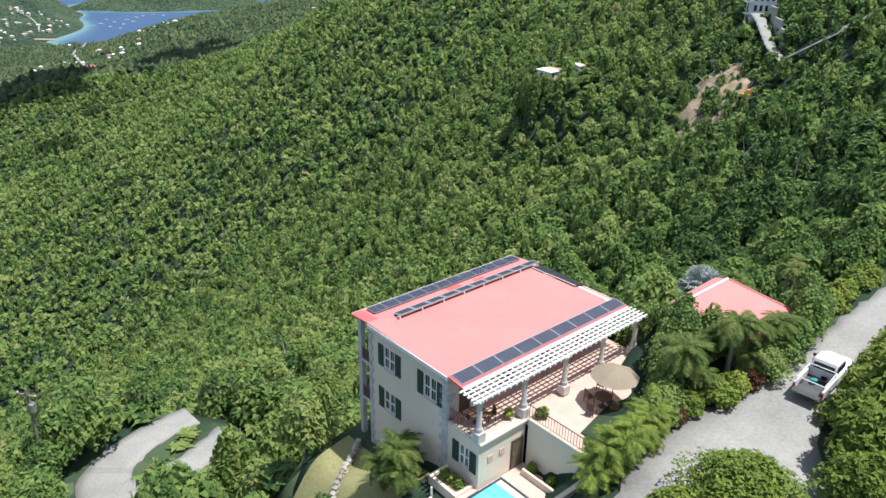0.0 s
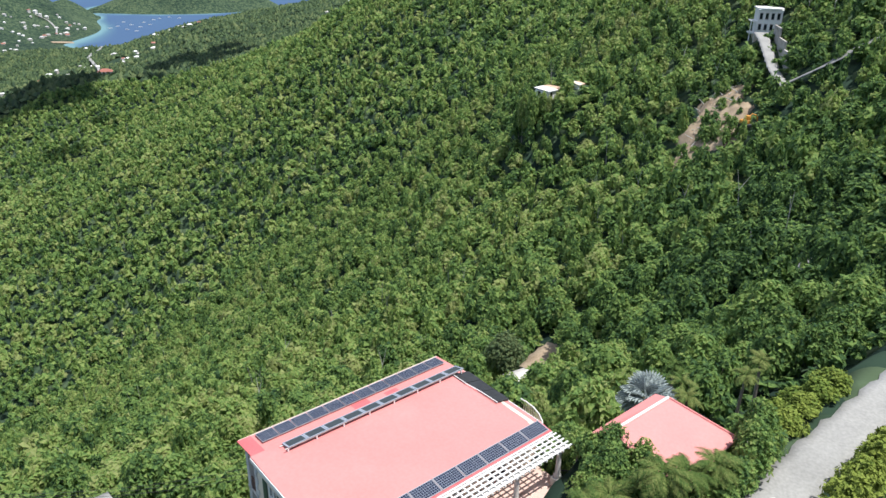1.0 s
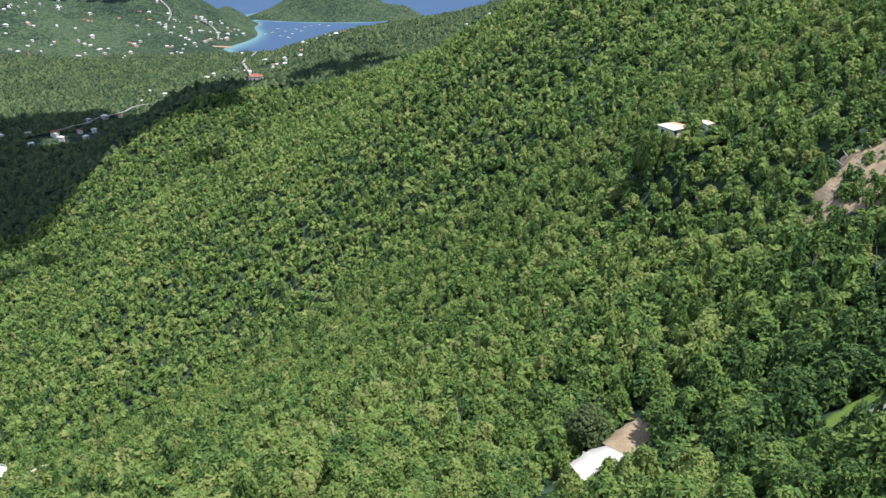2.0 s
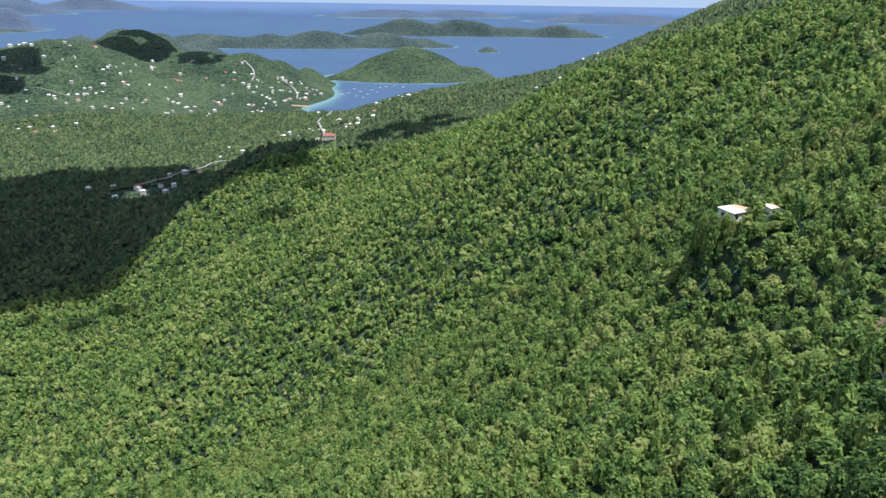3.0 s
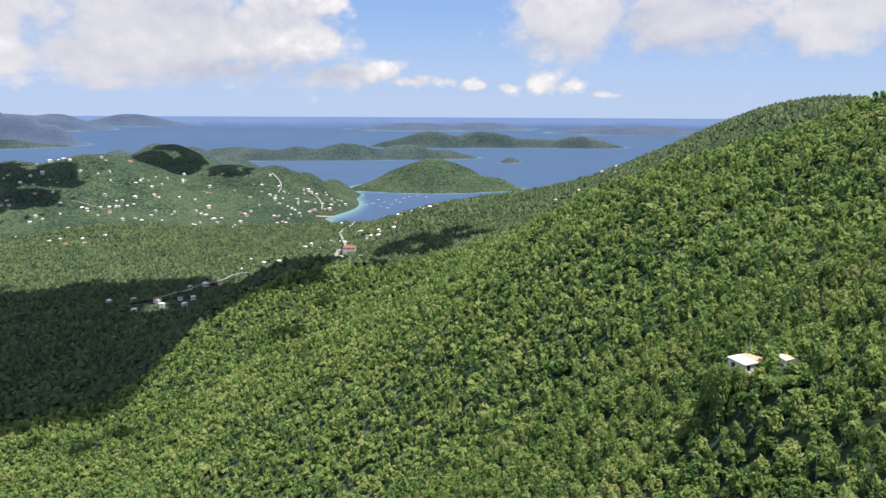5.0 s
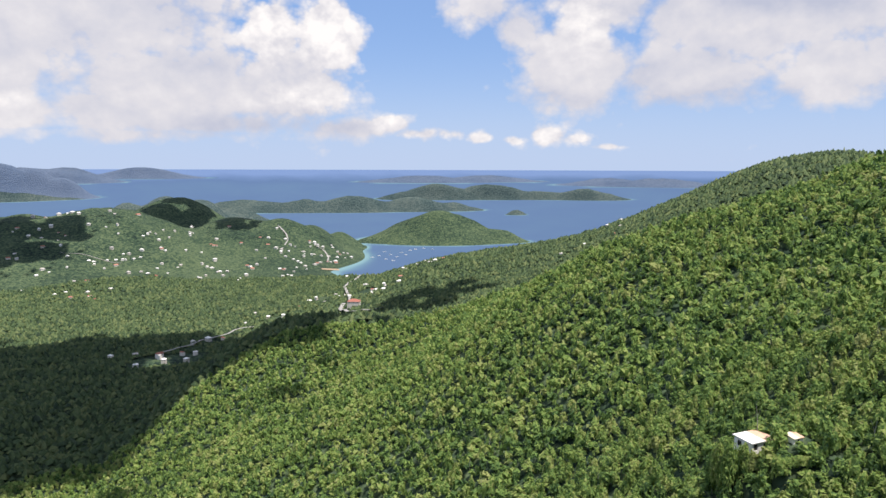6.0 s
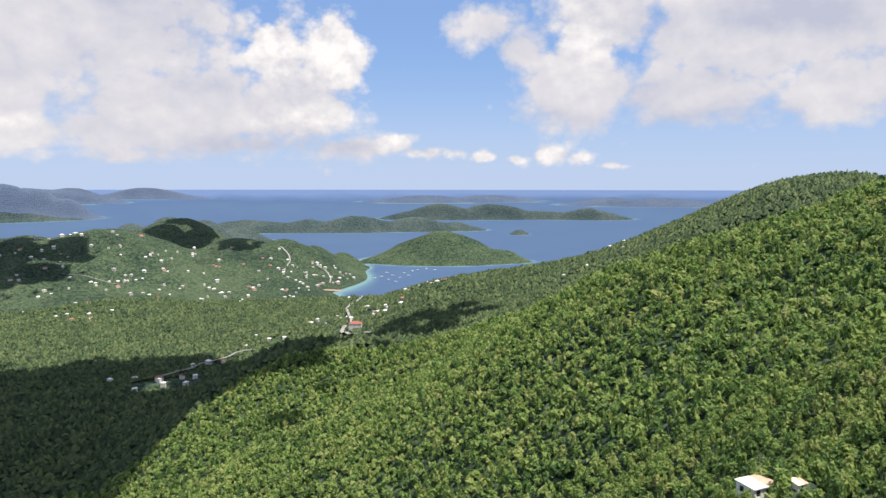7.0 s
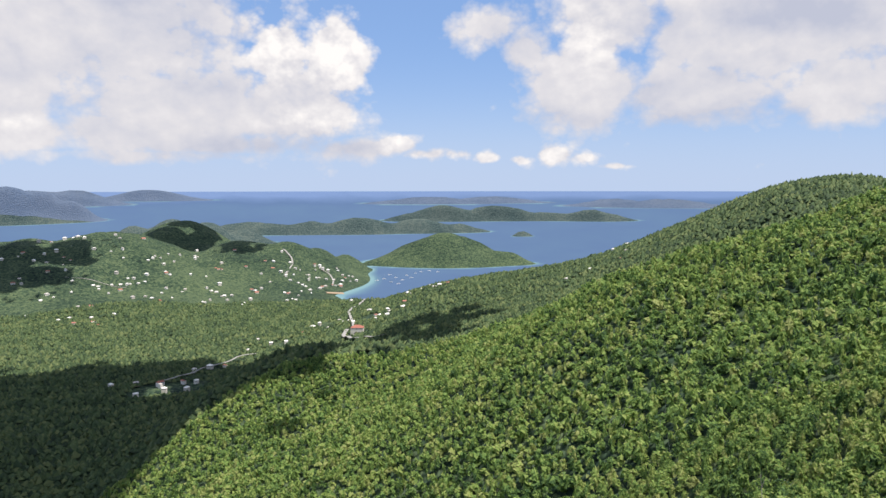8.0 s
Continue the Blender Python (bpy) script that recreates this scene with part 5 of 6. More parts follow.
# planted palms and shrubs
for _u, _v, _h, _l, _s in ((-2.2, 1.6, 2.6, 1.5, 1), (-2.9, 2.4, 1.7, 1.4, 2), (-1.5, 2.7, 2.1, 1.4, 13), (-2.4, 0.8, 1.5, 1.3, 18), (-1.6, 1.9, 1.2, 1.3, 19), (11.3, -8.0, 3.7, 1.9, 3), (14.9, -9.0, 4.2, 1.9, 4), (13.2, -7.2, 2.8, 1.7, 5), (17.0, -9.4, 3.2, 1.6, 22), (19.0, -9.8, 2.9, 1.6, 23), (12.2, -8.6, 1.6, 1.4, 20), (16.2, -9.4, 1.7, 1.5, 21)):
    stand(palm(200 + _s, _h, _l, None, 34, "dark green feather palm with drooping fronds", 0.95, 0.46), _u, _v, None, 40 * _s)
# a thick row of clumping palms between the terrace and the court
_g = random.Random(41)
for _k in range(15):
    _u, _v = 1.6 + 0.42 * _k + _g.uniform(-0.3, 0.3), -9.3 + _g.uniform(-0.7, 0.5) + 0.04 * _k
    stand(palm(260 + _k, _g.uniform(0.9, 2.6), _g.uniform(1.1, 1.5), M_BUSH, 22, "clump of feathery yellow-green palms beside the terrace wall", 0.8, 0.4), _u, _v, None, 70 * _k)
for _u, _v, _h, _s in ((26.0, -4.0, 8.0, 1), (28.0, -2.0, 8.6, 2), (24.0, 1.5, 7.5, 3), (31.0, -5.0, 7.5, 4), (34, 2.0, 8.0, 5), (29.5, 3.0, 8.0, 6), (36.0, -4.0, 7.0, 7), (22.5, 5.0, 7.0, 8)):
    stand(palm(230 + _s, _h, 1.15, None, 22, "tall thin palm rising from the dark gully", 0.9, 0.34), _u, _v, None, 70 * _s)
stand(fan_palm(250, 2.5, 2.1, M_SILVER, "silvery blue fan palm behind the small pink roof"), 24.9, -1.4, -4.2)
for _u, _v, _w, _h, _s in ((12.3, -9.9, 2.6, 1.7, 1), (13.9, -10.1, 2.2, 1.6, 2), (10.6, -9.3, 2.0, 1.3, 3), (21.5, -9.7, 2.2, 1.5, 4), (24.0, -9.2, 2.4, 1.6, 5), (26.5, -9.3, 2.4, 1.7, 6), (29.0, -9.2, 2.5, 1.7, 7), (31.5, -9.1, 2.6, 1.8, 8), (34, -9.0, 2.6, 1.8, 9), (36.5, -8.9, 2.6, 1.8, 10), (15.8, -15.6, 2.6, 2.4, 11), (18.4, -15.3, 2.4, 2.6, 12), (21.3, -15.0, 2.6, 2.8, 13), (24.0, -15.2, 2.8, 2.8, 14), (26.5, -14.9, 2.8, 2.6, 15), (29.0, -14.8, 3.0, 2.6, 16), (31.6, -14.8, 3.0, 2.6, 17), (34.4, -14.9, 3.0, 2.6, 18), (37.0, -15.0, 3.0, 2.6, 19), (25.4, -7.2, 2.9, 2.0, 20), (28.0, -7.1, 2.9, 2.0, 21), (30.6, -7.0, 3.0, 2.0, 22), (33.4, -6.9, 3.0, 2.0, 23), (36.0, -6.9, 3.0, 2.0, 24)):
    stand(bush(300 + _s, _w, _h, M_BUSH, "bright yellow-green shrub at the driveway edge"), _u, _v, None, 50 * _s)
for _u, _v, _s in ((9.0, -9.2, 1), (9.8, -8.6, 2), (15.6, -10.3, 3)):
    stand(bush(330 + _s, 1.7, 1.2, M_RED_LEAF, "dark red-leaved shrub under the palms"), _u, _v, None, 50 * _s)
for _u, _v, _z, _w, _s in ((3.75, -3.6, -6.55, 0.8, 1), (3.75, -5.2, -6.55, 0.85, 2), (3.3, -1.9, -3.3, 0.7, 3), (-0.5, -0.6, -6.6, 0.8, 4), (-0.45, -1.2, -6.6, 0.8, 5), (-0.4, -1.7, -6.6, 0.75, 6), (4.9, -3.1, -3.3, 0.9, 7)):
    stand(bush(340 + _s, _w, 0.75, M_BUSH, "small potted spiky green shrub by the wall", leaf=0.7, leaves=25), _u, _v, _z, 30 * _s)
tagged(stand(broad_tree(360, 5.6, 3.4, M_BUSH, 14, 640, 0.1, 0.2, 0.35), 5.0, -15.2, None), "rounded dense green tree in front of the driveway", "tree", "garden trees")
for _u, _v, _w, _h, _s in ((12.4, -17.6, 3.8, 4.4, 1), (16.5, -18.0, 5.0, 5.6, 2), (2.2, -13.6, 3.0, 2.2, 3), (17.5, -0.6, 3.2, 2.6, 4), (16.9, -10.4, 2.6, 2.4, 5), (18.9, -10.3, 2.6, 2.4, 6), (14.0, -6.2, 2.6, 2.6, 7), (12.4, -7.0, 2.6, 2.6, 8), (10.2, -7.6, 2.2, 2.2, 9), (20.9, -10.2, 2.6, 2.6, 10), (8.4, -8.6, 2.2, 2.2, 11), (24.8, -8.2, 3.2, 3.4, 12), (15.9, -5.2, 2.4, 2.6, 13), (15.6, -7.4, 2.4, 2.6, 14), (9.6, -18.6, 3.4, 3.4, 15), (14.2, -16.9, 2.8, 4.0, 16), (22.9, -10.0, 2.8, 3.8, 17), (24.6, -9.4, 2.8, 4.2, 18)):
    _t = stand(broad_tree(370 + _s, _w, _h, M_BUSH if _s in (1, 2, 3, 15, 16) else None, 10, 190, 0.24, 0.15, 0.45), _u, _v, None, 60 * _s)
    tagged(_t, "dense green garden tree beside the driveway", "tree", "garden trees")


for _k, (_u, _v) in enumerate(((9.4, -8.4), (10.4, -7.9), (11.4, -7.1), (12.2, -6.3), (13.1, -5.6), (14.0, -5.0), (14.9, -4.7), (15.8, -3.8), (16.3, -2.6), (12.6, -7.6), (14.2, -6.6), (15.6, -5.6), (16.4, -1.2), (17.0, -4.4), (7.6, -8.6), (17.4, -6.4), (16.4, -8.2))):
    stand(bush(430 + _k, 2.1, 2.3, M_LEAF, "leafy green shrub at the edge of the terrace", 0.1, 0.45, 0.26, 90), _u, _v, None, 47 * _k)


# ---- guest cottage ----
cottage = thing("cottage", "small cottage with a pink hipped roof among palms", "cottage")
_bm = bmesh.new()
_rv = [_bm.verts.new(p) for p in ((17.3, -4.2, 0.85), (22.7, -4.3, 0.9), (17.1, -8.9, -0.55), (23.9, -8.6, -0.2), (16.7, -3.0, 0.2), (22.8, -3.3, 0.6))]
_bm.faces.new((_rv[0], _rv[2], _rv[3], _rv[1])), _bm.faces.new((_rv[1], _rv[5], _rv[4], _rv[0])), _bm.faces.new((_rv[1], _rv[3], _rv[5]))
bmesh.ops.recalc_face_normals(_bm, faces=_bm.faces[:])
bmesh.ops.solidify(_bm, geom=_bm.faces[:], thickness=0.14)
part("roof", _bm, M_PINK, cottage)
part("ridge_cap", tube(bmesh.new(), [(17.2, -4.2, 0.88), (22.7, -4.3, 0.93)], 0.09, 6), M_WHITE, cottage)
part("ridge_cap", tube(bmesh.new(), [(22.7, -4.3, 0.92), (23.9, -8.6, -0.17)], 0.07, 6), M_PINK, cottage)
part("fascia", boxes((17.1, 17.18, -8.9, -4.3, -0.7, -0.56)), M_WHITE, cottage)
part("wall", prism([(17.6, -8.4), (22.8, -8.4), (22.4, -3.5), (17.6, -3.4)], -4.2, [-0.6, -0.6, 0.1, 0.1]), M_TAN, cottage)
part("window", boxes((18.0, 19.2, -8.52, -8.44, -2.2, -1.1)), M_GLASS, cottage)
part("door", boxes((20.2, 21.1, -8.54, -8.46, -3.6, -1.5)), M_DOOR, cottage)


# ---- pickup truck ----
M_CAR = mat("white_car_paint", (0.72, 0.72, 0.72), (0.8, 0.8, 0.8), 0.25, 0.7, 6.0)
M_DARK = mat("dark_plastic", (0.015, 0.015, 0.016), (0.04, 0.04, 0.042), 0.6, 2.0, 18.0)
M_BED = mat("grey_bed_liner", (0.035, 0.036, 0.04), (0.1, 0.1, 0.105), 0.7, 1.2, 12.0, 0.004)
M_TEAL = mat("teal_plastic", (0.02, 0.3, 0.28), (0.04, 0.4, 0.36), 0.4, 2.0, 18.0)
M_LAMP = mat("red_lamp_glass", (0.35, 0.01, 0.01), (0.45, 0.02, 0.02), 0.2, 2.0, 18.0)
_q = HOUSE_POSE @ Vector((18.9, -13.1, 0))
truck = thing("pickup_truck", "white crew-cab pickup truck parked on the driveway", "pickup truck", pose(_q.x, _q.y, float(drive_height(18.9)) + 0.05, 0, -2.0, TURN + 3))


def section(rows, half):
    """A body from rows of x, bottom, top and half width, lofted along x."""
    bm = bmesh.new()
    rings = []
    for x, lo, hi, w in rows:
        w = w * half
        rings.append([bm.verts.new(p) for p in ((x, -w, lo), (x, w, lo), (x, w * 0.98, hi - 0.08), (x, w * 0.86, hi), (x, -w * 0.86, hi), (x, -w * 0.98, hi - 0.08))])
    for a, b in zip(rings, rings[1:]):
        for k in range(6):
            bm.faces.new((a[k], a[(k + 1) % 6], b[(k + 1) % 6], b[k]))
    bm.faces.new(rings[0][::-1]), bm.faces.new(rings[-1])
    bmesh.ops.recalc_face_normals(bm, faces=bm.faces[:])
    return bm


part("body", section([(-0.35, 0.42, 1.0, 1), (1.3, 0.42, 1.05, 1), (2.2, 0.42, 1.0, 0.97), (2.55, 0.48, 0.86, 0.88)], 0.88), M_CAR, truck)
part("cab", section([(-0.4, 0.9, 1.5, 0.9), (-0.3, 0.9, 1.72, 0.88), (0.7, 0.9, 1.74, 0.88), (1.35, 0.9, 1.08, 0.9)], 0.82), M_CAR, truck)
part("windscreen", prism([(0.78, -0.64), (1.3, -0.7), (1.3, 0.7), (0.78, 0.64)], [1.67, 1.1, 1.1, 1.67], [1.7, 1.14, 1.14, 1.7]), M_GLASS, truck)
part("rear_window", boxes((-0.42, -0.37, -0.6, 0.6, 1.15, 1.55)), M_GLASS, truck)
for _s in (-1, 1):
    for _a, _b2 in ((-0.25, 0.28), (0.34, 0.85)):
        part("side_window", boxes((_a, _b2, _s * 0.74 - 0.03, _s * 0.74 + 0.03, 1.15, 1.55)), M_GLASS, truck)
    part("bed_side", boxes((-2.5, -0.42, _s * 0.8 - 0.07, _s * 0.8 + 0.07, 0.45, 1.02), bevel=0.02), M_CAR, truck)
    part("bed_rail", tube(bmesh.new(), [(-2.3, _s * 0.78, 1.25), (-0.5, _s * 0.78, 1.32)], 0.03, 6), M_CAR, truck)
    part("mirror", boxes((0.85, 0.98, _s * 1.0 - 0.1, _s * 1.0 + 0.1, 1.1, 1.28), bevel=0.02), M_DARK, truck)
    part("tail_light", boxes((-2.54, -2.5, _s * 0.8 - 0.07, _s * 0.8 + 0.07, 0.6, 0.9)), M_LAMP, truck)
    for _x2 in (-1.6, 1.55):
        _bm = bmesh.new()
        bmesh.ops.create_cone(_bm, cap_ends=True, segments=20, radius1=0.36, radius2=0.36, depth=0.24, matrix=Matrix.Translation((_x2, _s * 0.76, 0.36)) @ Matrix.Rotation(radians(90), 4, "X"))
        _w = part("wheel", _bm, M_DARK, truck)
        _bm = bmesh.new()
        bmesh.ops.create_cone(_bm, cap_ends=True, segments=16, radius1=0.2, radius2=0.2, depth=0.26, matrix=Matrix.Translation((_x2, _s * 0.76, 0.36)) @ Matrix.Rotation(radians(90), 4, "X"))
        part("rim", _bm, M_SILVER_METAL, _w)
part("bed_floor", boxes((-2.45, -0.42, -0.73, 0.73, 0.5, 0.56)), M_BED, truck)
part("tailgate", boxes((-2.95, -2.46, -0.78, 0.78, 0.62, 0.68), bevel=0.02), M_BED, truck, "lowered grey tailgate")
part("bumper", boxes((-2.6, -2.47, -0.8, 0.8, 0.36, 0.52), bevel=0.02), M_SILVER_METAL, truck)
part("rack_bar", tube(bmesh.new(), [(-2.3, -0.78, 1.0), (-2.3, -0.78, 1.26), (-2.3, 0.78, 1.26), (-2.3, 0.78, 1.0)], 0.03, 6), M_CAR, truck)
part("rack_bar", tube(bmesh.new(), [(-0.5, -0.78, 1.0), (-0.5, -0.78, 1.34), (-0.5, 0.78, 1.34), (-0.5, 0.78, 1.0)], 0.03, 6), M_CAR, truck)
bucket = thing("bucket", "small teal plastic bucket in the truck bed", "bucket", truck.matrix_world @ pose(-1.3, 0.1, 0.565))
part("pail", lathe([(0.13, 0), (0.16, 0.3), (0.17, 0.3), (0.17, 0.32)], 14), M_TEAL, bucket)
part("handle", tube(bmesh.new(), [(0.17 * math.cos(a), 0, 0.3 + 0.17 * math.sin(a)) for a in (math.pi * k / 6 for k in range(7))], 0.01, 5), M_DARK, bucket)
crate = thing("crate", "dark plastic crate lying in the truck bed", "crate", truck.matrix_world @ pose(-0.85, -0.25, 0.565, 0, 0, 8))
part("floor", boxes((-0.28, 0.28, -0.2, 0.2, 0, 0.03)), M_DARK, crate)
for _r in ((-0.28, -0.25, -0.2, 0.2, 0.03, 0.3), (0.25, 0.28, -0.2, 0.2, 0.03, 0.3), (-0.25, 0.25, -0.2, -0.17, 0.03, 0.3), (-0.25, 0.25, 0.17, 0.2, 0.03, 0.3)):
    part("side", boxes(_r), M_DARK, crate)


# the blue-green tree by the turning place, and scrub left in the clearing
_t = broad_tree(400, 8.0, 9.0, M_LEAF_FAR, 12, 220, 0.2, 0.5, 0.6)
_t.matrix_world = pose(-19.0, 124.5, float(land(-19.0, 124.5)), 0, 0, 20)
tagged(_t, "large blue-green tree beside the bare turning place", "tree")
_g = random.Random(17)
_b1 = bush(410, 3.4, 3.6, M_LEAF, "scrubby green bush standing on the cleared earth", 0.1, 0.4, 0.34, 60, 6)
for _k in range(9):
    _x2, _y2 = 15 + _g.uniform(-7, 7), 206 + _g.uniform(-15, 16)
    _x2 += (_y2 - 206) * 0.2
    _m = pose(_x2, _y2, float(land(_x2, _y2)) + 0.4, 0, 0, _g.uniform(0, 360))
    _s = _g.uniform(0.6, 1.3)
    if _k == 0:
        _b1.matrix_world = _m
    else:
        copy_thing(_b1, _m @ Matrix.Diagonal((_s, _s, _s * 1.2, 1)))

# trees that stand close below the white villa
_g = random.Random(23)
for _k in range(13):
    _x2, _y2 = -44.0 + 2.1 * _k + _g.uniform(-0.8, 0.8), 243.0 + _g.uniform(-2.0, 1.2) + 0.25 * abs(_k - 4)
    _z = float(land(_x2, _y2))
    _h = max(2.5, -43.2 + _g.uniform(-0.8, 0.5) - _z)
    copy_thing(TREES[_k % 6], pose(_x2, _y2, _z, 0, 0, _g.uniform(0, 360)) @ Matrix.Diagonal((0.85, 0.85, _h / 7.0, 1)))


# ---- houses across the valley ----
M_FAR_WALL = mat("pale_far_wall", (0.5, 0.46, 0.4), (0.72, 0.69, 0.64), 0.8, 0.2, 2.0, random_mix=0.5)
M_FAR_ROOF = mat("pale_far_roof", (0.45, 0.42, 0.4), (0.85, 0.84, 0.82), 0.6, 0.1, 1.0, random_mix=0.8)
M_RUST = mat("rusty_red_roof", (0.28, 0.1, 0.07), (0.42, 0.18, 0.13), 0.75, 0.3, 2.0, random_mix=0.4)
M_TILE_ROOF = mat("faded_clay_roof", (0.45, 0.28, 0.19), (0.62, 0.43, 0.32), 0.8, 0.5, 5.0, 0.01)


def far_house(label, wide, deep, tall, mate, hip):
    """A small house: walls, a hipped or gabled roof with eaves, windows and a door."""
    ob = tagged(new("far_house"), label, "house", "village houses")
    part("wall", boxes((-wide / 2, wide / 2, -deep / 2, deep / 2, -9, tall)), M_FAR_WALL, ob)
    bm = bmesh.new()
    w, d, r = wide / 2 + 0.6, deep / 2 + 0.6, wide / 2 - (deep / 2 if hip else 0)
    lo = [bm.verts.new((x, y, tall + 0.02)) for x, y in ((-w, -d), (w, -d), (w, d), (-w, d))]
    hi = [bm.verts.new((x, 0, tall + 0.32 * deep)) for x in (-max(r, 0.3), max(r, 0.3))]
    for f in ((lo[0], lo[1], hi[1], hi[0]), (lo[2], lo[3], hi[0], hi[1]), (lo[1], lo[2], hi[1]), (lo[3], lo[0], hi[0]), (lo[3], lo[2], lo[1], lo[0])):
        bm.faces.new(f)
    part("roof", bm, mate, ob)
    for s in (-1, 1):
        for k in range(3):
            x = -wide * 0.33 + wide * 0.33 * k
            part("window", boxes((x - 0.6, x + 0.6, s * deep / 2 - 0.05, s * deep / 2 + 0.05, tall - 2.1, tall - 0.8)), M_GLASS, ob)
    return ob


KINDS = [
    far_house("white-roofed village house on the far hillside", 12, 8, 3.4, M_FAR_ROOF, True), far_house("pale two-storey village house with hipped roof", 11, 9, 6.0, M_FAR_ROOF, True),
    far_house("small pale village house with gabled roof", 9, 7, 3.2, M_FAR_ROOF, False), far_house("village house with a rusty red roof", 12, 8, 3.2, M_RUST, False),
]
HILL_HOMES = [
    (-2078, 1076), (-2093, 1045), (-2001, 979), (-1969, 1212), (-2028, 905), (-1883, 946), (-1796, 1034), (-1764, 1047), (-1737, 1059), (-1736, 1078), (-1753, 1149), (-1817, 1213), (-1835, 1160),
    (-1990, 1403), (-1883, 1324), (-1803, 1340), (-1813, 1367), (-1735, 1260), (-1744, 1474), (-1669, 1150), (-1558, 1148), (-1534, 1182), (-1520, 1357), (-1648, 1619), (-1533, 1548), (-1642, 1678),
    (-1697, 1531), (-1636, 1463), (-1546, 1456), (-1580, 1600), (-1560, 1650), (-1600, 1700), (-1500, 1600),
]
VALLEY_HOMES = [
    (-1650, 862), (-1503, 782), (-1589, 813), (-1512, 874), (-1536, 835), (-1043, 1024), (-1011, 1065), (-996, 1020), (-940, 1093), (-994, 1130), (-905, 1088), (-930, 1168), (-967, 1230),
    (-990, 1297), (-925, 588), (-923, 661), (-904, 670), (-885, 642), (-932, 630), (-1023, 904), (-998, 918), (-1778, 866), (-955, 1045), (-920, 1110), (-1100, 1330), (-1180, 1400), (-1240, 1480),
]
RIDGE_HOMES = [(-577, 1444), (-584, 1392), (-521, 1287), (-579, 1282), (-596, 1222), (-610, 1250), (-530, 1330), (-1268, 1358), (-1318, 1446), (-1332, 1570), (-984, 1316), (-932, 1317), (-991, 1250), (-1412, 1274), (-1454, 1174), (-1509, 1235), (-1911, 846), (-1957, 933), (-1772, 960), (-920, 1069), (-969, 738), (-962, 761), (-966, 708), (-1015, 848)]
_g = random.Random(21)
_spots = [(x, y) for x, y in HILL_HOMES + VALLEY_HOMES + RIDGE_HOMES]
for _x, _y in HILL_HOMES + VALLEY_HOMES[:20]:
    for _q in range(_g.choice((0, 1, 1, 2))):
        _spots.append((_x + _g.uniform(-60, 60), _y + _g.uniform(-60, 60)))
for _k in range(34):
    _spots.append((-1560 + _g.uniform(-110, 90), 1560 + _g.uniform(-120, 130)))
for _k in range(70):
    _a, _d = radians(_g.uniform(47.5, 70.0)), _g.triangular(1780, 2450, 2050)
    _spots.append((CENTRE[0] - _d * math.sin(_a), CENTRE[1] + _d * math.cos(_a)))
for _k, (_x, _y) in enumerate(_spots):
    _z = float(land(_x, _y))
    if _z < SEA_LEVEL + 4:
        continue
    _p = drawn_in((_x, _y, _z + (2.2 if math.hypot(_x - CENTRE[0], _y - CENTRE[1]) < 1850 else 0.3)))
    _m = pose(*_p, 0, 0, _g.uniform(-30, 70) + 37)
    _src = KINDS[_g.choice((0, 0, 1, 2, 2, 3))]
    _s = _g.uniform(0.45, 0.85)
    if _k < 4:
        KINDS[_k].matrix_world = _m
    else:
        copy_thing(_src, _m @ Matrix.Diagonal((_s, _s, _s, 1)))

# the brown house with its ring road on the spur
spur = tagged(far_house("large brown-walled house on a cleared spur", 22, 14, 6.0, M_RUST, True), "", "house")
spur.matrix_world = pose(-885, 985, float(land(-885, 985)) + 6, 0, 0, 35)
for _name, _w, _pts in (
    ("village_road", 2.6, [(-1346, 1558), (-1283, 1430), (-1180, 1290), (-1085, 1178), (-1048, 1126), (-990, 1075), (-946, 1037), (-915, 1005)]),
    ("spur_road", 3.5, [(-925, 1000), (-895, 958), (-860, 938), (-827, 924), (-790, 916), (-751, 913)]),
    ("hill_road", 2.3, [(-1775, 1570), (-1690, 1540), (-1683, 1519), (-1626, 1447)]),
    ("hill_road", 2.3, [(-1529, 1544), (-1580, 1600), (-1631, 1630), (-1653, 1607)]),
    ("hill_road", 1.6, [(-1860, 933), (-1788, 974), (-1729, 1022)]),
    ("valley_road", 1.7, [(-940, 640), (-950, 690), (-965, 742), (-980, 797), (-971, 830)]),
    ("beach_lot", 22.0, [(-1477, 1470), (-1455, 1500), (-1431, 1531)]),
):
    _t = np.array(_pts, float)
    _d = np.r_[0, np.cumsum(np.hypot(*np.diff(_t, axis=0).T))]
    _s = np.linspace(0, _d[-1], max(4, int(_d[-1] / 15)))
    _xy = np.stack([np.interp(_s, _d, _t[:, 0]), np.interp(_s, _d, _t[:, 1])], -1)
    strip(_name, _xy, [_w] * len(_xy), land(_xy[:, 0], _xy[:, 1]) + np.where(np.hypot(_xy[:, 0] - CENTRE[0], _xy[:, 1] - CENTRE[1]) < 1850, 6.0, 1.0) * (1.0 if _w < 10 else 0.6), M_DIRT if _w > 10 else M_ROAD, "pale road winding between the far houses", 8.0)


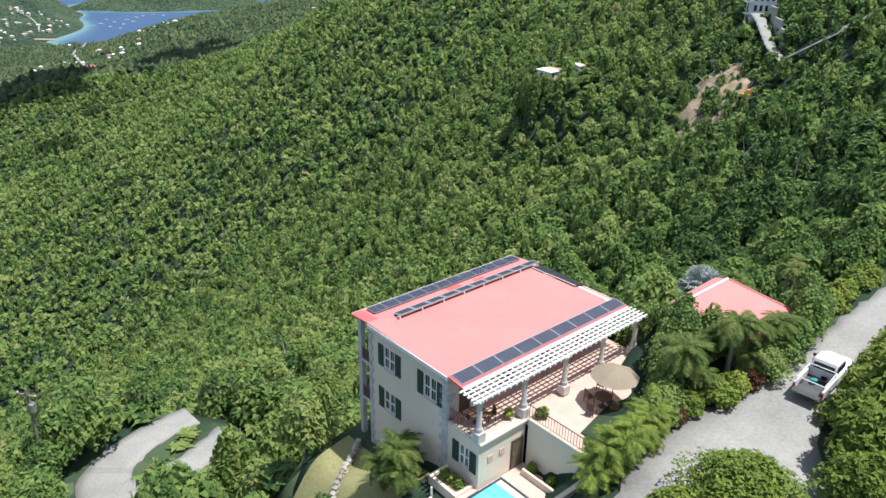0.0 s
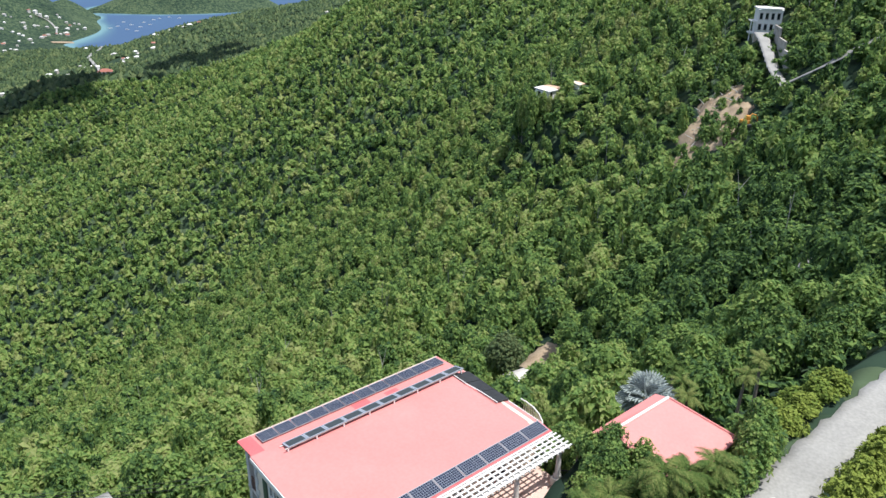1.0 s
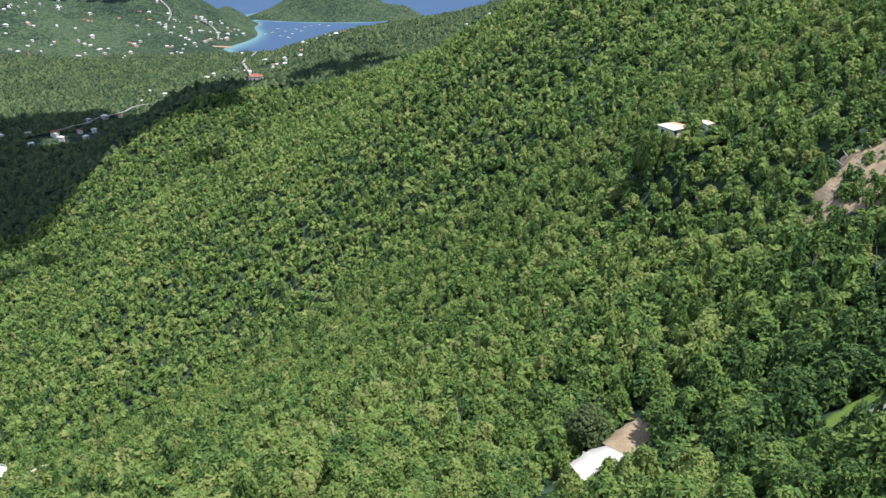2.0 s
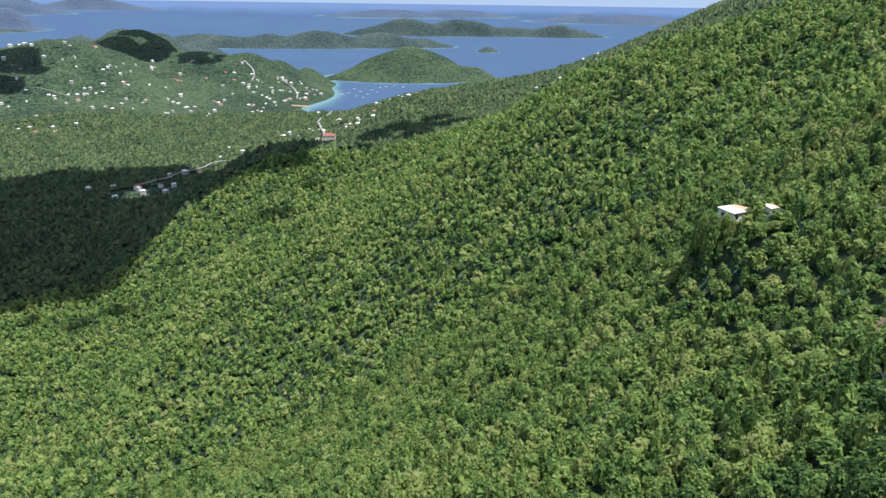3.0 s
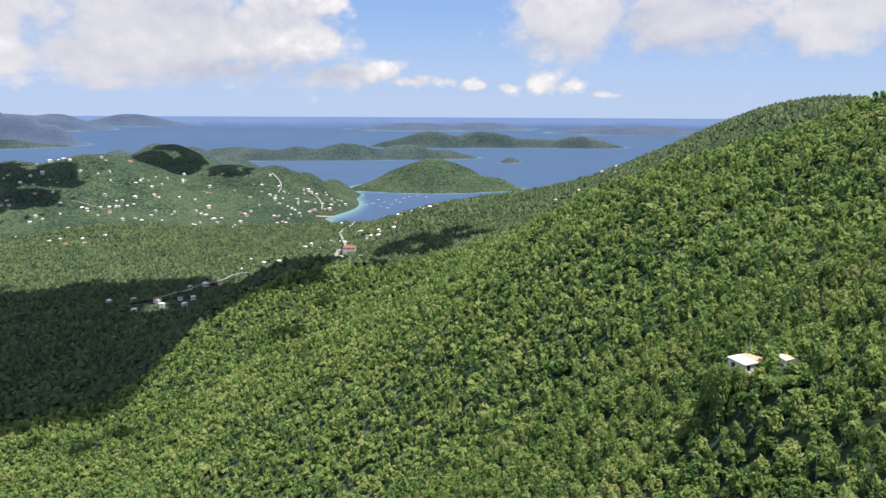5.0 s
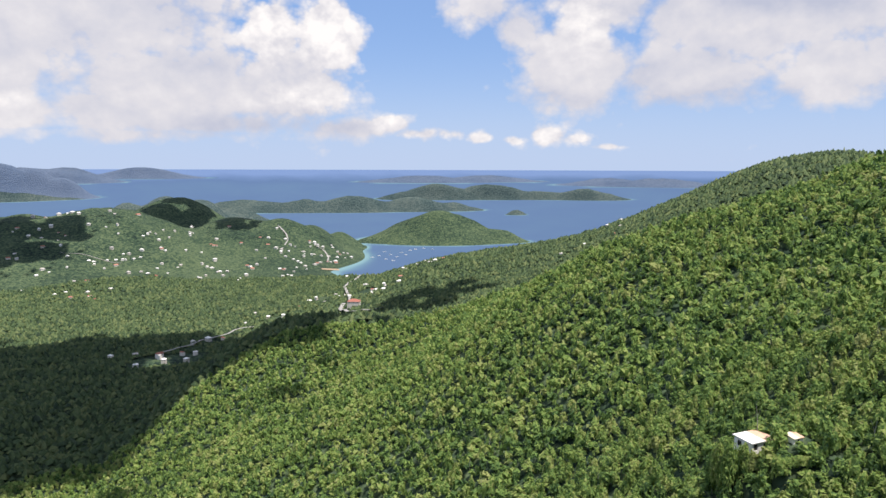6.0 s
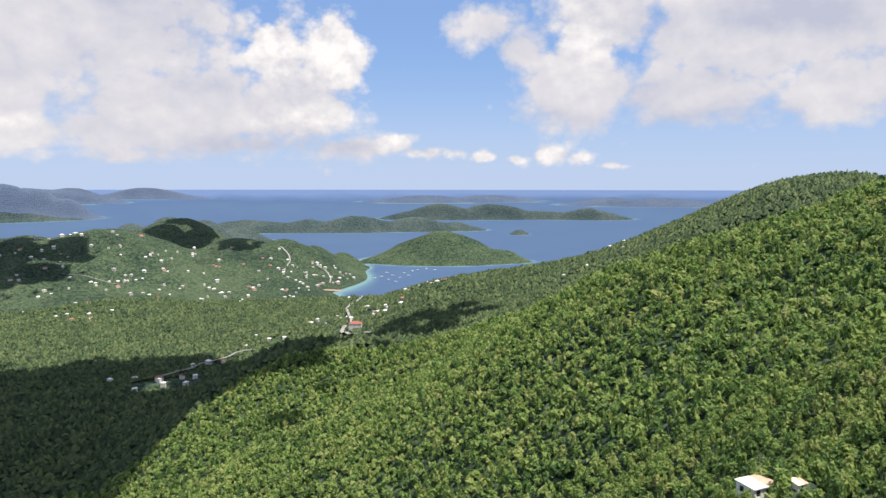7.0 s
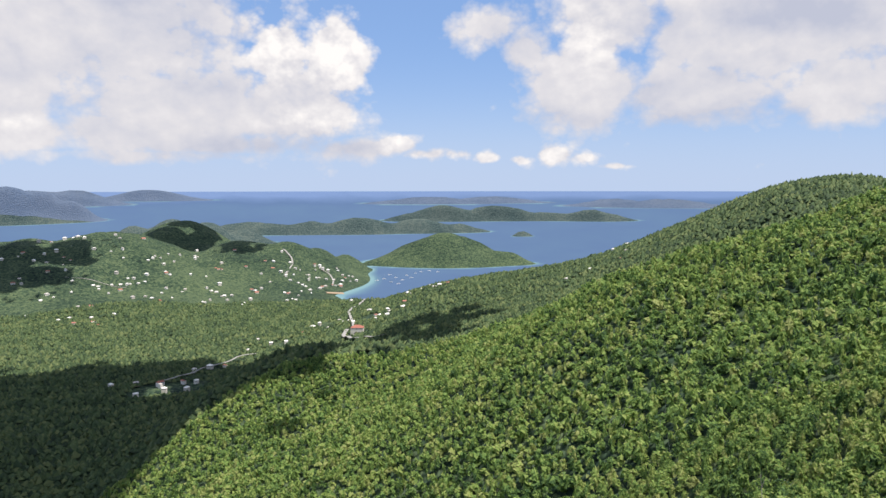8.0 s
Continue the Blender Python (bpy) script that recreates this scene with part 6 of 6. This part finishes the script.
def boat(label):
    ob = tagged(new("sailing_boat"), label, "boat", "boats at anchor in the bay")
    bm = bmesh.new()
    rings = [[bm.verts.new(p) for p in ((x, -w, 1.2), (x, -w * 0.7, 0), (x, 0, -0.5), (x, w * 0.7, 0), (x, w, 1.2))] for x, w in ((-5.5, 1.3), (-2, 1.9), (2, 1.8), (5.0, 0.6), (6.3, 0.06))]
    for a, b in zip(rings, rings[1:]):
        for k in range(4):
            bm.faces.new((a[k], a[k + 1], b[k + 1], b[k]))
        bm.faces.new((a[4], a[0], b[0], b[4]))
    bm.faces.new(rings[0])
    part("hull", bm, M_WHITE, ob)
    part("cabin", boxes((-2.5, 2.0, -1.0, 1.0, 1.2, 1.9), bevel=0.15), M_WHITE, ob)
    part("mast", tube(bmesh.new(), [(1.0, 0, 1.2), (1.0, 0, 13)], 0.09, 6), M_SILVER_METAL, ob)
    return ob


BOATS = [(-1555, 1767), (-1566, 1812), (-1492, 1762), (-1556, 1857), (-1448, 1746), (-1500, 1826), (-1566, 1926), (-1514, 1888), (-1584, 1993), (-1589, 2031), (-1622, 1903), (-1587, 2076), (-1542, 2067)]
_b1 = boat("small white sailing boat at anchor in the bay")
_b1.matrix_world = pose(*BOATS[0], SEA_LEVEL + 0.1, 0, 0, 30)
for _x, _y in BOATS[1:]:
    copy_thing(_b1, pose(_x, _y, SEA_LEVEL + 0.1, 0, 0, _g.uniform(0, 70)))


# ---- the white villa on the wooded slope ----
def slope_pose(x, y, z, turn):
    return pose(x, y, z, 0, 0, turn)


VILLA_Z = -42.6
villa = thing("white_villa", "low white villa with white and faded clay roofs in the woods", "villa", slope_pose(-34.8, 250.0, VILLA_Z, 62) @ Matrix.Diagonal((0.72, 0.74, 0.86, 1)))
walls("wall", villa, M_WHITE, ("v", -5.5, -5.2, -3.5, 3.5, -7, 0.0), [(-2.4, -0.6, -2.3, -0.5), (0.6, 2.4, -2.3, -0.5)])
walls("wall", villa, M_WHITE, ("u", -3.8, -3.5, -5.5, 5.5, -7, 0.0), [(-4.4, -2.4, -2.4, -0.4), (0.2, 1.6, -2.3, -0.6), (2.8, 4.4, -2.3, -0.6)])
walls("wall", villa, M_WHITE, ("u", 3.5, 3.8, -5.5, 5.5, -7, 0.0), [])
walls("wall", villa, M_WHITE, ("v", 5.2, 5.5, -3.5, 3.5, -7, 0.0), [])
# solid dark block inside, put in for the shade behind the openings
part("dark_fill", boxes((-5.0, 5.0, -3.3, 3.3, -6.9, -0.2)), M_DARK, villa)
part("roof", prism([(-6.0, -4.3), (0.8, -4.3), (0.8, 4.3), (-6.0, 4.3)], [0.02, 0.02, 0.5, 0.5], [0.25, 0.25, 0.75, 0.75]), M_WHITE, villa, "flat white coated roof")
part("clay_roof", prism([(0.82, -4.5), (6.2, -4.5), (6.2, 4.3), (0.82, 4.3)], [0.0, 0.0, 0.48, 0.48], [0.2, 0.2, 0.7, 0.7]), M_TILE_ROOF, villa, "faded clay-coloured roof")
annexe = thing("annexe", "small pale annexe with a clay roof beside the villa", "annexe", slope_pose(-25.6, 251.2, float(land(-25.6, 251.2)) + 0.7, 62) @ Matrix.Diagonal((0.55, 0.55, 0.7, 1)))
part("wall", boxes((-3.0, 3.0, -2.4, 2.4, -6, 0)), M_WHITE, annexe)
part("roof", prism([(-3.4, -2.9), (0.5, -2.9), (0.5, 2.9), (-3.4, 2.9)], [0.02, 0.02, 0.9, 0.9], [0.25, 0.25, 1.1, 1.1]), M_TAN, annexe)
part("roof", prism([(0.52, -2.9), (3.4, -2.9), (3.4, 2.9), (0.52, 2.9)], [0.02, 0.02, 0.8, 0.8], [0.22, 0.22, 1.0, 1.0]), M_TILE_ROOF, annexe)
part("door", boxes((-0.6, 0.6, -2.45, -2.38, -2.2, -0.3)), M_GLASS, annexe)

# ---- the tall white house above the clearing ----
tower = thing("tall_house", "tall white three-storey house with arched windows on the ridge", "house", pose(28.4, 247.5, -24.5, 0, 0, 4) @ Matrix.Diagonal((0.72, 0.9, 1, 1)))
part("body", boxes((-4.6, 4.6, 0, 8, -3, 3.2)), M_COPING, tower)
_w = [(-4.0 + 2.2 * k, -2.8 + 2.2 * k) for k in range(4)]
walls("upper_wall", tower, M_WHITE, ("u", -0.02, 0.3, -4.6, 4.6, 3.2, 9.6), [(a, b, 4.2, 5.8) for a, b in _w] + [(a, b, 7.2, 8.9) for a, b in _w])
part("upper_body", boxes((-4.6, 4.6, 0.6, 8, 3.2, 9.6)), M_WHITE, tower)
for _a, _b2 in _w:
    for _z0, _z1 in ((4.2, 5.8), (7.2, 8.9)):
        _p = part("window", boxes((_a, _b2, 0.32, 0.38, _z0, _z1)), M_GLASS, tower)
        part("arch", boxes((_a - 0.12, _b2 + 0.12, -0.12, -0.025, _z1, _z1 + 0.22)), M_STONE, _p)
        part("sill", boxes((_a - 0.12, _b2 + 0.12, -0.14, -0.025, _z0 - 0.16, _z0)), M_STONE, _p)
part("cornice", boxes((-4.8, 4.8, -0.25, 8.2, 9.62, 9.9), bevel=0.04), M_WHITE, tower)
part("roof", prism([(-5.1, 1.2), (-3.6, -0.6), (3.6, -0.6), (5.1, 1.2), (5.1, 8.4), (-5.1, 8.4)], 9.92, 10.3), M_WHITE, tower, "flat white roof with cut corners")
part("archway", lathe([(1.3, -0.1), (1.3, 0.1)], 18, (0, 0, 0)), M_GLASS, tower).matrix_local = pose(1.0, -0.05, 1.4, 90, 0, 0)
part("garage_door", boxes((-0.3, 2.3, -0.08, -0.01, -1.0, 1.4)), M_GLASS, tower)
part("balcony", boxes((-7.0, -4.62, 0.5, 6, 3.0, 3.3)), M_WHITE, tower)
part("balcony", boxes((-7.0, -4.62, 0.5, 6, 6.4, 6.7)), M_WHITE, tower)
for _x2 in (-6.9, -5.0):
    part("post", boxes((_x2, _x2 + 0.3, 0.55, 0.85, -2, 6.4)), M_WHITE, tower)
_q = [(26.4, 245.0), (27.0, 238.0), (27.8, 229.0), (28.6, 220.0), (29.4, 212.0), (30.5, 204.0)]
strip("steep_drive", _q, [2.0, 1.6, 1.5, 1.4, 1.3, 1.2], [float(land(*p)) + 2.6 for p in _q], M_ROAD, "steep pale concrete drive up to the tall house")
_q = [(29.5, 243.0), (30.2, 234.0), (30.9, 225.0), (31.6, 217.0)]
retain = thing("retaining_wall", "stained brown retaining wall beside the steep drive", "wall", Matrix())
for (_a, _b2), (_c2, _d2) in zip(_q, _q[1:]):
    _z = (float(land(_a, _b2)) + float(land(_c2, _d2))) / 2
    part("panel", prism([(_a, _b2), (_a + 0.5, _b2), (_c2 + 0.5, _d2), (_c2, _d2)], _z - 2, _z + 4.3), M_ROCK, retain)
_q = [(30.5, 204.0), (38.0, 202.0), (48.0, 203.0)]
strip("ridge_road", _q, [1.6, 1.5, 1.5], [float(land(*p)) + 3.5 for p in _q], M_ROAD, "narrow pale road along the slope")

# ---- the clearing with an excavator ----
_g2 = np.random.default_rng(31)
_uu, _vv = np.meshgrid(np.linspace(-1, 1, 26), np.linspace(-1, 1, 40), indexing="ij")
_ex = 15.5 + _uu * (8.3 - 1.5 * _vv) + 2.6 * _vv + 1.6 * np.sin(_vv * 7 + _uu * 3)
_ey = 210.0 + _vv * 15 + 1.2 * np.sin(_uu * 9)
_ez = land(_ex, _ey) + 2.9 * (1 - _uu**4) * (1 - _vv**4) - 0.6 + 0.5 * waves(_ex, _ey, 4.0)
_vs = np.stack([_ex, _ey, _ez], -1).reshape(-1, 3)
_fs = [(i * 40 + j, (i + 1) * 40 + j, (i + 1) * 40 + j + 1, i * 40 + j + 1) for i in range(25) for j in range(39)]
earth = tagged(new("cleared_ground", mesh_of("cleared_ground", _vs, _fs, M_DIRT)), "cleared brown earth bank with cut trunks", "clearing", kind="structure")
for _k in range(26):
    _t = _g2.uniform(-0.9, 0.9)
    _x2, _y2 = 15 + _g2.uniform(-5, 5) + 3 * _t, 210 + 13 * _t
    _z = float(land(_x2, _y2)) + 2.4
    _a = _g2.uniform(0, 3.1)
    _l = _g2.uniform(1.5, 4)
    _bm = bmesh.new()
    tube(_bm, [(0, 0, 0), (math.cos(_a) * _l, math.sin(_a) * _l, _g2.uniform(0, 1.2))], 0.13, 5, 0.06)
    tagged(part("felled_trunk", _bm, M_DEAD), "pale felled trunk on the cleared earth", "log", "felled trunks").location = (_x2, _y2, _z)
M_ORANGE = mat("orange_machine_paint", (0.6, 0.24, 0.03), (0.7, 0.32, 0.05), 0.5, 1.5, 14.0)
digger = thing("excavator", "small orange excavator standing in the clearing", "excavator", pose(22.0, 196.0, float(land(22.0, 196.0)) + 2.6, 0, 0, 30))
for _s in (-1, 1):
    part("track", boxes((-1.3, 1.3, _s * 0.8 - 0.2, _s * 0.8 + 0.2, -0.6, 0.25), bevel=0.15), M_DARK, digger)
part("house", boxes((-1.1, 0.7, -0.9, 0.9, 0.3, 1.2), bevel=0.12), M_ORANGE, digger)
part("cab", boxes((-0.2, 0.75, -0.85, 0.1, 1.22, 2.3), bevel=0.08), M_ORANGE, digger)
part("window", boxes((0.757, 0.79, -0.75, 0.0, 1.35, 2.15)), M_GLASS, digger)
part("boom", tube(bmesh.new(), [(0.6, 0.35, 1.0), (1.8, 0.35, 2.5), (3.2, 0.35, 2.0), (3.6, 0.35, 0.6)], 0.16, 6), M_ORANGE, digger)
part("bucket", boxes((3.3, 3.9, 0.0, 0.7, 0.1, 0.6), bevel=0.08), M_DARK, digger)

# ---- utility pole below the house ----
pole = thing("utility_pole", "grey wooden utility pole with transformer and wires", "utility pole", pose(-47.5, 39.0, float(land(-47.5, 39.0))))
part("mast", tube(bmesh.new(), [(0, 0, -0.5), (0, 0, 9.5)], 0.14, 8, 0.1), M_BARK, pole)
part("crossarm", boxes((-1.0, 1.0, -0.06, 0.06, 8.7, 8.85)), M_BARK, pole)
part("transformer", lathe([(0.25, 7.2), (0.28, 7.25), (0.28, 8.0), (0.2, 8.1)], 12, (0.35, 0, 0)), M_SILVER_METAL, pole)
for _x2 in (-0.9, 0.0, 0.9):
    part("insulator", lathe([(0.05, 8.86), (0.07, 8.92), (0.04, 9.02)], 8, (_x2, 0, 0)), M_WHITE, pole)
    part("wire", tube(bmesh.new(), [(_x2 + 26 * t, 8 * t, 9.0 - 5 * t * (1 - t) + 3 * t) for t in (k / 10 for k in range(11))], 0.018, 4), M_DARK, pole)


# ---- fair-weather clouds over the valley, whose shadows lie on it ----
M_CLOUD = mat("cloud_white", (0.82, 0.82, 0.83), (0.88, 0.88, 0.88), 1.0, 0.002, 0.02, spec=0.0)


def cumulus(label, shade_at, up, wide, deep, turn, seed):
    """A flat-based heap of billows, so high and so placed that the sun throws its shade on a given place."""
    g = np.random.default_rng(seed)
    at = Vector(shade_at) + SUN_WAY * (up / SUN_WAY.z)
    bm = bmesh.new()
    for k in range(26):
        a, r = g.uniform(0, 6.28), math.sqrt(g.uniform(0, 1)) * 0.8
        s = g.uniform(0.24, 0.36) * min(wide, deep) * (1.05 - 0.4 * r)
        bmesh.ops.create_icosphere(bm, subdivisions=2, radius=1.0, matrix=Matrix.Translation((wide * r * math.cos(a), deep * r * math.sin(a), s * 0.35)) @ Matrix.Diagonal((s, s, s * 0.6, 1)))
    for k in range(90):
        a, r = g.uniform(0, 6.28), g.uniform(0.75, 1.22)
        s = g.uniform(0.03, 0.1) * min(wide, deep) * (1.5 - r)
        bmesh.ops.create_icosphere(bm, subdivisions=1, radius=1.0, matrix=Matrix.Translation((wide * r * math.cos(a), deep * r * math.sin(a), s * 0.35)) @ Matrix.Diagonal((s, s, s * 0.6, 1)))
    for v in bm.verts:
        v.co += Vector((noise.noise(v.co * 0.02), noise.noise(v.co * 0.02 + Vector((9, 0, 0))), noise.noise(v.co * 0.02 + Vector((0, 9, 0))))) * 0.09 * min(wide, deep)
        v.co.z = max(v.co.z, -0.04 * wide)
    ob = part("cloud", bm, M_CLOUD)
    ob.matrix_world = pose(*at, 0, 0, turn)
    return tagged(ob, label, "cloud", "clouds over the valley")


cumulus("large fair-weather cumulus drifting over the valley", (-880, 440, -250), 1000, 430, 330, 65, 1)
cumulus("small fair-weather cumulus over the wooded spur", (-675, 985, -180), 1050, 120, 190, 37, 2)
cumulus("fair-weather cumulus over the far hilltops", (-2230, 1480, -120), 1000, 210, 260, 37, 3)
cumulus("fair-weather cumulus above the village hill", (-1965, 890, -165), 1000, 170, 230, 37, 4)
cumulus("small fair-weather cumulus over the village hill", (-1900, 1510, -140), 1000, 90, 110, 37, 5)


# ---- the blue-roofed house with a round deck, lower on the slope ----
M_BLUE = mat("light_blue_roof", (0.16, 0.42, 0.55), (0.24, 0.52, 0.64), 0.5, 0.4, 5.0)
lookout = thing("blue_roofed_house", "house with a light blue roof and round white deck", "house", pose(-249.6, 128.5, -180.0, 0, 0, 30))
part("wall", boxes((-6, 4, -5, 5, -8, 3)), M_WHITE, lookout)
part("roof", prism([(-6.6, -5.6), (4.6, -5.6), (4.6, -0.8), (-6.6, -0.8)], [3.0, 3.0, 4.2, 4.2], [3.2, 3.2, 4.4, 4.4]), M_BLUE, lookout)
part("roof", prism([(-6.6, 0.8), (4.6, 0.8), (4.6, 5.6), (-6.6, 5.6)], [4.2, 4.2, 3.0, 3.0], [4.4, 4.4, 3.2, 3.2]), M_BLUE, lookout)
part("terrace", boxes((-6.0, 4.0, -0.78, 0.78, 3.02, 3.3)), M_TERRACE, lookout)
_deck = part("deck", lathe([(4.0, 1.6), (4.1, 1.7), (4.1, 2.0)], 28, (7.6, 0, 0)), M_WHITE, lookout)
part("rail", tube(bmesh.new(), [(7.6 + 4.0 * math.cos(a), 4.0 * math.sin(a), 3.0) for a in (6.2832 * k / 28 for k in range(29))], 0.07, 5), M_WHITE, _deck)
for _k in range(28):
    _a = 6.2832 * _k / 28
    part("baluster", boxes((7.6 + 4.0 * math.cos(_a) - 0.05, 7.6 + 4.0 * math.cos(_a) + 0.05, 4.0 * math.sin(_a) - 0.05, 4.0 * math.sin(_a) + 0.05, 2.0, 3.0)), M_WHITE, _deck)
part("pier", lathe([(0.8, -9), (0.8, 1.6)], 14, (7.6, 0, 0)), M_WHITE, lookout)
oval = thing("oval_lawn", "dry oval lawn ringed by a low pale kerb", "lawn", pose(-223.5, 139.5, -178.0, 0, 0, 30), kind="structure")
part("grass", lathe([(8.4, -6), (8.4, 0.0), (0.05, 0.15)], 32), M_GRASS, oval)
part("kerb", tube(bmesh.new(), [(8.4 * math.cos(a), 8.4 * math.sin(a), 0.15) for a in (6.2832 * k / 32 for k in range(25))], 0.35, 6), M_COPING, oval)
strip("garden_path", [(-234.5, 134.5), (-228.0, 131.0), (-221.0, 128.5)], [1.4, 1.7, 1.7], [-178.0, -178.0, -178.2], M_ROAD, "pale garden path beside the oval lawn")
